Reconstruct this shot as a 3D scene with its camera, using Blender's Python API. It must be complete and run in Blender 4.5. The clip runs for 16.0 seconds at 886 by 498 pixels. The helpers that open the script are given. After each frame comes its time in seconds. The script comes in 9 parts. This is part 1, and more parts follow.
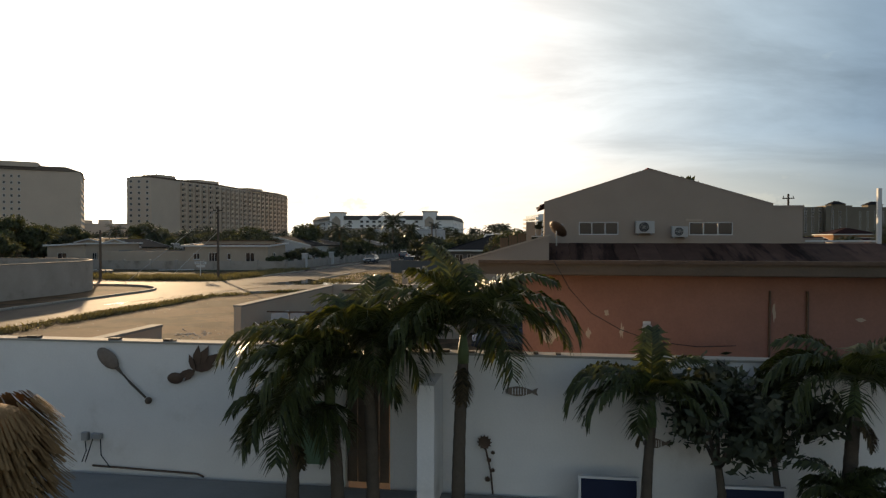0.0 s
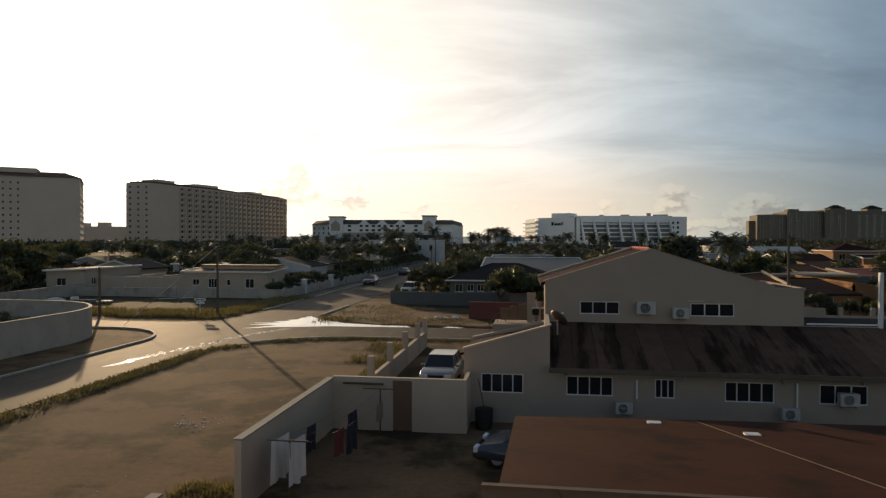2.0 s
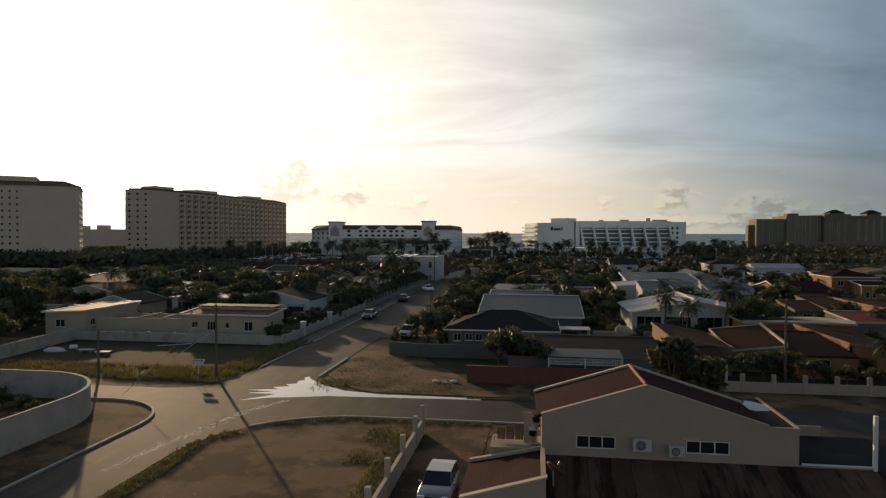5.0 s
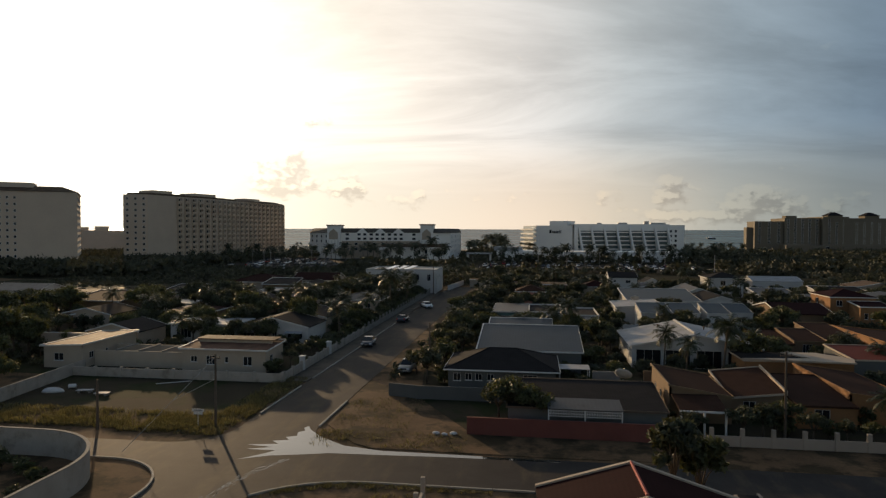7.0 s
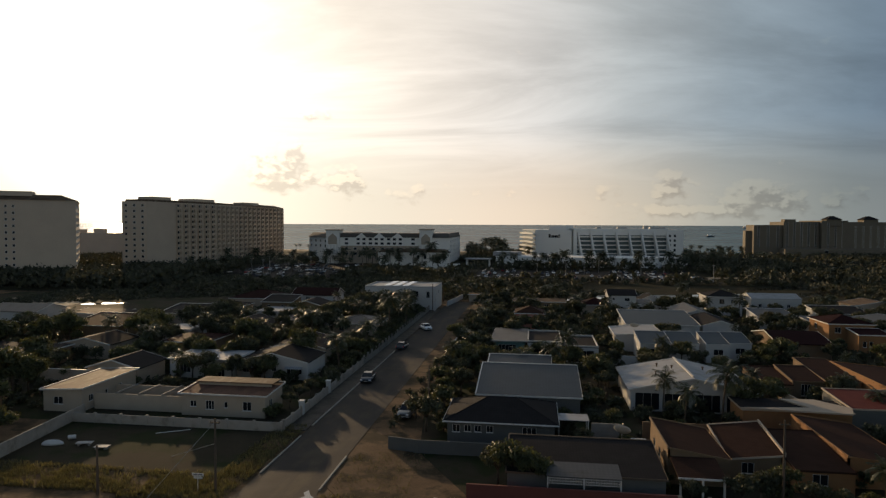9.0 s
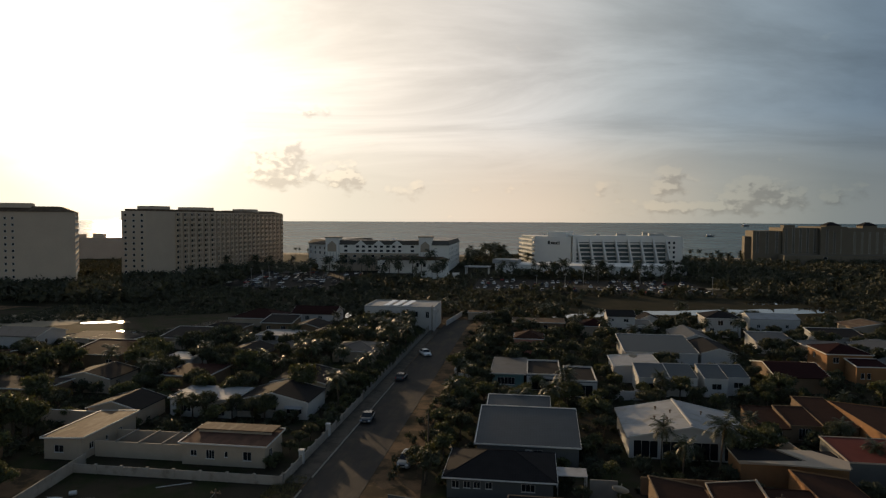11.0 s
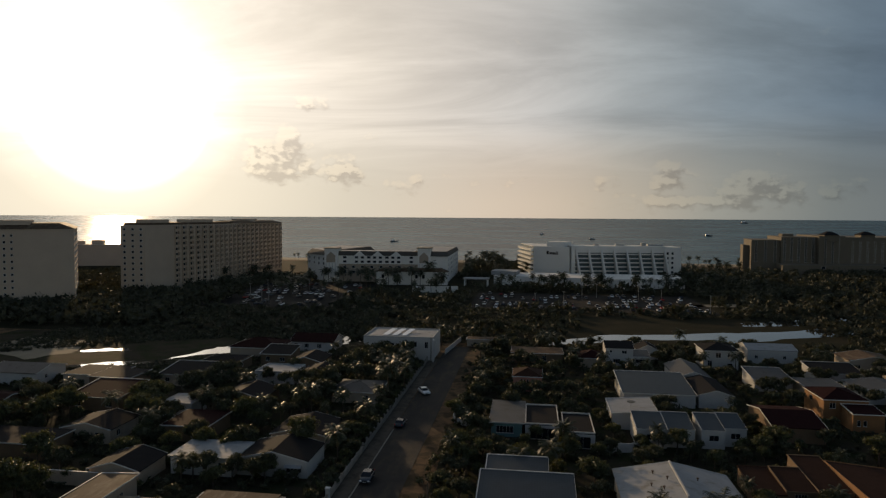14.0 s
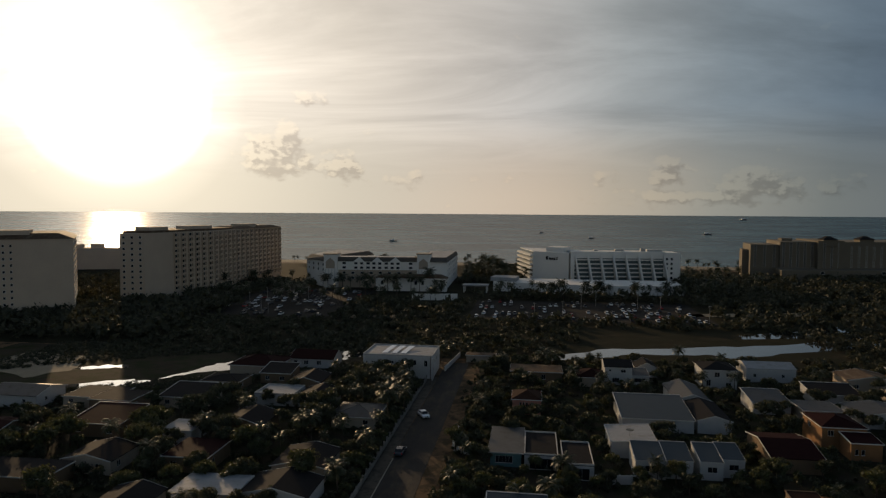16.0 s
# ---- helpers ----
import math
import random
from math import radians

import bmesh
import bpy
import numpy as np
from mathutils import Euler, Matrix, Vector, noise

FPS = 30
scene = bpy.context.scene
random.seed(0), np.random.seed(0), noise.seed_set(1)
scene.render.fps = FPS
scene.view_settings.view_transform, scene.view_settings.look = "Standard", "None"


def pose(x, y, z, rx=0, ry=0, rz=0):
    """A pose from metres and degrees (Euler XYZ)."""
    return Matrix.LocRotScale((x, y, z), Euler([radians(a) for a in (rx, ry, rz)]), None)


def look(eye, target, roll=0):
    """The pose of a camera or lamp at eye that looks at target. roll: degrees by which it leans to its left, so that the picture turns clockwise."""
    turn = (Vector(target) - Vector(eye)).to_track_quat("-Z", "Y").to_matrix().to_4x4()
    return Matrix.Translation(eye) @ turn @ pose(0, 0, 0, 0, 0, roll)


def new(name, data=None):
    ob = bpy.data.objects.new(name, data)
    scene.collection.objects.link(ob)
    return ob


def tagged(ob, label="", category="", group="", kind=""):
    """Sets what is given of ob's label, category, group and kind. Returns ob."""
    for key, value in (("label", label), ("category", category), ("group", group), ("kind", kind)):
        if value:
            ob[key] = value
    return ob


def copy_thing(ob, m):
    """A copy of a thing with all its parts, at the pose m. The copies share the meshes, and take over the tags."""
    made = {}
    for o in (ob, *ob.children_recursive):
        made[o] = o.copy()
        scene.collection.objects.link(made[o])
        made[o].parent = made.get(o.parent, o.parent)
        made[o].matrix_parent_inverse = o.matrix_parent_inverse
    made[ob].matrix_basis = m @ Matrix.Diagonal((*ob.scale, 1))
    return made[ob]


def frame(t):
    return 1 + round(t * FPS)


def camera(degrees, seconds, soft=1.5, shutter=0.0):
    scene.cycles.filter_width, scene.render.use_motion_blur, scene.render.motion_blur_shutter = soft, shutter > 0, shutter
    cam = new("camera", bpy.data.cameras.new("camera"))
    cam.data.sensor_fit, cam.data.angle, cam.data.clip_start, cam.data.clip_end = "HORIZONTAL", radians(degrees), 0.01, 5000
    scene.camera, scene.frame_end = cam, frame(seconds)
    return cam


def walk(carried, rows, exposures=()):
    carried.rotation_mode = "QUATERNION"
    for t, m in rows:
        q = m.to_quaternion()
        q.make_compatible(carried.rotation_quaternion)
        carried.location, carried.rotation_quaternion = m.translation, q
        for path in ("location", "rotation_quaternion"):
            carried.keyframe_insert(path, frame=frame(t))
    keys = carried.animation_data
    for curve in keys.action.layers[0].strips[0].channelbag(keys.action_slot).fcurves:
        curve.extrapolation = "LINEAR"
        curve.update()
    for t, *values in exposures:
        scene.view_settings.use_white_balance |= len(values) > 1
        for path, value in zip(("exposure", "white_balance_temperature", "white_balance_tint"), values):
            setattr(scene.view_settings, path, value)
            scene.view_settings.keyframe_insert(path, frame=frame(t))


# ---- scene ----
cam = camera(68, 16.0, soft=1.3)
PATH = [
    (0.0, pose(0.000, -0.001, 3.765, 89.242, -0.049, 8.200)),
    (0.5, pose(-0.008, 0.010, 4.557, 89.259, -0.057, 8.177)),
    (1.0, pose(-0.020, 0.047, 5.389, 89.249, -0.071, 8.171)),
    (1.5, pose(-0.066, 0.067, 6.367, 89.205, -0.083, 8.178)),
    (2.0, pose(-0.079, 0.132, 7.395, 89.136, -0.098, 8.146)),
    (2.5, pose(-0.012, 0.152, 8.398, 89.108, -0.119, 8.154)),
    (3.0, pose(0.043, 0.108, 9.372, 89.070, -0.139, 8.163)),
    (3.5, pose(0.062, 0.067, 10.330, 89.028, -0.151, 8.160)),
    (4.0, pose(0.044, 0.119, 11.382, 88.974, -0.168, 8.149)),
    (6.5, pose(-0.101, 0.322, 17.506, 88.425, -0.191, 8.005)),
    (7.0, pose(-0.194, 0.444, 18.886, 88.355, -0.218, 7.962)),
    (7.5, pose(-0.244, 0.490, 20.425, 88.252, -0.233, 7.939)),
    (8.0, pose(-0.254, 0.494, 22.190, 88.117, -0.247, 7.932)),
    (8.5, pose(-0.261, 0.590, 23.878, 88.007, -0.261, 7.901)),
    (9.0, pose(-0.290, 0.661, 25.629, 87.873, -0.268, 7.884)),
    (11.5, pose(-0.345, 0.706, 34.685, 87.475, -0.284, 7.820)),
    (12.0, pose(-0.444, 0.701, 36.580, 87.378, -0.290, 7.808)),
    (12.5, pose(-0.476, 0.685, 38.456, 87.307, -0.298, 7.769)),
    (13.0, pose(-0.464, 0.713, 40.251, 87.242, -0.320, 7.771)),
    (13.5, pose(-0.462, 0.722, 42.002, 87.175, -0.343, 7.762)),
    (14.0, pose(-0.456, 0.792, 43.701, 87.063, -0.360, 7.728)),
    (14.5, pose(-0.518, 0.884, 45.497, 86.956, -0.367, 7.704)),
    (15.0, pose(-0.566, 0.948, 47.121, 86.849, -0.377, 7.704)),
    (15.5, pose(-0.553, 0.977, 48.904, 86.757, -0.384, 7.696)),
    (16.0, pose(-0.582, 1.061, 50.659, 86.654, -0.387, 7.667)),
]
K, TINT = 8100, 13
EXPOSURES = [(t, e, K, TINT) for t, e in ((0.0, 0.58), (1.5, 0.25), (4.0, 0.1), (7.0, -0.04), (9.0, -0.13), (12.5, -0.4), (16.0, -0.66))]
walk(cam, PATH, EXPOSURES)

# ---- sky and sun ----
SUN_AZ = math.atan2(-0.557, 0.83)
SUN_EL = radians(8.5)
WEST, EAST = 12.2, 1.3
world = bpy.data.worlds.new("world")
scene.world = world
world.use_nodes = True
wn, wl = world.node_tree.nodes, world.node_tree.links
wn.clear()


def wmath(op, *args, clamp=False):
    n = wn.new("ShaderNodeMath")
    n.operation, n.use_clamp = op, clamp
    for i, v in enumerate(args):
        if isinstance(v, (int, float)):
            n.inputs[i].default_value = v
        else:
            wl.new(v, n.inputs[i])
    return n.outputs[0]


def wnoise(vec, scale, detail, rough, distort=0.0):
    n = wn.new("ShaderNodeTexNoise")
    n.inputs["Scale"].default_value, n.inputs["Detail"].default_value = scale, detail
    n.inputs["Roughness"].default_value, n.inputs["Distortion"].default_value = rough, distort
    wl.new(vec, n.inputs["Vector"])
    return n.outputs["Fac"]


def wramp(v, a, b):
    n = wn.new("ShaderNodeMapRange")
    n.interpolation_type = "SMOOTHSTEP"
    wl.new(v, n.inputs["Value"])
    n.inputs["From Min"].default_value, n.inputs["From Max"].default_value = a, b
    return n.outputs["Result"]


sky = wn.new("ShaderNodeTexSky")
sky.sky_type, sky.sun_disc = "NISHITA", False
sky.sun_elevation, sky.sun_rotation = SUN_EL, SUN_AZ
sky.altitude, sky.air_density, sky.dust_density, sky.ozone_density = 20, 1.0, 1.2, 2.5
coord = wn.new("ShaderNodeTexCoord")
sep = wn.new("ShaderNodeSeparateXYZ")
wl.new(coord.outputs["Generated"], sep.inputs[0])
X, Y, Z = sep.outputs
# high thin cloud, drawn out in streaks over a flat layer
flat = wmath("ADD", wmath("MAXIMUM", Z, 0.0), 0.12)
comb = wn.new("ShaderNodeCombineXYZ")
wl.new(wmath("DIVIDE", X, flat), comb.inputs[0])
wl.new(wmath("MULTIPLY", wmath("DIVIDE", Y, flat), 1.0), comb.inputs[1])
stretch_ = wn.new("ShaderNodeMapping")
stretch_.inputs["Rotation"].default_value = (0, 0, radians(28))
stretch_.inputs["Scale"].default_value = (0.7, 1.15, 1.0)
wl.new(comb.outputs[0], stretch_.inputs["Vector"])
veil = wramp(wnoise(stretch_.outputs[0], 0.75, 7, 0.6, 0.7), 0.30, 0.70)
veil = wmath("MULTIPLY", wmath("MULTIPLY_ADD", veil, 0.78, 0.22), wramp(Z, 0.03, 0.16))
# direction in degrees, and the angle from the sun
AZ = wmath("MULTIPLY", wmath("ARCTAN2", X, Y), 57.2958)
EL = wmath("MULTIPLY", wmath("ARCSINE", Z), 57.2958)
SUN_DIR = Vector((math.sin(SUN_AZ) * math.cos(SUN_EL), math.cos(SUN_AZ) * math.cos(SUN_EL), math.sin(SUN_EL)))
to_sun = wn.new("ShaderNodeVectorMath")
to_sun.operation = "DOT_PRODUCT"
wl.new(coord.outputs["Generated"], to_sun.inputs[0])
to_sun.inputs[1].default_value = SUN_DIR
GAMMA = wmath("MULTIPLY", wmath("ARCCOSINE", wmath("MINIMUM", to_sun.outputs["Value"], 1.0)), 57.2958)
# low heaped clouds over the sea: azimuth, elevation, half width, half height, density
HEAPS = [(-21.9, 4.6, 3.0, 2.0, 1.0), (-21.2, 6.4, 1.3, 1.2, 0.9), (-16.6, 3.8, 1.9, 1.5, 0.85), (-18.8, 9.5, 1.9, 0.8, 0.5), (-11.2, 2.6, 3.2, 1.0, 0.45), (-3.0, 3.2, 2.8, 1.0, 0.45), (-41.5, 3.2, 2.6, 0.7, 0.4),
         (5.8, 2.7, 1.5, 0.9, 0.55), (11.2, 3.3, 1.8, 1.4, 0.75), (17.4, 2.2, 3.6, 1.4, 0.85), (23.4, 2.2, 1.9, 1.0, 0.7), (13.5, 1.2, 9.5, 0.9, 0.6), (33.0, 3.0, 4.0, 1.4, 0.6), (-58.0, 4.0, 5.0, 1.6, 0.6)]


def heaped(d_az, d_el):
    az, el = wmath("ADD", AZ, d_az), wmath("ADD", EL, d_el)
    v = wn.new("ShaderNodeCombineXYZ")
    wl.new(az, v.inputs[0])
    wl.new(wmath("MULTIPLY", el, 1.5), v.inputs[1])
    grain = wmath("ADD", wmath("MULTIPLY", wnoise(v.outputs[0], 0.32, 3, 0.5, 0.3), 0.5), wmath("MULTIPLY", wnoise(v.outputs[0], 0.85, 4, 0.5, 0.2), 0.5))
    body = None
    for a, e, ra, re, k in HEAPS:
        q = wmath("ADD", wmath("POWER", wmath("DIVIDE", wmath("SUBTRACT", az, a), ra), 2.0), wmath("POWER", wmath("DIVIDE", wmath("SUBTRACT", el, e), re), 2.0))
        m = wmath("MULTIPLY", wmath("SUBTRACT", 1.0, wmath("MULTIPLY", q, 0.55), clamp=True), k)
        body = m if body is None else wmath("MAXIMUM", body, m)
    return wramp(wmath("ADD", wmath("MULTIPLY", body, 0.62), wmath("MULTIPLY", wmath("SUBTRACT", grain, 0.5), 1.7)), 0.10, 0.72)


cloud = heaped(0.0, 0.0)
lit = wramp(wmath("SUBTRACT", cloud, heaped(-0.35, 0.55)), -0.12, 0.30)
heap = wmath("MULTIPLY", wramp(cloud, 0.0, 0.6), 0.68)
bw0 = wn.new("ShaderNodeRGBToBW")
wl.new(sky.outputs[0], bw0.inputs[0])
thin = wn.new("ShaderNodeVectorMath")
thin.operation = "SCALE"
wl.new(sky.outputs[0], thin.inputs[0])
wl.new(wmath("MULTIPLY", wmath("POWER", wmath("MAXIMUM", bw0.outputs[0], 0.05), -0.28), 1.62), thin.inputs["Scale"])
bw = wn.new("ShaderNodeRGBToBW")
wl.new(thin.outputs[0], bw.inputs[0])
pale = wn.new("ShaderNodeMix")
pale.data_type = "RGBA"
wl.new(wmath("MULTIPLY", wramp(bw.outputs[0], 5.0, 10.0), 0.88), pale.inputs["Factor"])
wl.new(thin.outputs[0], pale.inputs["A"])
wl.new(bw.outputs[0], pale.inputs["B"])
deep = wn.new("ShaderNodeVectorMath")
deep.operation = "MULTIPLY"
wl.new(pale.outputs["Result"], deep.inputs[0])
deep_rgb = wn.new("ShaderNodeMix")
deep_rgb.data_type = "RGBA"
wl.new(wramp(bw.outputs[0], 2.6, 5.6), deep_rgb.inputs["Factor"])
deep_rgb.inputs["A"].default_value, deep_rgb.inputs["B"].default_value = (0.32, 0.415, 0.50, 1), (1, 1, 1, 1)
wl.new(deep_rgb.outputs["Result"], deep.inputs[1])
SKY = deep.outputs[0]
grey = wn.new("ShaderNodeMix")
grey.data_type = "RGBA"
grey.inputs["Factor"].default_value = 0.22
wl.new(SKY, grey.inputs["A"])
wl.new(bw.outputs[0], grey.inputs["B"])
bright = wn.new("ShaderNodeMix")
bright.data_type, bright.blend_type = "RGBA", "MULTIPLY"
bright.inputs["Factor"].default_value = 1.0
wl.new(grey.outputs["Result"], bright.inputs["A"])
bright.inputs["B"].default_value = (1.85, 1.85, 1.85, 1)
haze = wn.new("ShaderNodeMix")
haze.data_type = "RGBA"
wl.new(wmath("MULTIPLY", wramp(Z, 0.25, 0.02), 0.9), haze.inputs["Factor"])
hazecol = wn.new("ShaderNodeMix")
hazecol.data_type, hazecol.blend_type = "RGBA", "MULTIPLY"
hazecol.inputs["Factor"].default_value = 1.0
wl.new(bw.outputs[0], hazecol.inputs["A"])
hazecol.inputs["B"].default_value = (1.22, 1.22, 1.17, 1)
wl.new(SKY, haze.inputs["A"])
wl.new(hazecol.outputs["Result"], haze.inputs["B"])
mix1 = wn.new("ShaderNodeMix")
mix1.data_type = "RGBA"
wl.new(wmath("MULTIPLY", veil, 0.8), mix1.inputs["Factor"])
wl.new(haze.outputs["Result"], mix1.inputs["A"])
wl.new(bright.outputs["Result"], mix1.inputs["B"])
# the bright western sky round the sun, thinning out sideways
glow = wn.new("ShaderNodeValToRGB")
wl.new(wmath("DIVIDE", GAMMA, 90.0), glow.inputs["Fac"])
GLOW = ((0, 6.0, 6.0, 6.0), (4.5, 2.6, 2.65, 2.65), (7, 1.15, 1.17, 1.17), (9.5, 0.92, 0.94, 0.94), (14, 0.80, 0.82, 0.83), (19, 0.69, 0.71, 0.725), (26, 0.56, 0.59, 0.63), (33, 0.425, 0.47, 0.53),
        (41, 0.270, 0.335, 0.405), (49, 0.165, 0.235, 0.315), (57, 0.095, 0.152, 0.225), (67, 0.055, 0.10, 0.18), (90, 0.055, 0.08, 0.12))
els = glow.color_ramp.elements
els[0].position, els[1].position = 0.0, 1.0
for g_, *rgb_ in GLOW[1:-1]:
    els.new(g_ / 90.0)
for el_, (g_, *rgb_) in zip(els, GLOW):
    el_.color = (*rgb_, 1)
low_rgb = wn.new("ShaderNodeMix")
low_rgb.data_type = "RGBA"
wl.new(wramp(GAMMA, 18.0, 46.0), low_rgb.inputs["Factor"])
low_rgb.inputs["A"].default_value, low_rgb.inputs["B"].default_value = (1.22, 1.21, 1.13, 1), (2.2, 1.75, 1.36, 1)
low = wn.new("ShaderNodeMix")
low.data_type = "RGBA"
wl.new(wramp(EL, 9.0, 0.5), low.inputs["Factor"])
low.inputs["A"].default_value = (1, 1, 1, 1)
wl.new(low_rgb.outputs["Result"], low.inputs["B"])
west = wn.new("ShaderNodeVectorMath")
west.operation = "MULTIPLY"
wl.new(glow.outputs["Color"], west.inputs[0])
wl.new(low.outputs["Result"], west.inputs[1])
streak = wn.new("ShaderNodeVectorMath")
streak.operation = "SCALE"
wl.new(west.outputs[0], streak.inputs[0])
wl.new(wmath("MULTIPLY", wmath("MULTIPLY_ADD", veil, 0.55, 0.78), WEST), streak.inputs["Scale"])
mixw = wn.new("ShaderNodeMix")
mixw.data_type = "RGBA"
wl.new(wramp(GAMMA, 84.0, 58.0), mixw.inputs["Factor"])
back = wn.new("ShaderNodeVectorMath")
back.operation = "SCALE"
wl.new(mix1.outputs["Result"], back.inputs[0])
back.inputs["Scale"].default_value = EAST
wl.new(back.outputs[0], mixw.inputs["A"])
wl.new(streak.outputs[0], mixw.inputs["B"])
heapcol = wn.new("ShaderNodeMix")
heapcol.data_type = "RGBA"
wl.new(lit, heapcol.inputs["Factor"])
heapcol.inputs["A"].default_value, heapcol.inputs["B"].default_value = (0.66, 0.63, 0.62, 1), (1.16, 1.11, 1.04, 1)
heaped_sky = wn.new("ShaderNodeVectorMath")
heaped_sky.operation = "MULTIPLY"
wl.new(mixw.outputs["Result"], heaped_sky.inputs[0])
wl.new(heapcol.outputs["Result"], heaped_sky.inputs[1])
mix2 = wn.new("ShaderNodeMix")
mix2.data_type = "RGBA"
wl.new(heap, mix2.inputs["Factor"])
wl.new(mixw.outputs["Result"], mix2.inputs["A"])
wl.new(heaped_sky.outputs[0], mix2.inputs["B"])
bg = wn.new("ShaderNodeBackground")
bg.inputs["Strength"].default_value = 0.12
wl.new(mix2.outputs["Result"], bg.inputs["Color"])
wout = wn.new("ShaderNodeOutputWorld")
wl.new(bg.outputs[0], wout.inputs["Surface"])

sun = new("sun", bpy.data.lights.new("sun", "SUN"))
sun.data.energy, sun.data.angle, sun.data.color = 3.9, radians(0.6), (1.0, 0.78, 0.53)
sun.matrix_world = look(SUN_DIR * 100, (0, 0, 0))


# ---- materials ----
def material(name, color, rough=0.85, vary=0.25, big=1.5, fine=25.0, bump=0.25, metal=0.0, tint=None, tint_at=(0.5, 0.7), per_piece=0.0, spec=0.18, bump_dist=0.01, ribs=0.0, stretch=1.0):
    """A surface with large stains and a fine grain in world metres; tint: a second colour that comes through in patches."""
    m = bpy.data.materials.new(name)
    m.use_nodes = True
    nt = m.node_tree
    n, l = nt.nodes, nt.links
    bsdf = n["Principled BSDF"]
    geo = n.new("ShaderNodeNewGeometry")

    def nz(scale, detail, r=0.6, long=1.0):
        t = n.new("ShaderNodeTexNoise")
        t.inputs["Scale"].default_value, t.inputs["Detail"].default_value, t.inputs["Roughness"].default_value = scale, detail, r
        mp = n.new("ShaderNodeMapping")
        mp.inputs["Scale"].default_value = (1.0, 1.0 / long, 1.0 / long)
        l.new(geo.outputs["Position"], mp.inputs["Vector"])
        l.new(mp.outputs[0], t.inputs["Vector"])
        return t.outputs["Fac"]

    big_n, fine_n = nz(1.0 / big, 6), nz(fine, 3)
    mul = n.new("ShaderNodeMath")
    mul.operation = "MULTIPLY_ADD"
    l.new(big_n, mul.inputs[0])
    mul.inputs[1].default_value, mul.inputs[2].default_value = 2.0 * vary, 1.0 - vary
    mul2 = n.new("ShaderNodeMath")
    mul2.operation = "MULTIPLY_ADD"
    l.new(fine_n, mul2.inputs[0])
    mul2.inputs[1].default_value, mul2.inputs[2].default_value = vary, 1.0 - vary * 0.5
    val = n.new("ShaderNodeMath")
    val.operation = "MULTIPLY"
    l.new(mul.outputs[0], val.inputs[0])
    l.new(mul2.outputs[0], val.inputs[1])
    out_val = val.outputs[0]
    if per_piece:
        info = n.new("ShaderNodeObjectInfo")
        pp = n.new("ShaderNodeMath")
        pp.operation = "MULTIPLY_ADD"
        l.new(info.outputs["Random"], pp.inputs[0])
        pp.inputs[1].default_value, pp.inputs[2].default_value = per_piece, 1.0 - per_piece / 2
        v2 = n.new("ShaderNodeMath")
        v2.operation = "MULTIPLY"
        l.new(out_val, v2.inputs[0])
        l.new(pp.outputs[0], v2.inputs[1])
        out_val = v2.outputs[0]
    height = fine_n
    if ribs:
        # courses of tiles or sheet ribs, both ways over the slope
        waves = []
        for axis, period in (("X", ribs), ("Y", ribs * 1.35)):
            wv = n.new("ShaderNodeTexWave")
            wv.bands_direction = axis
            wv.inputs["Scale"].default_value, wv.inputs["Distortion"].default_value = 0.314 / period, 0.6
            wv.inputs["Detail"].default_value, wv.inputs["Detail Scale"].default_value = 2.0, 2.0
            l.new(geo.outputs["Position"], wv.inputs["Vector"])
            waves.append(wv.outputs["Fac"])
        both = n.new("ShaderNodeMath")
        both.operation = "ADD"
        l.new(waves[0], both.inputs[0])
        l.new(waves[1], both.inputs[1])
        shade = n.new("ShaderNodeMath")
        shade.operation = "MULTIPLY_ADD"
        l.new(both.outputs[0], shade.inputs[0])
        shade.inputs[1].default_value, shade.inputs[2].default_value = 0.09, 0.91
        v3 = n.new("ShaderNodeMath")
        v3.operation = "MULTIPLY"
        l.new(out_val, v3.inputs[0])
        l.new(shade.outputs[0], v3.inputs[1])
        out_val, height = v3.outputs[0], both.outputs[0]
    base = n.new("ShaderNodeRGB")
    base.outputs[0].default_value = (*color, 1)
    col = base.outputs[0]
    if tint:
        mr = n.new("ShaderNodeMapRange")
        mr.interpolation_type = "SMOOTHSTEP"
        l.new(nz(0.8 / big, 7, 0.65, stretch), mr.inputs["Value"])
        mr.inputs["From Min"].default_value, mr.inputs["From Max"].default_value = tint_at
        mx = n.new("ShaderNodeMix")
        mx.data_type = "RGBA"
        l.new(mr.outputs["Result"], mx.inputs["Factor"])
        l.new(col, mx.inputs["A"])
        mx.inputs["B"].default_value = (*tint, 1)
        col = mx.outputs["Result"]
    sc = n.new("ShaderNodeVectorMath")
    sc.operation = "SCALE"
    l.new(col, sc.inputs[0])
    l.new(out_val, sc.inputs["Scale"])
    l.new(sc.outputs[0], bsdf.inputs["Base Color"])
    bsdf.inputs["Roughness"].default_value, bsdf.inputs["Metallic"].default_value = rough, metal
    bsdf.inputs["Specular IOR Level"].default_value = spec
    if bump:
        b = n.new("ShaderNodeBump")
        b.inputs["Strength"].default_value, b.inputs["Distance"].default_value = bump, bump_dist
        l.new(height, b.inputs["Height"])
        l.new(b.outputs[0], bsdf.inputs["Normal"])
    return m


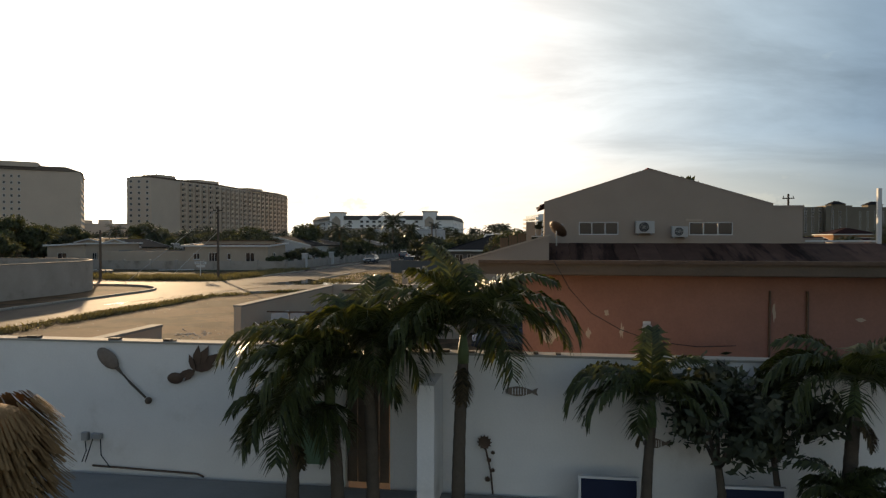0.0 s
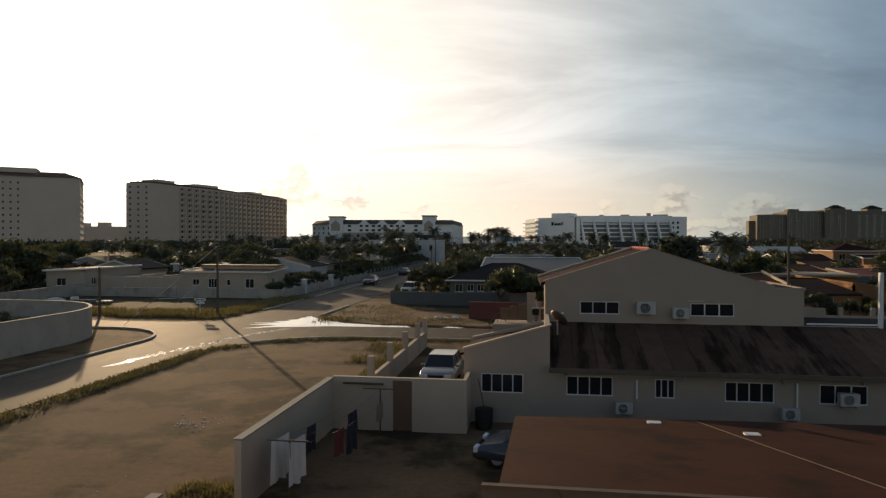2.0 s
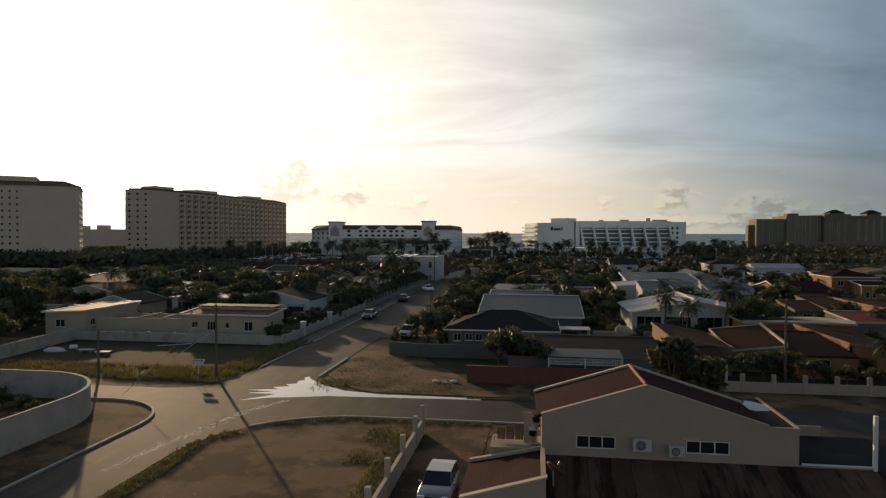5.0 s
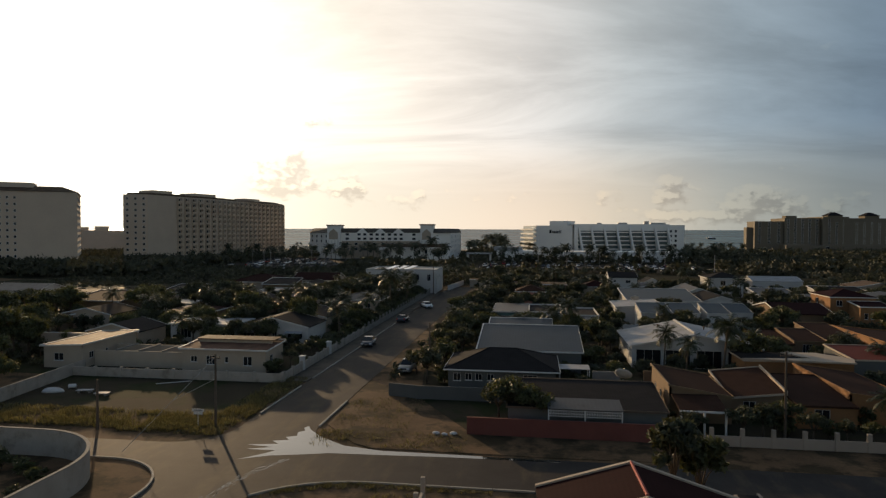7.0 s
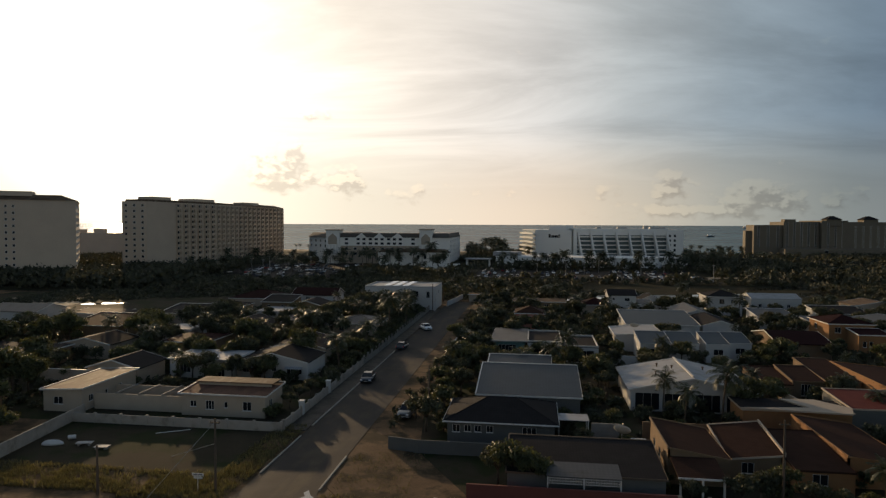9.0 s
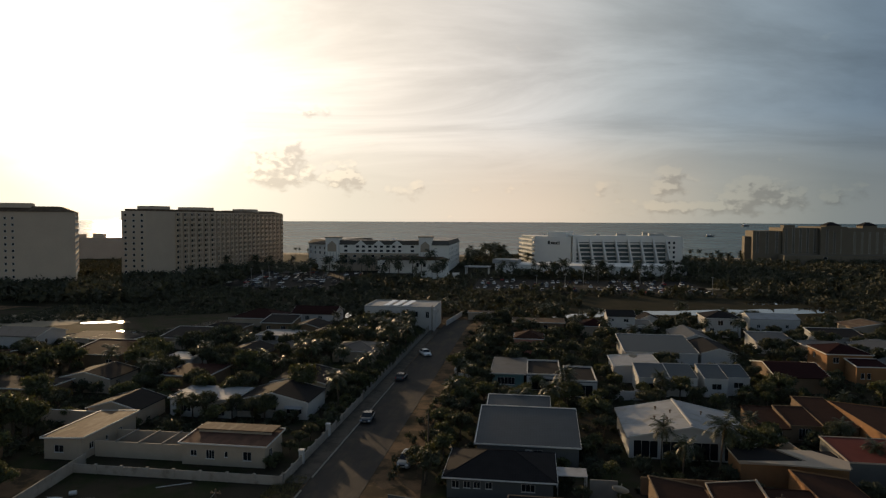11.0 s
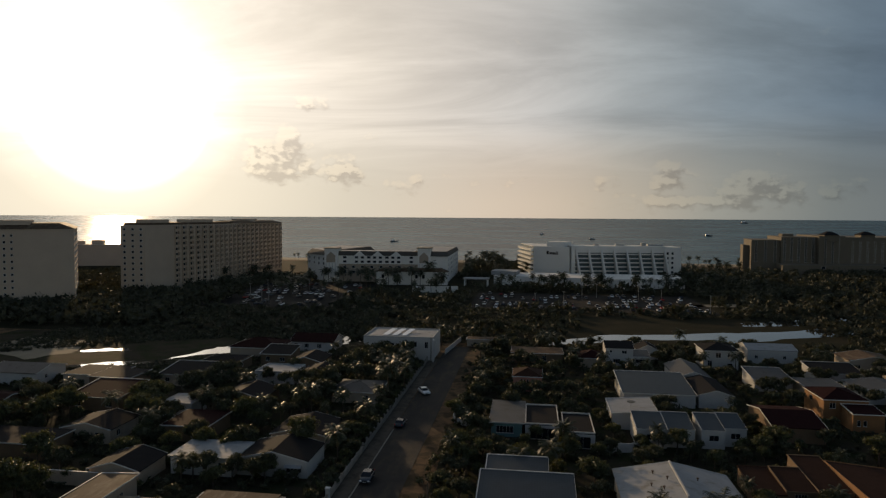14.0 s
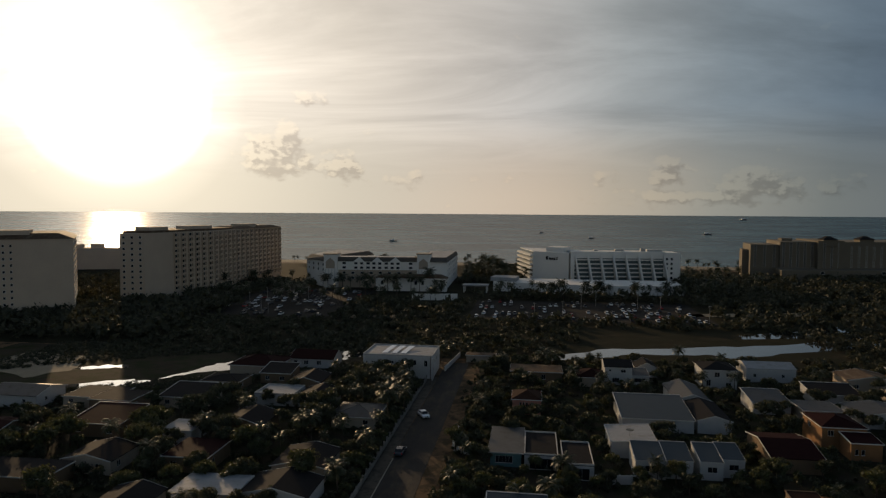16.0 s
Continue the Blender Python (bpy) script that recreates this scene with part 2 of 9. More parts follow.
def leaf_material(name, color, gloss=0.36, vary=0.5, thin=0.4, clump=0.0):
    """Leaves: every leaf a little different, some light passing through."""
    m = bpy.data.materials.new(name)
    m.use_nodes = True
    n, l = m.node_tree.nodes, m.node_tree.links
    bsdf = n["Principled BSDF"]
    geo = n.new("ShaderNodeNewGeometry")
    mr = n.new("ShaderNodeMath")
    mr.operation = "MULTIPLY_ADD"
    l.new(geo.outputs["Random Per Island"], mr.inputs[0])
    mr.inputs[1].default_value, mr.inputs[2].default_value = 2 * vary, 1 - vary
    rgb = n.new("ShaderNodeRGB")
    rgb.outputs[0].default_value = (*color, 1)
    sc = n.new("ShaderNodeVectorMath")
    sc.operation = "SCALE"
    l.new(rgb.outputs[0], sc.inputs[0])
    l.new(mr.outputs[0], sc.inputs["Scale"])
    l.new(sc.outputs[0], bsdf.inputs["Base Color"])
    bsdf.inputs["Roughness"].default_value = gloss
    bsdf.inputs["Specular IOR Level"].default_value = 0.22
    if clump:
        # the light follows the clumps of the crown more than single leaves
        nt = n.new("ShaderNodeTexNoise")
        nt.inputs["Scale"].default_value, nt.inputs["Detail"].default_value = clump, 3.0
        l.new(geo.outputs["Position"], nt.inputs["Vector"])
        off = n.new("ShaderNodeVectorMath")
        off.operation = "MULTIPLY_ADD"
        l.new(nt.outputs["Color"], off.inputs[0])
        off.inputs[1].default_value, off.inputs[2].default_value = (5.0, 5.0, 4.0), (-2.5, -2.5, -1.4)
        add = n.new("ShaderNodeVectorMath")
        add.operation = "ADD"
        l.new(off.outputs[0], add.inputs[0])
        l.new(geo.outputs["Normal"], add.inputs[1])
        nm = n.new("ShaderNodeVectorMath")
        nm.operation = "NORMALIZE"
        l.new(add.outputs[0], nm.inputs[0])
        l.new(nm.outputs[0], bsdf.inputs["Normal"])
    tr = n.new("ShaderNodeBsdfTranslucent")
    warm = n.new("ShaderNodeVectorMath")
    warm.operation = "MULTIPLY"
    l.new(sc.outputs[0], warm.inputs[0])
    warm.inputs[1].default_value = (1.9, 1.7, 0.7)
    l.new(warm.outputs[0], tr.inputs["Color"])
    ms = n.new("ShaderNodeMixShader")
    ms.inputs[0].default_value = thin
    l.new(bsdf.outputs[0], ms.inputs[1])
    l.new(tr.outputs[0], ms.inputs[2])
    l.new(ms.outputs[0], n["Material Output"].inputs["Surface"])
    return m


M = {}
M["dirt"] = material("dirt", (0.130, 0.080, 0.046), 0.95, 0.6, 3.5, 4, 0.4, tint=(0.050, 0.036, 0.021), tint_at=(0.45, 0.58), bump_dist=0.03, spec=0.05)
M["sand"] = material("sand", (0.24, 0.195, 0.135), 0.95, 0.25, 5, 9, 0.4, bump_dist=0.03)
M["asphalt"] = material("asphalt", (0.034, 0.031, 0.029), 0.78, 0.45, 2.2, 9, 0.35, tint=(0.060, 0.049, 0.037), tint_at=(0.47, 0.66), spec=0.06, stretch=4.0, bump_dist=0.015)
M["dusty"] = material("dusty_pavement", (0.075, 0.063, 0.050), 0.9, 0.4, 1.6, 12, 0.4, tint=(0.045, 0.038, 0.030), tint_at=(0.45, 0.62))
M["concrete"] = material("concrete", (0.20, 0.185, 0.16), 0.88, 0.28, 1.2, 18, 0.3)
M["kerb"] = material("kerb", (0.27, 0.25, 0.21), 0.85, 0.25, 0.8, 18, 0.3)
M["yard"] = material("garden_soil", (0.040, 0.033, 0.022), 0.95, 0.4, 6, 5, 0.4, tint=(0.025, 0.03, 0.013), tint_at=(0.45, 0.6), bump_dist=0.03, spec=0.03)
M["marsh"] = material("marsh_grass", (0.026, 0.025, 0.015), 0.95, 0.45, 12, 3, 0.4, tint=(0.038, 0.031, 0.019), tint_at=(0.5, 0.65), bump_dist=0.05, spec=0.02)
M["patio"] = material("patio", (0.20, 0.195, 0.18), 0.8, 0.2, 1.0, 20, 0.2)
M["white"] = material("white_stucco", (0.41, 0.40, 0.375), 0.9, 0.14, 1.4, 30, 0.25, tint=(0.32, 0.30, 0.26), tint_at=(0.58, 0.8))
M["garden"] = material("garden_wall_paint", (0.62, 0.59, 0.54), 0.9, 0.12, 0.9, 35, 0.25, tint=(0.50, 0.46, 0.40), tint_at=(0.55, 0.75))
M["cream"] = material("cream_stucco", (0.36, 0.29, 0.22), 0.9, 0.16, 1.6, 30, 0.25)
M["beige"] = material("beige_stucco", (0.285, 0.225, 0.175), 0.9, 0.16, 1.8, 28, 0.25, tint=(0.32, 0.265, 0.21), tint_at=(0.6, 0.8))
M["plaster"] = material("weathered_plaster", (0.31, 0.27, 0.225), 0.9, 0.28, 1.4, 22, 0.3, tint=(0.20, 0.165, 0.13), tint_at=(0.50, 0.72))
M["tan"] = material("tan_stucco", (0.165, 0.11, 0.066), 0.9, 0.2, 1.5, 28, 0.25)
M["orange"] = material("orange_stucco", (0.24, 0.12, 0.054), 0.9, 0.2, 1.5, 28, 0.25)
M["pink"] = material("salmon_paint", (0.225, 0.115, 0.086), 0.88, 0.28, 1.2, 28, 0.3, tint=(0.42, 0.33, 0.28), tint_at=(0.655, 0.68))
M["pinkwall"] = material("pink_wall_paint", (0.15, 0.052, 0.040), 0.9, 0.2, 1.5, 28, 0.3)
M["pinkhouse"] = material("coral_stucco", (0.42, 0.18, 0.13), 0.9, 0.16, 1.5, 28, 0.25)
M["teal"] = material("teal_paint", (0.10, 0.19, 0.185), 0.85, 0.18, 1.4, 28, 0.2)
M["bluegrey"] = material("grey_paint", (0.100, 0.100, 0.092), 0.88, 0.15, 1.5, 28, 0.2)
M["yellow"] = material("yellow_stucco", (0.15, 0.126, 0.092), 0.9, 0.15, 8, 3, 0.2)
M["hotel"] = material("hotel_stucco", (0.48, 0.38, 0.29), 0.9, 0.12, 9, 2, 0.2)
M["hotelwhite"] = material("hotel_white_stucco", (0.70, 0.67, 0.61), 0.9, 0.1, 9, 2, 0.2)
M["hotelroof"] = material("hotel_brown_roof", (0.085, 0.075, 0.064), 0.85, 0.25, 6, 2, 0.2)
M["seaglass"] = material("balcony_glass", (0.085, 0.115, 0.12), 0.18, 0.15, 5, 2, 0.0, spec=0.5)
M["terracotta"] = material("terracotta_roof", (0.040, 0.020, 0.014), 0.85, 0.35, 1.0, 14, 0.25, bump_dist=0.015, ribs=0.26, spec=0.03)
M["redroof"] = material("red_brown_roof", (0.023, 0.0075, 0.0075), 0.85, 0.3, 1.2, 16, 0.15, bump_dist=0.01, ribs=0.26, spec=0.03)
M["redsheet"] = material("red_sheet_roof", (0.13, 0.036, 0.027), 0.8, 0.25, 1.2, 16, 0.15, ribs=0.3, spec=0.05)
M["ridge"] = material("ridge_tile", (0.33, 0.07, 0.055), 0.75, 0.2, 0.5, 16, 0.3)
M["brownroof"] = material("brown_sheet_roof", (0.082, 0.046, 0.034), 0.75, 0.4, 0.6, 10, 0.3, tint=(0.026, 0.015, 0.012), tint_at=(0.47, 0.60), per_piece=0.45, stretch=7.0, spec=0.03)
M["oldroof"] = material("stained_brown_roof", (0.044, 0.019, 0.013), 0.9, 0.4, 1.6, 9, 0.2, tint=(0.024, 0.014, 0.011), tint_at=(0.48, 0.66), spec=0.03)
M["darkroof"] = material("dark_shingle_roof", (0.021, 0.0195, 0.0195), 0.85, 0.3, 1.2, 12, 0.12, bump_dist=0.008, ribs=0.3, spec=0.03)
M["greyroof"] = material("grey_sheet_roof", (0.052, 0.053, 0.055), 0.6, 0.25, 1.6, 12, 0.25, tint=(0.035, 0.033, 0.03), tint_at=(0.5, 0.7), ribs=0.4)
M["blueroof"] = material("blue_grey_roof", (0.032, 0.045, 0.054), 0.6, 0.22, 1.6, 12, 0.25, ribs=0.4)
M["whiteroof"] = material("white_roof_coat", (0.27, 0.275, 0.275), 0.75, 0.25, 1.8, 12, 0.25, tint=(0.18, 0.17, 0.15), tint_at=(0.5, 0.75))
M["slabroof"] = material("slab_roof", (0.105, 0.070, 0.047), 0.8, 0.4, 1.1, 10, 0.3, tint=(0.17, 0.13, 0.09), tint_at=(0.5, 0.68), stretch=4.0, spec=0.05)
M["claysheet"] = material("clay_sheet_roof", (0.115, 0.060, 0.042), 0.85, 0.4, 1.1, 12, 0.25, tint=(0.075, 0.042, 0.030), tint_at=(0.46, 0.66), ribs=0.3, spec=0.04, stretch=3.0)
M["lot"] = material("dark_asphalt", (0.024, 0.022, 0.020), 0.9, 0.4, 4.0, 8, 0.4, tint=(0.035, 0.030, 0.024), tint_at=(0.5, 0.7), spec=0.05)
M["trim"] = material("white_trim", (0.52, 0.51, 0.48), 0.6, 0.08, 0.8, 25, 0.1)
M["frame"] = material("window_frame", (0.52, 0.51, 0.48), 0.5, 0.1, 0.8, 25, 0.05)
M["glass"] = material("dark_window_glass", (0.014, 0.015, 0.017), 0.1, 0.1, 0.8, 5, 0.0, spec=0.35)
M["curtain"] = material("curtain_cloth", (0.30, 0.27, 0.24), 0.9, 0.2, 0.3, 30, 0.3)
M["wood"] = material("weathered_wood", (0.10, 0.075, 0.055), 0.85, 0.3, 0.6, 30, 0.4)
M["door"] = material("brown_door", (0.14, 0.085, 0.055), 0.7, 0.2, 0.6, 30, 0.2)
M["bark"] = material("palm_bark", (0.085, 0.066, 0.048), 0.95, 0.35, 0.25, 30, 0.7)
M["rust"] = material("rusty_metal", (0.10, 0.065, 0.045), 0.6, 0.35, 0.15, 40, 0.3, metal=0.4)
M["steel"] = material("painted_steel", (0.30, 0.30, 0.29), 0.45, 0.15, 0.4, 30, 0.1, metal=0.6)
M["acwhite"] = material("ac_casing", (0.36, 0.35, 0.32), 0.5, 0.2, 0.3, 30, 0.05)
M["black"] = material("black_plastic", (0.02, 0.02, 0.02), 0.5, 0.15, 0.3, 30, 0.1)
M["silver"] = material("silver_car_paint", (0.19, 0.19, 0.188), 0.28, 0.06, 0.6, 8, 0.0, metal=0.5, spec=0.5)
M["whitecar"] = material("white_car_paint", (0.75, 0.75, 0.74), 0.2, 0.05, 0.6, 8, 0.0, spec=0.5)
M["darkcar"] = material("dark_car_paint", (0.04, 0.045, 0.055), 0.2, 0.06, 0.6, 8, 0.0, spec=0.5)
M["redcar"] = material("red_car_paint", (0.30, 0.04, 0.035), 0.2, 0.06, 0.6, 8, 0.0, spec=0.5)
M["tyre"] = material("tyre_rubber", (0.02, 0.02, 0.02), 0.85, 0.1, 0.2, 30, 0.1)
M["lamp_glass"] = material("headlamp_glass", (0.55, 0.56, 0.58), 0.08, 0.05, 0.2, 10, 0.0)
M["red_lens"] = material("red_lens", (0.35, 0.02, 0.02), 0.15, 0.05, 0.2, 10, 0.0)
M["water"] = material("shallow_water", (0.03, 0.03, 0.027), 0.03, 0.2, 6, 1.6, 0.04, spec=1.0)
M["blue_sling"] = material("blue_sling", (0.014, 0.02, 0.042), 0.7, 0.15, 0.2, 60, 0.3)
M["thatch"] = material("dry_thatch", (0.20, 0.115, 0.05), 0.95, 0.45, 0.15, 30, 0.8)
M["solar"] = material("skylight_sheet", (0.80, 0.80, 0.80), 0.25, 0.05, 1, 10, 0.0)
M["cloth_red"] = material("red_cloth", (0.12, 0.032, 0.028), 0.9, 0.15, 0.3, 30, 0.3)
M["cloth_white"] = material("white_cloth", (0.50, 0.48, 0.45), 0.9, 0.15, 0.3, 30, 0.3)
M["cloth_blue"] = material("dark_cloth", (0.026, 0.027, 0.034), 0.9, 0.15, 0.3, 30, 0.3)
M["fish"] = material("painted_fish", (0.17, 0.13, 0.10), 0.7, 0.3, 0.1, 40, 0.2)
M["green_tank"] = material("green_board", (0.10, 0.16, 0.10), 0.6, 0.2, 0.3, 30, 0.1)
M["leaf"] = leaf_material("green_leaf", (0.060, 0.067, 0.031), 0.65, 0.4, thin=0.2, clump=1.6)
M["leaf_dark"] = leaf_material("dark_leaf", (0.048, 0.053, 0.030), 0.65, 0.4, thin=0.15, clump=1.6)
M["palm_leaf"] = leaf_material("palm_leaf", (0.036, 0.043, 0.021), 0.45, 0.4, thin=0.08)
M["palm_near"] = leaf_material("young_palm_leaf", (0.050, 0.058, 0.021), 0.34, thin=0.2)
M["palm_shaft"] = material("palm_crown_shaft", (0.085, 0.11, 0.045), 0.5, 0.2, 0.3, 20, 0.1)
M["palm_dry"] = leaf_material("dry_palm_leaf", (0.075, 0.054, 0.03), 0.7, thin=0.2)
M["grass"] = leaf_material("dry_grass", (0.102, 0.094, 0.058), 0.7, thin=0.3)
M["scrub"] = leaf_material("scrub_leaf", (0.055, 0.055, 0.033), 0.8, 0.3, thin=0.08, clump=0.5)


# ---- mesh helpers ----
def part(name, bm, mat, parent=None, label="", smooth=False):
    """One mesh object out of a bmesh, under a thing or a part."""
    me = bpy.data.meshes.new(name)
    bm.to_mesh(me)
    bm.free()
    me.materials.append(M[mat] if isinstance(mat, str) else mat)
    if smooth:
        me.polygons.foreach_set("use_smooth", [True] * len(me.polygons))
    ob = new(name, me)
    if parent:
        ob.parent = parent
    if label:
        ob["label"] = label
    return ob


def piece(name, me, m, parent):
    """Another object on a shared mesh."""
    ob = new(name, me)
    ob.parent = parent
    ob.matrix_basis = m
    return ob


def raw(name, verts, faces, mat, parent=None):
    me = bpy.data.meshes.new(name)
    me.from_pydata([tuple(v) for v in verts], [], [tuple(f) for f in faces])
    me.materials.append(M[mat])
    ob = new(name, me)
    if parent:
        ob.parent = parent
    return ob


def raw_quads(name, v, mat, parent=None, n=4):
    """A mesh of loose n-gons from an array (count, n, 3)."""
    v = np.asarray(v, dtype=np.float32)
    k = len(v)
    me = bpy.data.meshes.new(name)
    me.vertices.add(k * n)
    me.vertices.foreach_set("co", v.reshape(-1))
    me.loops.add(k * n)
    me.loops.foreach_set("vertex_index", np.arange(k * n, dtype=np.int32))
    me.polygons.add(k)
    me.polygons.foreach_set("loop_start", np.arange(0, k * n, n, dtype=np.int32))
    me.update(calc_edges=True)
    me.materials.append(M[mat])
    ob = new(name, me)
    if parent:
        ob.parent = parent
    return ob


def thing(name, label, category, loc=(0, 0, 0), rz=0.0, group="", kind=""):
    ob = new(name)
    ob.matrix_basis = pose(*loc, 0, 0, rz)
    return tagged(ob, label, category, group, kind)


def box(bm, x0, x1, y0, y1, z0, z1):
    vs = [bm.verts.new(p) for p in ((x0, y0, z0), (x1, y0, z0), (x1, y1, z0), (x0, y1, z0), (x0, y0, z1), (x1, y0, z1), (x1, y1, z1), (x0, y1, z1))]
    for f in ((3, 2, 1, 0), (4, 5, 6, 7), (0, 1, 5, 4), (1, 2, 6, 5), (2, 3, 7, 6), (3, 0, 4, 7)):
        bm.faces.new([vs[i] for i in f])
    return vs


def boxes(*args, bevel=0.0):
    bm = bmesh.new()
    for a in args:
        box(bm, *a)
    if bevel:
        bmesh.ops.bevel(bm, geom=bm.edges[:], offset=bevel, segments=1, affect="EDGES")
    return bm


def prism(bm, pts, z0, z1):
    """An upright prism over a plan outline given anticlockwise."""
    n = len(pts)
    lo = [bm.verts.new((p[0], p[1], z0)) for p in pts]
    hi = [bm.verts.new((p[0], p[1], z1)) for p in pts]
    bm.faces.new(lo[::-1])
    bm.faces.new(hi)
    for i in range(n):
        j = (i + 1) % n
        bm.faces.new((lo[i], lo[j], hi[j], hi[i]))


def slab(bm, quad, thick):
    """A flat plate: four corners of the top face, anticlockwise from above, and its thickness downwards."""
    hi = [bm.verts.new(p) for p in quad]
    lo = [bm.verts.new((p[0], p[1], p[2] - thick)) for p in quad]
    bm.faces.new(hi)
    bm.faces.new(lo[::-1])
    n = len(quad)
    for i in range(n):
        j = (i + 1) % n
        bm.faces.new((lo[i], lo[j], hi[j], hi[i]))


def tube(bm, pts, radii, sides=8, cap=True):
    """A round bar along points."""
    rings = []
    for i, p in enumerate(pts):
        p = Vector(p)
        d = (Vector(pts[min(i + 1, len(pts) - 1)]) - Vector(pts[max(i - 1, 0)])).normalized()
        u = d.orthogonal().normalized() if abs(d.z) < 0.9 else Vector((1, 0, 0))
        u = (u - d * u.dot(d)).normalized()
        w = d.cross(u)
        r = radii[i] if isinstance(radii, (list, tuple)) else radii
        rings.append([bm.verts.new(p + r * (math.cos(2 * math.pi * k / sides) * u + math.sin(2 * math.pi * k / sides) * w)) for k in range(sides)])
    for a, b in zip(rings, rings[1:]):
        for k in range(sides):
            bm.faces.new((a[k], a[(k + 1) % sides], b[(k + 1) % sides], b[k]))
    if cap:
        bm.faces.new(rings[0][::-1])
        bm.faces.new(rings[-1])


def open_wall(bm, length, height, thick, holes):
    """A wall along x from 0, its face at y = 0 and its back at y = thick, with rectangular holes (x0, x1, z0, z1), as one closed mesh."""
    xs = sorted({0.0, length, *(h[0] for h in holes), *(h[1] for h in holes)})
    zs = sorted({0.0, height, *(h[2] for h in holes), *(h[3] for h in holes)})
    grid = {}

    def vert(i, k, y):
        if (i, k, y) not in grid:
            grid[(i, k, y)] = bm.verts.new((xs[i], thick * y, zs[k]))
        return grid[(i, k, y)]

    def solid(i, k):
        if not (0 <= i < len(xs) - 1 and 0 <= k < len(zs) - 1):
            return False
        return not any(h[0] <= xs[i] and xs[i + 1] <= h[1] and h[2] <= zs[k] and zs[k + 1] <= h[3] for h in holes)

    for i in range(len(xs) - 1):
        for k in range(len(zs) - 1):
            if not solid(i, k):
                continue
            bm.faces.new((vert(i, k, 0), vert(i + 1, k, 0), vert(i + 1, k + 1, 0), vert(i, k + 1, 0)))
            bm.faces.new((vert(i, k + 1, 1), vert(i + 1, k + 1, 1), vert(i + 1, k, 1), vert(i, k, 1)))
            for di, dk, p, q in ((-1, 0, (i, k + 1), (i, k)), (1, 0, (i + 1, k), (i + 1, k + 1)), (0, -1, (i, k), (i + 1, k)), (0, 1, (i + 1, k + 1), (i, k + 1))):
                if not solid(i + di, k + dk):
                    bm.faces.new((vert(*p, 0), vert(*p, 1), vert(*q, 1), vert(*q, 0)))


def window(parent, m, w, h, lights=2, frame_mat="frame", sill=True, bars=0):
    """A window in the plane of a wall (local x along it, y into it): frame, mullions, panes and sill."""
    win = new("window")
    win.parent, win.matrix_basis = parent, m
    f = 0.04
    bm = bmesh.new()
    box(bm, 0, w, -0.02, 0.07, 0, f)
    box(bm, 0, w, -0.02, 0.07, h - f, h)
    box(bm, 0, f, -0.02, 0.07, f, h - f)
    box(bm, w - f, w, -0.02, 0.07, f, h - f)
    for i in range(1, lights):
        x = w * i / lights
        box(bm, x - 0.018, x + 0.018, -0.01, 0.06, f, h - f)
    part("window_frame", bm, frame_mat, win)
    for i in range(lights):
        x0, x1 = w * i / lights, w * (i + 1) / lights
        part("pane", boxes((x0 + 0.03, x1 - 0.03, 0.03, 0.04, f, h - f)), "glass", win)
    if sill:
        part("sill", boxes((-0.05, w + 0.05, -0.06, 0.0, -0.06, 0.0)), "trim", win)
    return win


SIDES = {"s": (0, lambda a0, a1, b0, b1: (a0, b0, a1 - a0)), "n": (180, lambda a0, a1, b0, b1: (a1, b1, a1 - a0)),
         "e": (90, lambda a0, a1, b0, b1: (a1, b0, b1 - b0)), "w": (270, lambda a0, a1, b0, b1: (a0, b1, b1 - b0))}


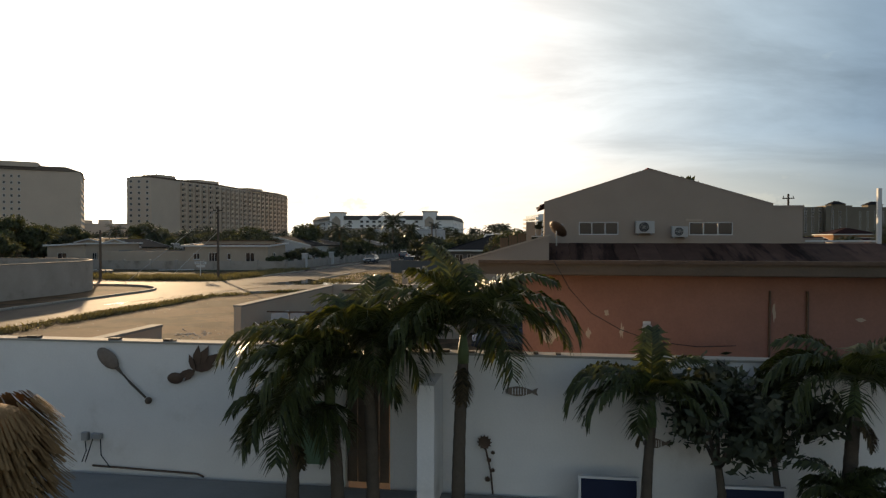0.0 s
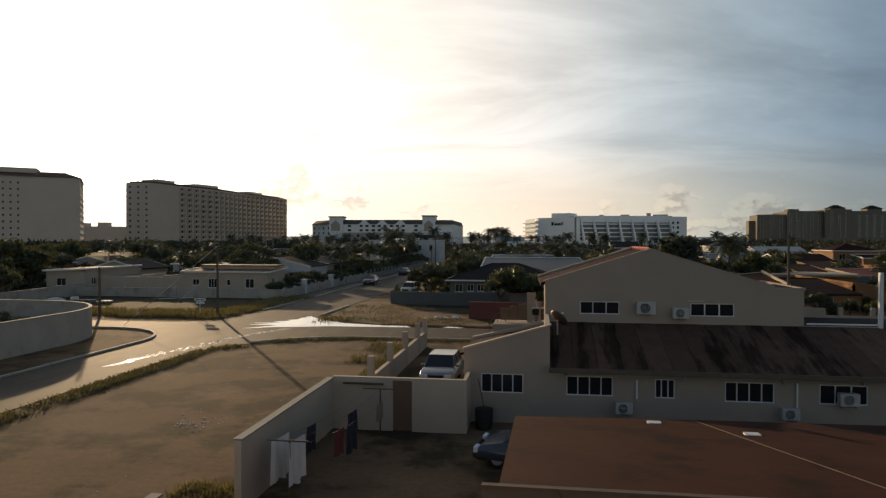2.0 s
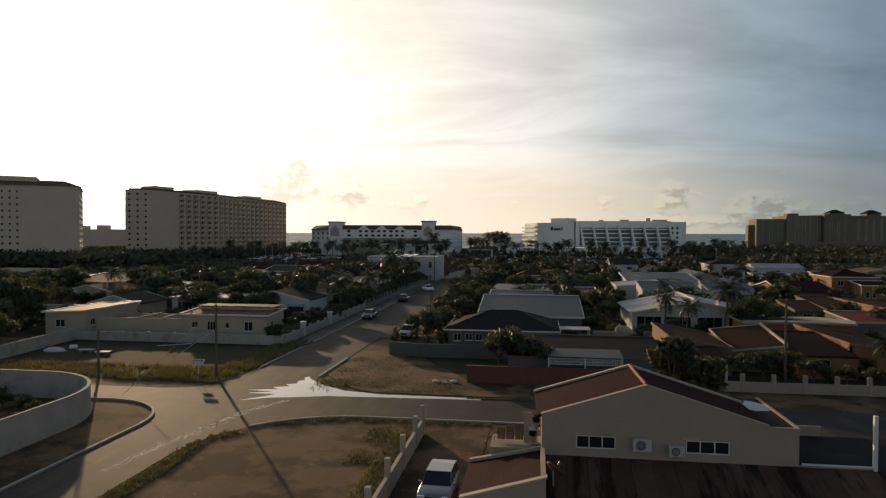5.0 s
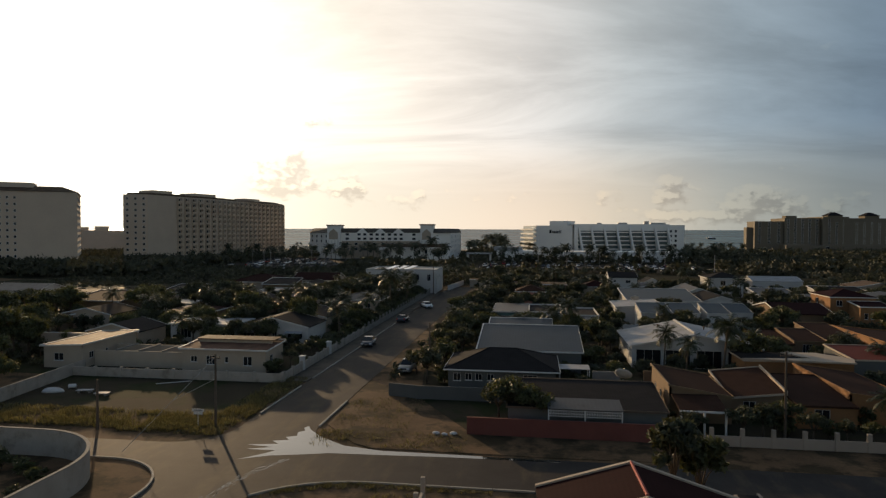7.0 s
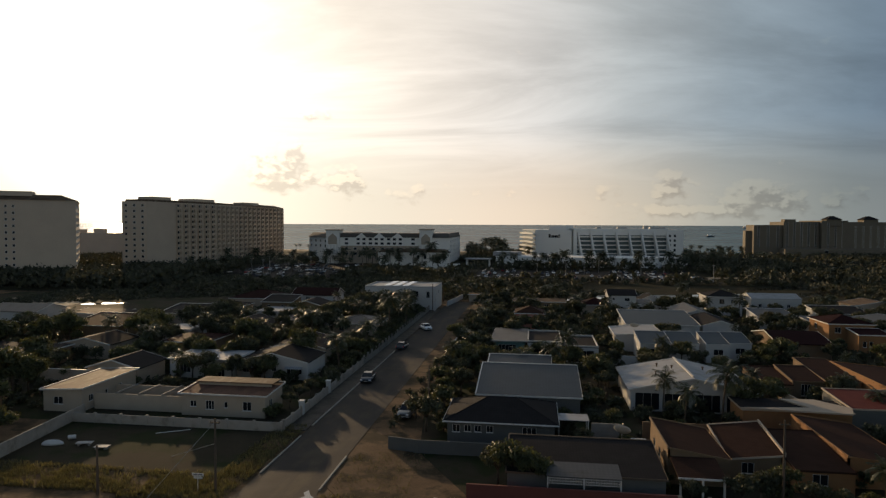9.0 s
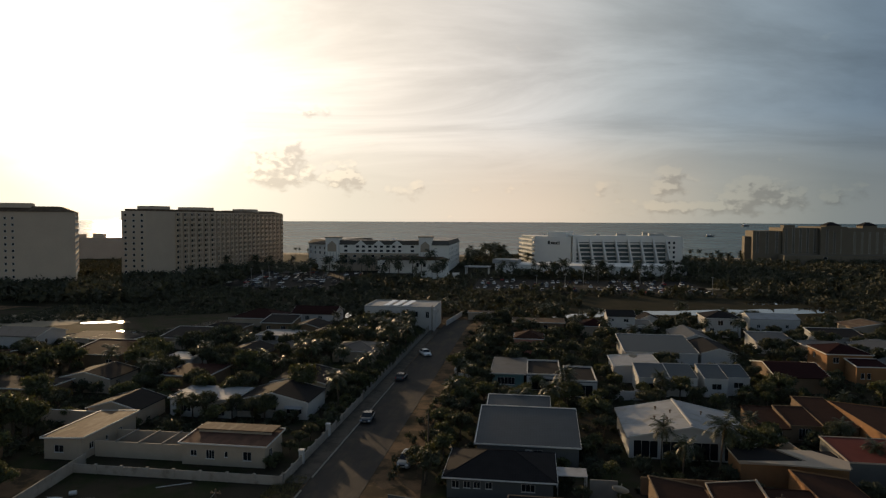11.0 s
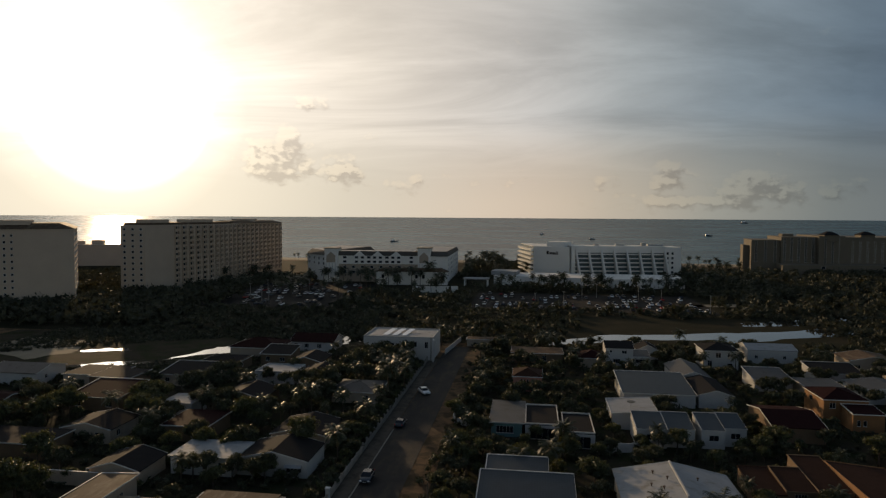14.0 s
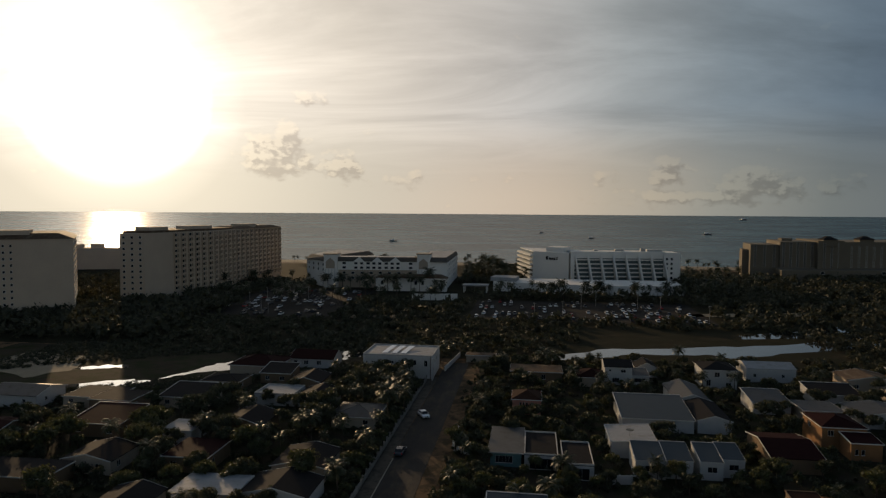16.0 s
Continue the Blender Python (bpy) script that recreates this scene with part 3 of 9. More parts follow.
def house(label, a0, a1, b0, b1, h, roof="flat", rise=1.2, wall="white", cover="greyroof", over=0.4, wins=(), base=0.0, fascia="trim", parapet=0.25, walls=True):
    """A house over a plan rectangle: walls with openings, windows and a roof. wins: (side, from, sill, width, height, lights)."""
    hs = thing("house", label, "house", ((a0 + a1) / 2, (b0 + b1) / 2, base), group="houses of the quarter")
    ox, oy = (a0 + a1) / 2, (b0 + b1) / 2
    if walls:
        for s, (rz, f) in SIDES.items():
            x, y, ln = f(a0 - ox, a1 - ox, b0 - oy, b1 - oy)
            hol = [(w[1], w[1] + w[3], w[2], w[2] + w[4]) for w in wins if w[0] == s]
            trim_ends = 0.2 if s in "ew" else 0.0
            bm = bmesh.new()
            open_wall(bm, ln, h, 0.2, hol)
            bmesh.ops.transform(bm, matrix=pose(x, y, 0, 0, 0, rz), verts=bm.verts[:])
            if trim_ends:
                for v in bm.verts:
                    v.co.y = min(max(v.co.y, b0 - oy + 0.2), b1 - oy - 0.2)
            part("wall", bm, wall, hs)
            for w in wins:
                if w[0] == s:
                    window(hs, pose(x, y, 0, 0, 0, rz) @ pose(w[1], 0.05, w[2]), w[3], w[4], w[5] if len(w) > 5 else 2)
    x0, x1, y0, y1 = a0 - ox, a1 - ox, b0 - oy, b1 - oy
    X0, X1, Y0, Y1 = x0 - over, x1 + over, y0 - over, y1 + over
    t = 0.14
    if roof == "flat":
        part("roof", boxes((X0, X1, Y0, Y1, h, h + t)), cover, hs)
        if parapet and over < 0.05:
            bm = boxes((X0, X1, Y0, Y0 + 0.18, h + t, h + t + parapet), (X0, X1, Y1 - 0.18, Y1, h + t, h + t + parapet),
                       (X0, X0 + 0.18, Y0 + 0.18, Y1 - 0.18, h + t, h + t + parapet), (X1 - 0.18, X1, Y0 + 0.18, Y1 - 0.18, h + t, h + t + parapet))
            part("parapet", bm, wall, hs)
        else:
            for bx_ in ((X0 - 0.03, X1 + 0.03, Y0 - 0.03, Y0), (X1, X1 + 0.03, Y0, Y1), (X0 - 0.03, X0, Y0, Y1)):
                part("fascia", boxes((*bx_, h - 0.04, h + t + 0.03)), fascia, hs)
    elif roof in ("gable_a", "gable_b"):
        k = rise / (((y1 - y0) if roof == "gable_a" else (x1 - x0)) / 2)
        ze = h - over * k + t
        if roof == "gable_a":
            ym, zr = 0.0, h + rise + t
            q1 = [(X0, Y0, ze), (X1, Y0, ze), (X1, ym, zr), (X0, ym, zr)]
            q2 = [(X0, ym, zr), (X1, ym, zr), (X1, Y1, ze), (X0, Y1, ze)]
        else:
            xm, zr = 0.0, h + rise + t
            q1 = [(X0, Y0, ze), (xm, Y0, zr), (xm, Y1, zr), (X0, Y1, ze)]
            q2 = [(xm, Y0, zr), (X1, Y0, ze), (X1, Y1, ze), (xm, Y1, zr)]
        for q in (q1, q2):
            bm = bmesh.new()
            slab(bm, q, t)
            part("roof_slope", bm, cover, hs)
        # gable ends
        for e in (0, 1):
            bm = bmesh.new()
            if roof == "gable_a":
                xa, xb = (x0, x0 + 0.2) if e == 0 else (x1 - 0.2, x1)
                v = [bm.verts.new(p) for p in ((xa, y0, h), (xa, y1, h), (xa, 0, h + rise), (xb, y0, h), (xb, y1, h), (xb, 0, h + rise))]
            else:
                ya, yb = (y0, y0 + 0.2) if e == 0 else (y1 - 0.2, y1)
                v = [bm.verts.new(p) for p in ((x0, ya, h), (x1, ya, h), (0, ya, h + rise), (x0, yb, h), (x1, yb, h), (0, yb, h + rise))]
            for f in ((0, 1, 2), (5, 4, 3), (0, 3, 4, 1), (1, 4, 5, 2), (2, 5, 3, 0)):
                bm.faces.new([v[i] for i in f])
            bmesh.ops.recalc_face_normals(bm, faces=bm.faces[:])
            part("gable", bm, wall, hs)
        # verge boards along the slopes
        boards = []
        if roof == "gable_b":
            for yy in (Y0 - 0.04, Y1):
                boards.append([(X0, yy, ze + 0.04), (0, yy, zr + 0.04), (0, yy + 0.04, zr + 0.04), (X0, yy + 0.04, ze + 0.04)])
                boards.append([(0, yy, zr + 0.04), (X1, yy, ze + 0.04), (X1, yy + 0.04, ze + 0.04), (0, yy + 0.04, zr + 0.04)])
        else:
            for xx in (X0 - 0.04, X1):
                boards.append([(xx, Y0, ze + 0.04), (xx + 0.04, Y0, ze + 0.04), (xx + 0.04, 0, zr + 0.04), (xx, 0, zr + 0.04)])
                boards.append([(xx, 0, zr + 0.04), (xx + 0.04, 0, zr + 0.04), (xx + 0.04, Y1, ze + 0.04), (xx, Y1, ze + 0.04)])
        for q in boards:
            bm = bmesh.new()
            slab(bm, q, 0.2)
            part("verge_board", bm, fascia, hs)
    elif roof == "hip":
        r = min(X1 - X0, Y1 - Y0) / 2
        ze, zr = h - 0.1, h + rise
        if X1 - X0 >= Y1 - Y0:
            ra, rb = (X0 + r, 0.0), (X1 - r, 0.0)
        else:
            ra, rb = (0.0, Y0 + r), (0.0, Y1 - r)
        bm = bmesh.new()
        c = [bm.verts.new(p) for p in ((X0, Y0, ze), (X1, Y0, ze), (X1, Y1, ze), (X0, Y1, ze))]
        e, g = bm.verts.new((*ra, zr)), bm.verts.new((*rb, zr))
        if X1 - X0 >= Y1 - Y0:
            fs = ((c[0], c[1], g, e), (c[1], c[2], g), (c[2], c[3], e, g), (c[3], c[0], e))
        else:
            fs = ((c[0], c[1], e), (c[1], c[2], g, e), (c[2], c[3], g), (c[3], c[0], e, g))
        for f in fs:
            bm.faces.new(f)
        bm.faces.new(c[::-1])
        part("roof", bm, cover, hs)
        for bx_ in ((X0 - 0.03, X1 + 0.03, Y0 - 0.04, Y0), (X1, X1 + 0.04, Y0, Y1), (X0 - 0.04, X0, Y0, Y1)):
            part("fascia", boxes((*bx_, ze - 0.12, ze + 0.05)), fascia, hs)
        wide = X1 - X0 >= Y1 - Y0
        for p, q in (((X0, Y0, ze), ra), ((X0, Y1, ze), ra if wide else rb), ((X1, Y0, ze), rb if wide else ra), ((X1, Y1, ze), rb), ((*ra, zr), rb)):
            bm = bmesh.new()
            tube(bm, [p, (*q, zr)], 0.07, 5)
            part("ridge_cap", bm, cover, hs)
    elif roof in ("shed_s", "shed_e", "shed_w", "shed_n", "tilt"):
        up = max(rise) if roof == "tilt" else rise
        z = tuple(h + v for v in rise) if roof == "tilt" else {"shed_s": (h, h, h + up, h + up), "shed_n": (h + up, h + up, h, h), "shed_e": (h + up, h, h, h + up), "shed_w": (h, h + up, h + up, h)}[roof]
        bm = bmesh.new()
        slab(bm, [(X0, Y0, z[0] + t), (X1, Y0, z[1] + t), (X1, Y1, z[2] + t), (X0, Y1, z[3] + t)], t)
        part("roof", bm, cover, hs)
        zz = {(x0, y0): z[0], (x1, y0): z[1], (x1, y1): z[2], (x0, y1): z[3]}
        for (px, py), (qx, qy) in (((x0, y0), (x1, y0)), ((x1, y0), (x1, y1)), ((x1, y1), (x0, y1)), ((x0, y1), (x0, y0))):
            za, zb = zz[(px, py)] - 0.01, zz[(qx, qy)] - 0.01
            if max(za, zb) > h + 0.01:
                bm = bmesh.new()
                nx, ny = (0.0, 0.2 if py == y0 else -0.2) if py == qy else (0.2 if px == x0 else -0.2, 0.0)
                lo = [bm.verts.new(p) for p in ((px, py, h), (qx, qy, h), (qx + nx, qy + ny, h), (px + nx, py + ny, h))]
                hi = [bm.verts.new(p) for p in ((px, py, max(za, h)), (qx, qy, max(zb, h)), (qx + nx, qy + ny, max(zb, h)), (px + nx, py + ny, max(za, h)))]
                for i in range(4):
                    j = (i + 1) % 4
                    bm.faces.new((lo[i], lo[j], hi[j], hi[i]))
                bm.faces.new(hi)
                part("gable", bm, wall, hs)
        bm = bmesh.new()
        slab(bm, [(X0 - 0.04, Y0 - 0.04, z[0] + t + 0.05), (X1 + 0.04, Y0 - 0.04, z[1] + t + 0.05), (X1 + 0.04, Y0, z[1] + t + 0.05), (X0 - 0.04, Y0, z[0] + t + 0.05)], 0.2)
        slab(bm, [(X1, Y0, z[1] + t + 0.05), (X1 + 0.04, Y0, z[1] + t + 0.05), (X1 + 0.04, Y1, z[2] + t + 0.05), (X1, Y1, z[2] + t + 0.05)], 0.2)
        part("fascia", bm, fascia, hs)
        # raised kerbs along the west and north edges
        for q in ([(X0 - 0.05, Y0, z[0] + t + 0.09), (X0 + 0.1, Y0, z[0] + t + 0.09), (X0 + 0.1, Y1, z[3] + t + 0.09), (X0 - 0.05, Y1, z[3] + t + 0.09)],
                  [(X0 + 0.1, Y1 - 0.1, z[3] + t + 0.09), (X1, Y1 - 0.1, z[2] + t + 0.09), (X1, Y1 + 0.05, z[2] + t + 0.09), (X0 + 0.1, Y1 + 0.05, z[3] + t + 0.09)]):
            bm = bmesh.new()
            slab(bm, q, 0.2)
            part("roof_kerb", bm, fascia, hs)
    return hs


# ---- ground, sea and roads ----
def sheet(name, label, rows_b, half_l, half_r, mat, kind="structure", cols=3):
    vs, fs = [], []
    for b, z in rows_b:
        for i in range(cols):
            vs.append((half_l + (half_r - half_l) * i / (cols - 1), b, z))
    for j in range(len(rows_b) - 1):
        for i in range(cols - 1):
            k = j * cols + i
            fs.append((k, k + 1, k + cols + 1, k + cols))
    return tagged(raw(name, vs, fs, mat), label, "ground", kind=kind)


sheet("ground", "dry brown dirt ground with sparse dead grass", [(-4500, 0), (0, 0), (600, 0), (640, -0.6), (680, -2.5), (4900, -6)], -4800, 4800, "dirt")


def sea_material():
    """Rippled sea: a dull blue body under a broken gloss."""
    m = bpy.data.materials.new("sea_water")
    m.use_nodes = True
    n, l = m.node_tree.nodes, m.node_tree.links
    n.remove(n["Principled BSDF"])
    geo = n.new("ShaderNodeNewGeometry")
    mp = n.new("ShaderNodeMapping")
    mp.inputs["Scale"].default_value = (1.0, 0.16, 1.0)
    wide = n.new("ShaderNodeMapping")
    wide.inputs["Scale"].default_value = (0.16, 0.30, 1.0)
    l.new(geo.outputs["Position"], wide.inputs["Vector"])
    l.new(geo.outputs["Position"], mp.inputs["Vector"])
    t1 = n.new("ShaderNodeTexNoise")
    t1.inputs["Scale"].default_value, t1.inputs["Detail"].default_value = 0.12, 7
    l.new(mp.outputs[0], t1.inputs["Vector"])
    t2 = n.new("ShaderNodeTexNoise")
    t2.inputs["Scale"].default_value, t2.inputs["Detail"].default_value = 0.03, 8
    t2.inputs["Roughness"].default_value = 0.62
    l.new(wide.outputs[0], t2.inputs["Vector"])
    mx = n.new("ShaderNodeMix")
    mx.data_type = "RGBA"
    mr = n.new("ShaderNodeMapRange")
    mr.inputs["From Min"].default_value, mr.inputs["From Max"].default_value = 0.36, 0.64
    l.new(t2.outputs["Fac"], mr.inputs["Value"])
    l.new(mr.outputs["Result"], mx.inputs["Factor"])
    mx.inputs["A"].default_value, mx.inputs["B"].default_value = (0.006, 0.035, 0.052, 1), (0.075, 0.16, 0.18, 1)
    b = n.new("ShaderNodeBump")
    b.inputs["Strength"].default_value, b.inputs["Distance"].default_value = 0.9, 2.0
    l.new(t1.outputs["Fac"], b.inputs["Height"])
    dif = n.new("ShaderNodeBsdfDiffuse")
    l.new(mx.outputs["Result"], dif.inputs["Color"])
    gl = n.new("ShaderNodeBsdfGlossy")
    gl.inputs["Roughness"].default_value = 0.16
    for q in (dif, gl):
        l.new(b.outputs[0], q.inputs["Normal"])
    ms = n.new("ShaderNodeMixShader")
    ms.inputs[0].default_value = 0.26
    l.new(dif.outputs[0], ms.inputs[1])
    l.new(gl.outputs[0], ms.inputs[2])
    l.new(ms.outputs[0], n["Material Output"].inputs["Surface"])
    return m


M["sea"] = sea_material()
sea_rows = [(642, -0.45), (1000, -0.3), (1600, 2.0), (2400, 7.0), (3300, 14.0), (4200, 21.0), (4900, 26.0)]
tagged(sheet("water", "calm blue-grey sea out to the horizon", sea_rows, -4700, 4700, "sea", cols=5), category="sea")
sheet("beach", "pale sand beach along the shore", [(606, 0.03), (628, 0.03), (641.5, -0.35), (647, -0.52)], -1200, 1200, "sand")
# surf line
rng = np.random.default_rng(4)
bm = bmesh.new()
a = -600.0
while a < 600:
    ln = rng.uniform(8, 30)
    b = 648 + 3 * math.sin(a * 0.03) + rng.uniform(-1, 1)
    slab(bm, [(a, b, -0.3), (a + ln * 0.5, b - 0.7, -0.3), (a + ln, b + 0.3, -0.3), (a + ln * 0.5, b + 0.9, -0.3)], 0.1)
    a += ln * rng.uniform(0.8, 1.4)
tagged(part("surf", bm, "cloth_white"), "thin broken line of white surf", "surf", kind="stuff")


def arc(cx, cy, r, d0, d1, n=10):
    return [(cx + r * math.cos(radians(d0 + (d1 - d0) * i / n)), cy + r * math.sin(radians(d0 + (d1 - d0) * i / n))) for i in range(n + 1)]


def ground_plate(name, pts, z, mat, label, category, kind="structure", depth=0.3):
    bm = bmesh.new()
    prism(bm, pts, z - depth, z)
    return tagged(part(name, bm, mat), label, category, kind=kind)


ROAD = [(-28.0, -200.0), (-22.4, -200.0), (-22.4, 36.0)] + arc(-12.4, 37.5, 10.0, 180, 90, 12) + [(70.0, 47.5), (70.0, 54.6)] + \
    arc(-14.5, 60.6, 6.0, 270, 180, 10) + [(-20.5, 216.0), (-27.9, 216.0)] + arc(-33.0, 59.2, 5.0, 0, -90, 8) + [(-90.0, 54.2), (-90.0, 49.7)] + arc(-34.5, 43.2, 6.5, 90, 0, 10)
ground_plate("road", ROAD, 0.03, "asphalt", "worn dusty asphalt road with a crossing", "road")


def kerb(pts, label="pale concrete kerb along the road"):
    """A raised kerb along plan points, each length a stone of its own."""
    k = thing("kerb", label, "kerb", kind="structure")
    for p, q in zip(pts, pts[1:]):
        p, q = Vector((*p, 0)), Vector((*q, 0))
        n = max(1, round((q - p).length / 3.0))
        d = (q - p) / n
        w = Vector((-d.y, d.x, 0)).normalized() * 0.09
        for i in range(n):
            s, e = p + d * (i + 0.01), p + d * (i + 0.99)
            bm = bmesh.new()
            prism(bm, [(s + w)[:2], (s - w)[:2], (e - w)[:2], (e + w)[:2]], 0.0, 0.15)
            part("kerb_stone", bm, "kerb", k)
    return k


kerb(arc(-34.5, 43.2, 6.5, 90, 0, 10) + [(-28.0, 20.0)])
kerb([(-50.0, 49.7), (-34.5, 49.7)])
kerb([(-27.9, 64.0), (-27.9, 76.0)])
kerb([(-27.9, 80.0), (-27.9, 130.0)])
kerb([(-20.5, 60.6), (-20.5, 70.0)])
kerb(arc(-12.4, 37.5, 10.1, 140, 90, 6) + [(0.0, 47.6)])

# water standing on the crossing, from the foot of the grass corner along the gutter
pud = [(-21.5, 60.6), (-21.0, 59.6), (-19.4, 57.7), (-16.6, 55.6), (-13.0, 54.75), (-7.7, 54.7), (2.0, 54.5), (2.0, 54.1), (-7.4, 54.0), (-12.0, 53.75), (-17.3, 53.5), (-20.0, 52.7), (-22.0, 52.2), (-24.2, 51.0),
       (-22.6, 52.7), (-22.0, 53.5), (-24.6, 53.5), (-22.6, 54.3), (-25.0, 54.6), (-22.4, 55.2), (-23.3, 55.9), (-21.9, 56.4), (-22.5, 57.1), (-21.6, 57.6), (-21.9, 58.6), (-21.4, 59.2), (-21.8, 60.0)]
bm = bmesh.new()
bm.faces.new([bm.verts.new((*p, 0.036)) for p in pud])
tagged(part("puddle", bm, "water"), "shallow bright puddle spread over the road crossing", "puddle")
bm = bmesh.new()
rng = np.random.default_rng(8)
for i in range(220):
    t = rng.uniform(0, 1) ** 0.7
    x, y = -20.0 - 4.6 * t, 51.6 - 14.0 * t * t - 3.0 * t
    x += rng.normal(0, 0.22)
    l, w = rng.uniform(0.05, 0.28), rng.uniform(0.012, 0.035)
    d = Vector((-4.6, -28.0 * t - 3.0)).normalized()
    e = Vector((-d.y, d.x))
    c = Vector((x, y))
    bm.faces.new([bm.verts.new((*(c + q), 0.034)) for q in (-d * l - e * w, d * l - e * w * 0.6, d * l + e * w, -d * l + e * w * 0.5)])
tagged(part("wet_streaks", bm, "water"), "thin wet streaks on the asphalt", "puddle", kind="stuff")

ground_plate("verge", [(-20.0, 61.5), (-16.0, 56.4), (-14.0, 55.3), (2.0, 55.1), (12.0, 55.4), (12.0, 60.2), (-7.0, 60.2), (-13.0, 71.0), (-19.9, 90.0)], 0.06, "dirt", "rough dirt verge beside the road", "ground")
ground_plate("plot_ground", [(-57.2, 62.4), (-31.2, 62.4), (-31.2, 77.2), (-59.0, 77.2)], 0.02, "yard", "dark bare soil of the empty plot", "ground")
ground_plate("pavement", [(-30.7, 78.0), (-28.1, 78.0), (-28.1, 196.0), (-30.7, 196.0)], 0.10, "dusty", "dusty concrete pavement beside the fence", "pavement")

ground_plate("yard_ground", [(-190.0, 77.5), (-31.1, 77.5), (-31.1, 222.0), (-190.0, 222.0)], 0.015, "yard", "dark garden soil of the house plots", "ground")
ground_plate("yard_ground", [(-16.2, 98.0), (-12.8, 72.6), (-6.0, 61.0), (36.5, 61.0), (120.0, 61.0), (150.0, 222.0), (-16.2, 222.0)], 0.015, "yard", "dark garden soil of the house plots", "ground")
# lagoon ponds between the houses and the shore hotels
def pond(pts, label="shallow lagoon water reflecting the sky"):
    bm = bmesh.new()
    bm.faces.new([bm.verts.new((*p, 0.05)) for p in pts])
    bmesh.ops.recalc_face_normals(bm, faces=bm.faces[:])
    if bm.faces[:][0].normal.z < 0:
        bmesh.ops.reverse_faces(bm, faces=bm.faces[:])
    return tagged(part("pond", bm, "water"), label, "pond", group="lagoon ponds")


def wavy(pts, seed, n=4, amp=1.2):
    """A rough shoreline through plan points."""
    r = np.random.default_rng(seed)
    out = []
    for i, p in enumerate(pts):
        q = pts[(i + 1) % len(pts)]
        for k in range(n):
            t = k / n
            j = amp * (0.0 if k == 0 else 1.0)
            out.append((p[0] + (q[0] - p[0]) * t + r.uniform(-j, j), p[1] + (q[1] - p[1]) * t + r.uniform(-j, j)))
    return out


pond(wavy([(-143, 187), (-136, 190), (-126, 193), (-131, 196), (-140, 193)], 1))
pond(wavy([(-139, 166), (-127, 165), (-115, 172), (-111, 179), (-118, 179), (-124, 177), (-131, 172)], 2))
pond(wavy([(-110, 181), (-103, 190), (-97, 193), (-86, 203), (-79, 204), (-82, 213), (-92, 213), (-99, 206), (-104, 198)], 3))
pond(wavy([(-78, 206), (-64, 213), (-58, 223), (-64, 228), (-76, 222), (-84, 216)], 4))
pond(wavy([(5, 224), (24, 232), (40, 240), (62, 243), (70, 238), (97, 252), (120, 262), (140, 274), (190, 300), (190, 312), (142, 297), (118, 276), (84, 262), (58, 254), (30, 248), (8, 232)], 5, amp=1.6))
pond(wavy([(84, 275), (110, 281), (140, 303), (150, 315), (134, 311), (108, 294), (86, 284)], 6))
ground_plate("sand_flat", wavy([(-175, 185), (-150, 176), (-142, 188), (-150, 205), (-175, 210)], 9), 0.04, "sand", "bare pale sand flat by the lagoon", "ground")
ground_plate("sand_track", wavy([(75, 330), (190, 355), (190, 363), (75, 338)], 10), 0.05, "sand", "bare sandy track among the scrub", "ground")
ground_plate("sand_yard", wavy([(-85, 300), (-55, 306), (-55, 314), (-85, 308)], 11), 0.05, "sand", "bare sandy yard by the car park", "ground")
ground_plate("parking_lot", [(-165, 296), (-96, 296), (-96, 405), (-165, 405)], 0.05, "lot", "asphalt car park before the hotels", "road")
ground_plate("parking_lot", [(-30, 306), (84, 306), (84, 372), (-30, 372)], 0.05, "lot", "asphalt car park before the hotels", "road")


# ---- walls and fences ----
def wall_run(name, pts, h, thick, mat, label, category, z0=0.0, coping="", post=0.0, post_h=0.3):
    """A free-standing wall along plan points, with a coping and, at even steps, posts."""
    w = thing(name, label, category, kind="structure")
    for p, q in zip(pts, pts[1:]):
        p, q = Vector((*p, 0)), Vector((*q, 0))
        d = (q - p).normalized()
        n = Vector((-d.y, d.x, 0)) * thick / 2
        e = d * thick / 2 if len(pts) > 2 and len(pts) < 7 else d * 0.0
        bm = bmesh.new()
        prism(bm, [(p + n)[:2], (p - n)[:2], (q - n + e)[:2], (q + n + e)[:2]], z0, z0 + h)
        part("wall_panel", bm, mat, w)
        if coping:
            bm = bmesh.new()
            m = n * 1.3
            prism(bm, [(p + m)[:2], (p - m)[:2], (q - m + e)[:2], (q + m + e)[:2]], z0 + h, z0 + h + 0.05)
            part("coping", bm, coping, w)
        if post:
            k = max(1, round((q - p).length / post))
            for i in range(k + 1):
                c = p + (q - p) * i / k
                part("post", boxes((c.x - 0.17, c.x + 0.17, c.y - 0.17, c.y + 0.17, z0, z0 + h + post_h), bevel=0.02), mat, w)
    return w


CURVE = [(-32.5, -30.0), (-32.5, 10.0), (-32.5, 25.0), (-32.5, 41.5)] + arc(-40.5, 41.5, 8.0, 0, 90, 16) + [(-60.0, 49.5), (-90.0, 49.5)]
wall_run("boundary_wall", CURVE, 2.2, 0.2, "plaster", "pale rounded boundary wall at the road corner", "wall", coping="concrete")
wall_run("fence_wall", [(-59.5, 77.3), (-30.9, 77.3)], 1.15, 0.15, "plaster", "low pale fence wall with posts", "fence", post=3.6, post_h=0.15)
wall_run("fence_wall", [(-30.9, 77.9), (-30.9, 116.0)], 1.15, 0.15, "plaster", "low pale fence wall with posts", "fence", post=3.2, post_h=0.2)
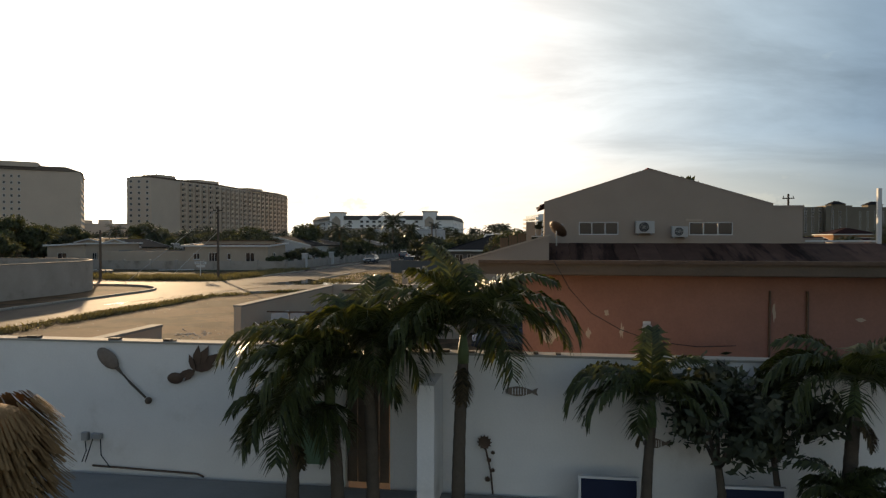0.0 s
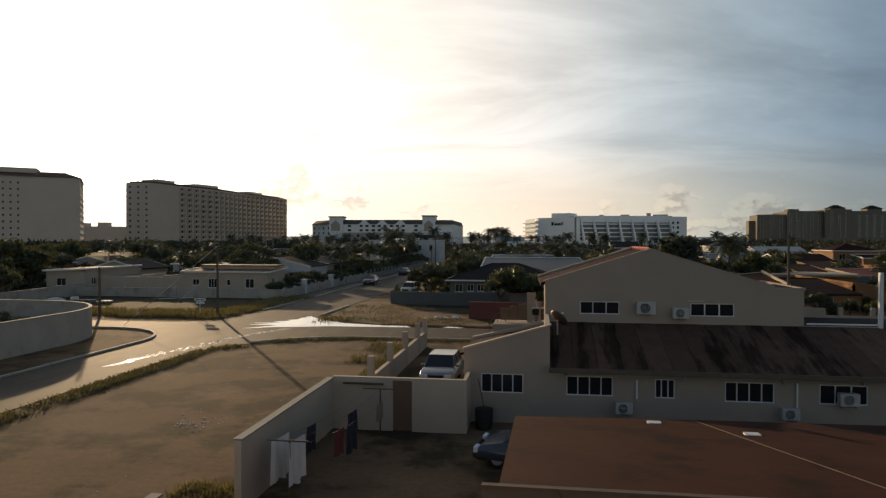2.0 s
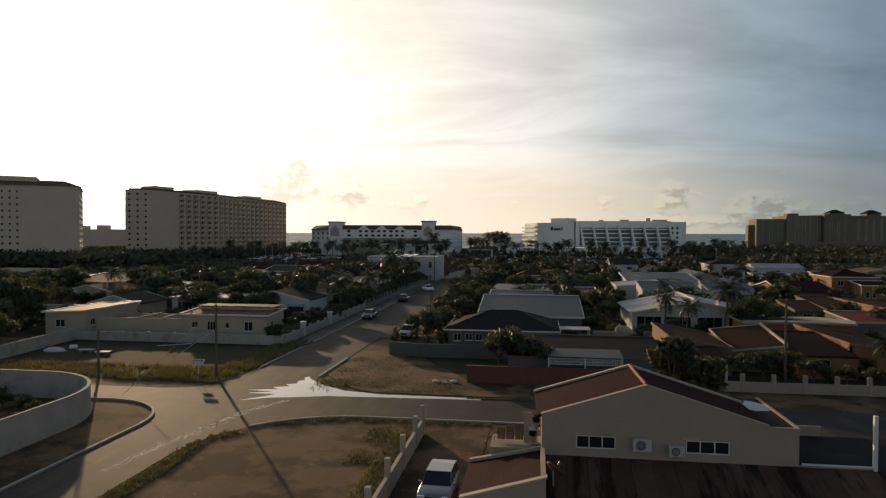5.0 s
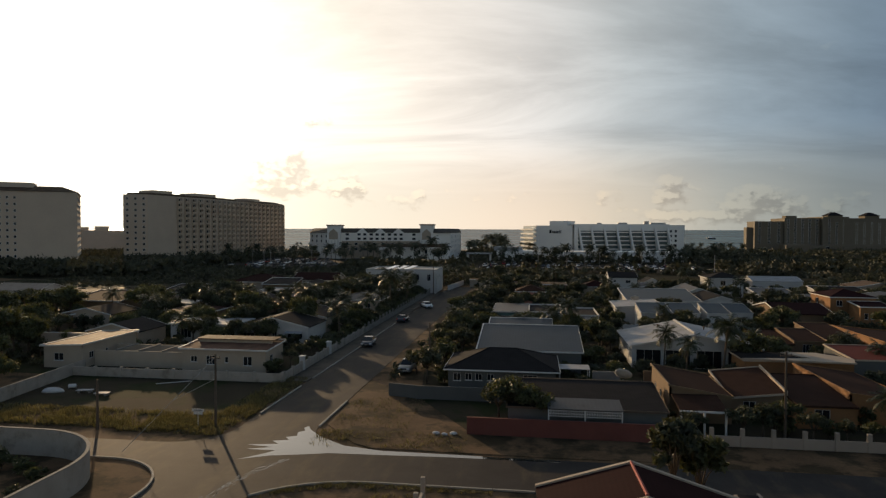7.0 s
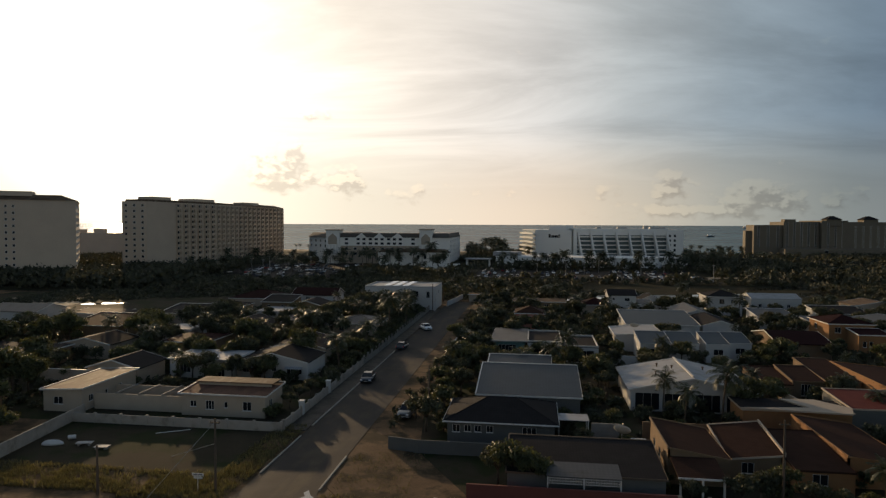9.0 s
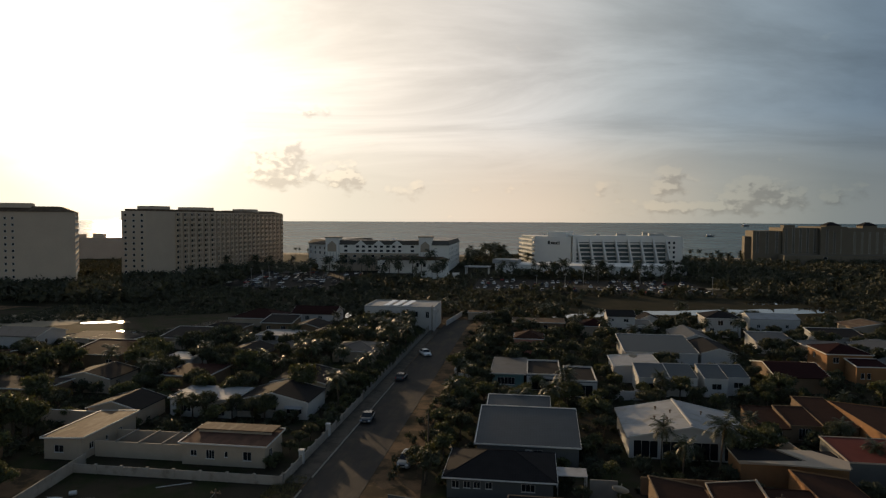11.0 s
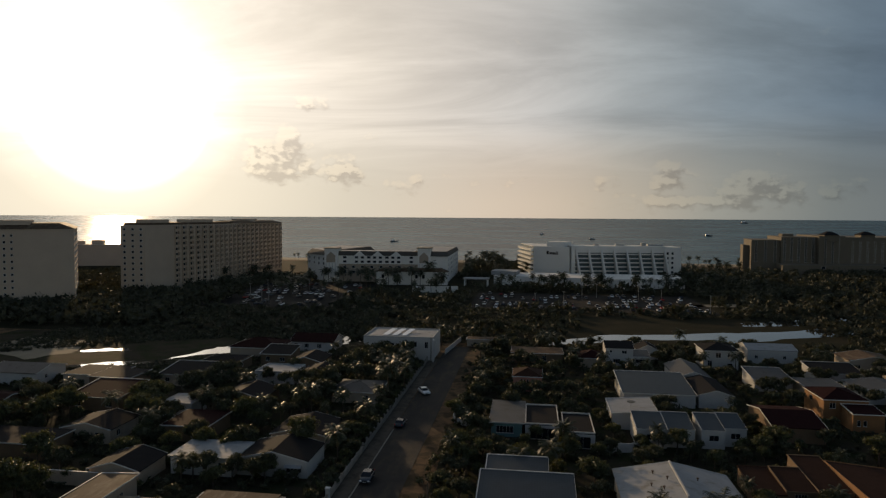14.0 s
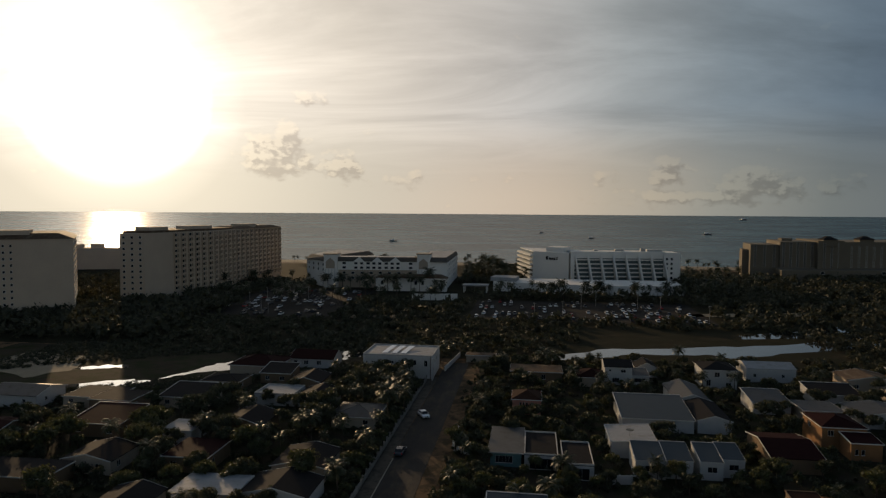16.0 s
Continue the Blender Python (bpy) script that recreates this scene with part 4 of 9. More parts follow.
wall_run("fence_wall", [(-30.9, 117.0), (-30.9, 192.0)], 1.0, 0.15, "concrete", "low plastered fence wall with tall posts", "fence", post=3.0, post_h=0.7)
for y in (84.5, 96.0):
    g = thing("gate_pillar", "white plastered gate pillar with a cap", "pillar", (-30.9, y, 0), group="gate pillars")
    part("shaft", boxes((-0.3, 0.3, -0.3, 0.3, 0, 1.9), bevel=0.02), "white", g)
    part("cap", boxes((-0.38, 0.38, -0.38, 0.38, 1.9, 2.02), bevel=0.02), "trim", g)
wall_run("yard_wall", [(-59.5, 80.2), (-57.5, 62.0)], 1.5, 0.18, "plaster", "plain pale plastered yard wall", "wall")
wall_run("yard_wall", [(-57.5, 62.0), (-80.0, 60.5)], 1.5, 0.18, "plaster", "plain pale plastered yard wall", "wall")
wall_run("yard_wall", [(-16.5, 73.2), (-13.0, 72.4), (-3.2, 72.4)], 1.5, 0.18, "bluegrey", "grey plastered yard wall", "wall")
wall_run("street_wall", [(-6.3, 60.6), (12.6, 60.6)], 1.55, 0.2, "pinkwall", "faded pink street wall", "wall", coping="pinkwall")
wall_run("curved_wall", [(-16.5, 150.0), (-16.6, 140.0)] + arc(-12.6, 138.5, 4.0, 180, 290, 8), 1.3, 0.2, "white", "white curved garden wall", "wall")
wall_run("balustrade_wall", [(12.8, 60.6), (36.0, 60.6)], 0.9, 0.2, "beige", "low beige street wall with posts", "wall", post=2.6, post_h=0.7)
wall_run("yard_wall", [(12.8, 81.0), (19.0, 81.0), (25.0, 81.0)], 2.2, 0.2, "tan", "tan plastered yard wall", "wall")
wall_run("garden_wall", [(-27.0, 204.0), (-24.5, 226.0)], 1.6, 0.2, "white", "white wall at the end of the road", "wall")


# ---- plants ----
def frond_quads(r, start, az, e0, L, droop, n, lw, ll, hang=0.35):
    """Leaflets and rachis of one palm frond as quads."""
    qs = []
    p = np.array(start, dtype=float)
    h = np.array((math.cos(az), math.sin(az), 0.0))
    side = np.array((-math.sin(az), math.cos(az), 0.0))
    up = np.array((0, 0, 1.0))
    ds = L / n
    for i in range(n):
        s = (i + 0.5) / n
        e = e0 - droop * s ** 1.25
        d = h * math.cos(e) + up * math.sin(e)
        nrm = -h * math.sin(e) + up * math.cos(e)
        q = p + d * ds
        w = 0.012 * L * (1 - s) + 0.004
        qs.append((p - side * w, p + side * w, q + side * w * 0.9, q - side * w * 0.9))
        if s > 0.1:
            ln = ll * L * math.sin(math.pi * (0.12 + 0.83 * s)) ** 0.7 * r.uniform(0.85, 1.1)
            for sg in (-1, 1):
                tip = p + (d * 0.55 + side * sg * 0.85 - up * (hang * r.uniform(0.6, 1.4)) + nrm * 0.15) * ln
                o = d * lw
                qs.append((p - o, p + o, tip + o * 0.25, tip - o * 0.25))
        p = q
    return qs


def make_palm(label, seed, height, L, fronds, n, lean=0.2, trunk_r=0.11, dead=3, lw=0.02, ll=0.34, skirt=-0.5, e_top=1.35, hang=0.35, step=0.25, sides=9, droop=(1.35, 1.95), leafmat="palm_leaf"):
    r = np.random.default_rng(seed)
    pm = thing("palm", label, "palm tree", group="palms")
    bm = bmesh.new()
    pts, rad = [], []
    ang = r.uniform(0, 6.28)
    k = max(5, int(height / step))
    for i in range(k + 1):
        t = i / k
        pts.append((lean * t * t * math.cos(ang), lean * t * t * math.sin(ang), height * t))
        rad.append(trunk_r * (1.25 - 0.45 * t + (0.3 if t < 0.06 else 0)) * (1.0 if i % 2 else 0.93))
    tube(bm, pts, rad, sides)
    part("trunk", bm, "bark", pm, smooth=True)
    top = np.array(pts[-1])
    qs, dq = [], []
    for i in range(fronds):
        e0 = skirt + (e_top - skirt) * ((i + 0.5) / fronds)
        az = i * 2.39996 + r.uniform(-0.25, 0.25)
        qs += frond_quads(r, top + np.array((0.05 * math.cos(az), 0.05 * math.sin(az), 0)), az, e0 + r.uniform(-0.1, 0.1), L * r.uniform(0.82, 1.1), r.uniform(*droop), n, lw, ll, hang)
    raw_quads("crown", qs, leafmat, pm)
    for i in range(dead):
        az = r.uniform(0, 6.28)
        dq += frond_quads(r, top - np.array((0, 0, 0.1)), az, -0.7, L * 0.6, 0.8, n, lw, ll * 0.7, 0.6)
    if dq:
        raw_quads("dry_fronds", dq, "palm_dry", pm)
    return pm


def leaf_cloud(r, centers, count, size):
    """Loose leaves through a set of blobs (x, y, z, radius)."""
    c = np.array(centers)
    idx = r.choice(len(c), count, p=(c[:, 3] ** 2 / (c[:, 3] ** 2).sum()))
    d = r.normal(size=(count, 3))
    d /= np.linalg.norm(d, axis=1)[:, None]
    p = c[idx, :3] + d * c[idx, 3:4] * (r.uniform(0.35, 1.0, count) ** 0.5)[:, None] * np.array((1, 1, 0.8))
    u = r.normal(size=(count, 3))
    u /= np.linalg.norm(u, axis=1)[:, None]
    w = np.cross(u, d + r.normal(scale=0.5, size=(count, 3)))
    w /= np.linalg.norm(w, axis=1)[:, None] + 1e-6
    s = size * r.uniform(0.6, 1.4, count)[:, None]
    # large shaded leaves fill the inside of each clump
    k = int(count * 0.3)
    p[:k] = c[idx[:k], :3] + d[:k] * c[idx[:k], 3:4] * r.uniform(0.1, 0.62, k)[:, None] * np.array((1, 1, 0.8))
    s[:k] *= 2.4
    return np.stack([p - u * s, p + w * s * 0.45, p + u * s, p - w * s * 0.45], 1)


def make_tree(label, seed, height, radius, leaves, size, mat="leaf", trunk=0.12, category="tree", name="tree", bare=0.45):
    r = np.random.default_rng(seed)
    tr = thing(name, label, category, group="trees and shrubs")
    bm = bmesh.new()
    tube(bm, [(0, 0, -0.05), (0.04, 0.02, height * bare * 0.5), (0.0, 0.05, height * bare)], [trunk * 1.2, trunk, trunk * 0.8], 7)
    blobs = []
    k = r.integers(6, 10)
    for i in range(k):
        az = i * 6.283 / k + r.uniform(-0.4, 0.4)
        rr = radius * r.uniform(0.35, 0.75)
        z = height * r.uniform(bare + 0.12, 0.88)
        tip = (rr * math.cos(az), rr * math.sin(az), z)
        tube(bm, [(0, 0.05, height * bare * 0.9), (tip[0] * 0.45, tip[1] * 0.45, height * bare + (z - height * bare) * 0.6), tip], [trunk * 0.6, trunk * 0.35, trunk * 0.12], 5)
        blobs.append((*tip, radius * r.uniform(0.32, 0.55)))
    blobs.append((0, 0, height * 0.85, radius * 0.5))
    part("trunk", bm, "bark", tr, smooth=True)
    raw_quads("crown", leaf_cloud(r, blobs, leaves, size), mat, tr)
    return tr


def put(ob, x, y, z=0.0, rz=0.0, s=1.0, label=""):
    c = copy_thing(ob, pose(x, y, z, 0, 0, rz) @ Matrix.Diagonal((s, s, s, 1)))
    if label:
        c["label"] = label
    return c


# ---- the walled garden in the foreground ----
GW = 8.6
ground_plate("patio", [(-40, -12), (30, -12), (30, 8.5), (-40, 8.5)], 0.45, "patio", "grey concrete patio of the walled garden", "floor", depth=0.6)
gw = thing("wall_garden", "white painted garden wall with hanging ornaments", "wall", kind="structure")
part("wall_panel", boxes((-30, -2.62, GW, GW + 0.2, 0, 2.3)), "garden", gw)
part("wall_panel", boxes((-1.05, 26, GW, GW + 0.2, 0, 2.25)), "garden", gw)
part("wall_return", boxes((-1.45, -1.24, GW - 0.75, GW - 0.003, 0, 2.0)), "garden", gw)
part("wall_return", boxes((-1.96, -1.05, GW + 0.02, GW + 0.2, 0, 2.25)), "garden", gw)
part("coping", boxes((-30, -2.6, GW - 0.02, GW + 0.22, 2.3, 2.33)), "kerb", gw)
part("coping", boxes((-1.96, 26, GW - 0.02, GW + 0.22, 2.25, 2.28)), "kerb", gw)
bm = bmesh.new()
rng = np.random.default_rng(21)
for i in range(26):
    x = rng.uniform(-8.5, 4.0)
    if -2.7 < x < -1.4:
        continue
    w = rng.uniform(0.04, 0.16)
    z = 2.33 if x < -2 else 2.28
    box(bm, x, x + w, GW + 0.02, GW + 0.12, z, z + rng.uniform(0.015, 0.035))
part("rubble", bm, "wood", gw, "crumbs and stones lying on the wall")
gate = thing("garden_gate", "dark weathered wooden gate between the walls", "gate", (-2.6, GW + 0.12, 0.0))
for i in range(4):
    part("board", boxes((0.02 + i * 0.15, 0.155 + i * 0.15, 0, 0.03, 0.45, 2.12 + 0.02 * (i % 3))), "wood", gate)
for z in (0.8, 1.8):
    part("rail", boxes((0, 0.62, 0.03, 0.07, z, z + 0.1)), "wood", gate)
part("gate_post", boxes((-0.03, 0.015, -0.1, 0.06, 0.0, 2.35)), "frame", gate)
bo = thing("green_board", "pale green sheet leaning by the gate", "board", (-3.0, GW - 0.12, 0.45))
part("panel", boxes((-0.18, 0.18, -0.02, 0.02, 0.3, 1.15), bevel=0.008), "green_tank", bo)


def wall_fish(x, z, ln, tail=1):
    f = thing("wall_fish", "flat carved fish with stripes hanging on the wall", "ornament", (x, GW - 0.02, z), group="carved fish on the wall")
    bm = bmesh.new()
    n = 10
    top = [(-ln / 2 + ln * 0.82 * i / n, 0, 0.055 * math.sin(math.pi * min(1, 0.1 + i / n * 0.86)) + 0.006) for i in range(n + 1)]
    out = top + [(ln / 2, 0, 0.05), (ln / 2 - 0.02, 0, 0.0), (ln / 2, 0, -0.05)] + [(p[0], 0, -p[2]) for p in top[::-1]]
    fv = [bm.verts.new((p[0] * tail, -0.012, p[2])) for p in out]
    bv = [bm.verts.new((p[0] * tail, 0.012, p[2])) for p in out]
    bm.faces.new(fv)
    bm.faces.new(bv[::-1])
    for i in range(len(out)):
        j = (i + 1) % len(out)
        bm.faces.new((fv[i], bv[i], bv[j], fv[j]))
    bmesh.ops.recalc_face_normals(bm, faces=bm.faces[:])
    part("fish_body", bm, "fish", f)
    bm = bmesh.new()
    for i in range(6):
        x0 = (-ln * 0.28 + i * ln * 0.085) * tail
        box(bm, x0 - 0.006, x0 + 0.006, -0.016, -0.012, -0.04, 0.04)
    part("stripes", bm, "trim", f, "pale stripes")
    return f


wall_fish(-0.2, 1.80, 0.42)
wall_fish(1.50, 1.20, 0.34)
wall_fish(2.72, 1.19, 0.42, -1)
wall_fish(3.25, 1.72, 0.30)
sp = thing("wall_maraca", "dark spoon-shaped wooden ornament hanging slantwise on the wall", "ornament", (-6.05, GW - 0.05, 2.08))
bm = bmesh.new()
bmesh.ops.create_uvsphere(bm, u_segments=12, v_segments=8, radius=0.16)
bmesh.ops.transform(bm, matrix=pose(0, 0, 0, 0, 40, 0) @ Matrix.Diagonal((1.25, 0.25, 0.72, 1)), verts=bm.verts[:])
part("bowl", bm, "fish", sp, smooth=True)
bm = bmesh.new()
tube(bm, [(0.13, 0, -0.12), (0.34, 0, -0.33), (0.58, 0, -0.54)], [0.03, 0.018, 0.015], 6)
part("stem", bm, "wood", sp)
bm = bmesh.new()
bmesh.ops.create_uvsphere(bm, u_segments=8, v_segments=6, radius=0.05)
bmesh.ops.translate(bm, vec=(0.62, 0, -0.58), verts=bm.verts[:])
part("knob", bm, "wood", sp, smooth=True)
sp2 = thing("leaf_ornament", "dark metal leaf cluster ornament hanging on the wall", "ornament", (-4.72, GW - 0.03, 1.95))
bm = bmesh.new()
for k, (an, ln) in enumerate(((35, 0.42), (60, 0.40), (82, 0.36), (15, 0.30), (200, 0.30), (225, 0.22), (110, 0.24))):
    u, w = Vector((math.cos(radians(an)), 0, math.sin(radians(an)))), Vector((-math.sin(radians(an)), 0, math.cos(radians(an))))
    rim = [u * ln * a + w * ln * b + Vector((0, -0.01 - 0.006 * k, 0)) for a, b in ((0, 0), (0.25, -0.16), (0.6, -0.17), (1, 0), (0.6, 0.17), (0.25, 0.16))]
    front, rear = [bm.verts.new(p) for p in rim], [bm.verts.new(p + Vector((0, 0.005, 0))) for p in rim]
    bm.faces.new(front)
    bm.faces.new(rear[::-1])
    for i in range(6):
        bm.faces.new((front[i], rear[i], rear[(i + 1) % 6], front[(i + 1) % 6]))
part("leaves", bm, "rust", sp2)
bm = bmesh.new()
bmesh.ops.create_uvsphere(bm, u_segments=10, v_segments=6, radius=0.09)
bmesh.ops.transform(bm, matrix=Matrix.Translation((-0.3, -0.02, -0.12)) @ Matrix.Diagonal((1.4, 0.3, 0.9, 1)), verts=bm.verts[:])
part("bulb", bm, "rust", sp2, smooth=True)
fl = thing("metal_flower", "tall rusty metal sunflower standing by the wall", "ornament", (-0.62, GW - 0.06, 0.45))
bm = bmesh.new()
tube(bm, [(0.05, 0, 0), (0.02, 0, 0.3), (-0.06, 0, 0.66)], 0.012, 6)
part("stalk", bm, "rust", fl)
for dx, z, r0 in ((-0.06, 0.68, 0.095), (0.05, 0.55, 0.03), (0.0, 0.45, 0.035), (-0.02, 0.2, 0.04), (0.05, 0.32, 0.03)):
    bm = bmesh.new()
    k = 12
    for i in range(k):
        an = 6.283 * i / k
        u, w = Vector((math.cos(an), 0, math.sin(an))), Vector((-math.sin(an), 0, math.cos(an)))
        c = Vector((dx, -0.01, z))
        bm.faces.new([bm.verts.new(c + u * r0 * q[0] + w * r0 * q[1] + Vector((0, q[2], 0))) for q in ((0.3, -0.15, 0), (0.75, -0.2, -0.01), (1.05, 0, 0), (0.75, 0.2, -0.01), (0.3, 0.15, 0))])
    bmesh.ops.create_circle(bm, cap_ends=True, segments=12, radius=r0 * 0.45, matrix=Matrix.Translation((dx, -0.02, z)) @ Matrix.Rotation(radians(90), 4, "X"))
    part("flower_head", bm, "rust", fl)
bx = thing("socket_box", "grey outdoor socket boxes with hanging cables", "socket", (-6.42, GW - 0.04, 0.95))
part("box_body", boxes((-0.05, 0.05, -0.03, 0.04, -0.06, 0.06), bevel=0.008), "steel", bx)
part("box_body", boxes((0.1, 0.26, -0.03, 0.04, -0.03, 0.05), bevel=0.008), "steel", bx)
for pts in ([(0.0, 0, -0.06), (0.03, -0.02, -0.2), (-0.03, -0.03, -0.36)], [(0.12, 0, -0.03), (0.08, -0.03, -0.2), (0.02, -0.03, -0.36)], [(0.24, 0, -0.03), (0.27, -0.03, -0.25), (0.42, -0.04, -0.42)]):
    bm = bmesh.new()
    tube(bm, pts, 0.008, 5)
    part("cable", bm, "black", bx)
pp = thing("skirting_pipe", "rusty pipe lying along the foot of the wall", "pipe", (-6.3, GW - 0.05, 0.52))
bm = bmesh.new()
tube(bm, [(0, 0, 0.02), (0.8, 0, 0.0), (1.6, 0, -0.02), (1.7, 0, -0.06)], 0.015, 5)
part("pipe_run", bm, "rust", pp)


def lounger(x, y, rz):
    s = thing("sun_lounger", "blue sling sun lounger with a raised back", "lounger", (x, y, 0.45), rz, group="sun loungers")
    part("backrest", boxes((-0.33, 0.33, -0.02, 0.02, 0.0, 0.42), bevel=0.008), "blue_sling", s)
    part("seat", boxes((-0.33, 0.33, -1.3, -0.02, 0.0, 0.04), bevel=0.008), "blue_sling", s)
    part("back_frame", boxes((-0.36, -0.33, -0.03, 0.03, -0.0, 0.45), (0.33, 0.36, -0.03, 0.03, -0.0, 0.45), (-0.33, 0.33, -0.03, 0.03, 0.42, 0.45)), "trim", s)
    for lx in (-0.34, 0.34):
        for ly in (-1.2, -0.1):
            part("leg", boxes((lx - 0.02, lx + 0.02, ly - 0.02, ly + 0.02, -0.0, 0.02)), "trim", s)
    return s


lounger(0.86, 8.15, 0)
lounger(2.50, 8.05, 2)
lounger(3.95, 8.05, -3)

th = thing("thatch_parasol", "round brown thatched parasol top", "parasol", (-5.45, 5.7, 0.45))
rng = np.random.default_rng(5)
qs = []
for i in range(1500):
    az, z = rng.uniform(0, 6.283), rng.uniform(0, 1) ** 0.8
    rr = 0.62 * math.sqrt(1 - (z - 0.35) ** 2 * 0.9) * rng.uniform(0.9, 1.05)
    p = np.array((rr * math.cos(az), rr * math.sin(az), 1.2 + 0.9 * z - 0.35))
    d = np.array((0.25 * math.cos(az), 0.25 * math.sin(az), -0.25)) * rng.uniform(0.5, 1)
    w = np.array((-math.sin(az), math.cos(az), 0)) * 0.012
    qs.append((p - w, p + w, p + d + w, p + d - w))
raw_quads("thatch", qs, "thatch", th)
bm = bmesh.new()
bmesh.ops.create_uvsphere(bm, u_segments=16, v_segments=10, radius=0.6)
bmesh.ops.transform(bm, matrix=Matrix.Translation((0, 0, 1.2)) @ Matrix.Diagonal((1, 1, 0.85, 1)), verts=bm.verts[:])
part("thatch_core", bm, "thatch", th, smooth=True)
bm = bmesh.new()
tube(bm, [(0, 0, 0), (0, 0, 0.95)], 0.06, 8)
part("pole", bm, "wood", th)

def near_palm(x, y, seed, h, L, fr, lean=0.06, heroes=(), label="young green palm tree by the garden wall", trunk_r=0.075, dead=1):
    """A feather palm close by: a ringed trunk, a green crown shaft and arching fronds; heroes: (azimuth, start, length, droop) of single fronds."""
    r = np.random.default_rng(seed)
    pm = thing("palm", label, "palm tree", (x, y, 0.45), group="palms")
    bm = bmesh.new()
    k = max(6, int(h / 0.09))
    tube(bm, [(lean * (i / k) ** 2, 0, h * i / k) for i in range(k + 1)], [trunk_r * (1.2 - 0.3 * i / k) * (1.0 if i % 2 else 0.94) for i in range(k + 1)], 12)
    part("trunk", bm, "bark", pm, smooth=True)
    bm = bmesh.new()
    tube(bm, [(lean, 0, h - 0.02), (lean, 0, h + 0.12), (lean, 0, h + 0.34)], [trunk_r * 0.92, trunk_r * 0.95, trunk_r * 0.5], 10)
    part("crown_shaft", bm, "palm_shaft", pm, "smooth green crown shaft", smooth=True)
    top = np.array((lean, 0, h + 0.28))
    rows = list(heroes)
    for i in range(fr):
        t = (i + 0.5) / fr
        rows.append((i * 137.5 + r.uniform(-14, 14), 82 - 52 * t + r.uniform(-6, 6), L * r.uniform(0.82, 1.08), 1.75 + 0.55 * t + r.uniform(-0.1, 0.15)))
    for az, e0, ln, dr in rows:
        raw_quads("frond", near_frond(r, top, radians(az), radians(e0), ln, dr), "palm_near", pm)
    for i in range(dead):
        az = r.uniform(0, 6.28)
        raw_quads("dry_frond", near_frond(r, top - np.array((0, 0, 0.3)), az, -0.6, L * 0.35, 1.0), "palm_dry", pm)
    return pm


def near_frond(r, start, az, e0, L, droop, n=58):
    """One feather frond: an arched rib with paired narrow leaflets that fold down towards the tip."""
    qs = []
    p = np.array(start, dtype=float)
    h = np.array((math.cos(az), math.sin(az), 0.0))
    side = np.array((-math.sin(az), math.cos(az), 0.0))
    up = np.array((0, 0, 1.0))
    ds = L / n
    for i in range(n):
        s_ = (i + 0.5) / n
        e = e0 - droop * s_ ** 1.35
        d = h * math.cos(e) + up * math.sin(e)
        nrm = -h * math.sin(e) + up * math.cos(e)
        q = p + d * ds
        w = 0.016 * (1 - s_) + 0.003
        qs.append((p - side * w, p + side * w, q + side * w * 0.9, q - side * w * 0.9))
        if s_ > 0.14:
            ln = 0.47 * min(1.0, L / 1.3) * (math.sin(math.pi * (0.16 + 0.78 * s_)) ** 0.6) * r.uniform(0.85, 1.12)
            for sg in (-1, 1):
                a = p + d * ds * r.uniform(0, 1)
                o = d * 0.5 + side * sg * r.uniform(0.45, 0.8) + nrm * r.uniform(0.05, 0.3)
                m = a + (o - up * 0.10) * ln * 0.55
                tip = m + (o - up * r.uniform(0.55, 1.15)) * ln * 0.45
                b = d * 0.013 + nrm * 0.007
                qs.append((a - b * 0.7, a + b * 0.7, m + b * 1.25, m - b * 1.25))
                qs.append((m - b * 1.25, m + b * 1.25, tip + b * 0.15, tip - b * 0.15))
        p = q
    return qs


near_palm(-0.96, 8.0, 3, 1.83, 1.5, 13, heroes=((-6, 62, 1.85, 2.5), (14, 50, 1.6, 2.2), (184, 58, 1.3, 2.5), (205, 40, 1.2, 2.3), (-60, 55, 1.2, 2.6), (240, 75, 1.3, 2.4), (100, 80, 1.45, 1.6), (60, 72, 1.4, 1.9), (140, 86, 1.35, 1.0), (30, 78, 1.25, 1.5), (230, 80, 1.25, 1.3)))
near_palm(-2.05, 8.05, 4, 1.6, 1.3, 13, lean=-0.08, heroes=((170, 66, 1.4, 2.5), (20, 60, 1.2, 2.5), (-70, 60, 1.2, 2.6), (-30, 40, 1.15, 2.3), (250, 78, 1.3, 2.2), (90, 84, 1.35, 1.4)))
near_palm(-2.45, 7.85, 5, 1.3, 1.25, 9, lean=-0.1, heroes=((168, 62, 1.75, 2.3), (186, 70, 1.85, 2.5), (205, 60, 1.5, 2.5), (235, 60, 1.4, 2.8), (262, 66, 1.25, 2.9), (150, 78, 1.5, 2.2), (-50, 62, 1.2, 2.7)))
near_palm(-3.0, 7.75, 6, 0.85, 1.0, 8, lean=0.05, heroes=((200, 62, 0.8, 2.8), (250, 58, 1.1, 2.8), (290, 60, 1.0, 2.8), (160, 66, 0.85, 2.7), (225, 34, 0.85, 2.3), (275, 34, 1.1, 2.3), (320, 30, 1.0, 2.2), (350, 40, 1.0, 2.4)))
near_palm(1.27, 7.95, 7, 1.15, 0.85, 8, heroes=((178, 52, 1.25, 2.4), (196, 40, 1.05, 2.3), (165, 62, 1.15, 2.3), (80, 84, 0.95, 0.9), (-20, 55, 1.0, 2.3)), trunk_r=0.06)
near_palm(3.5, 8.0, 8, 1.35, 1.15, 11, heroes=((180, 60, 1.3, 2.5), (205, 45, 1.2, 2.4), (0, 60, 1.2, 2.3)), label="dark green palm tree by the garden wall")
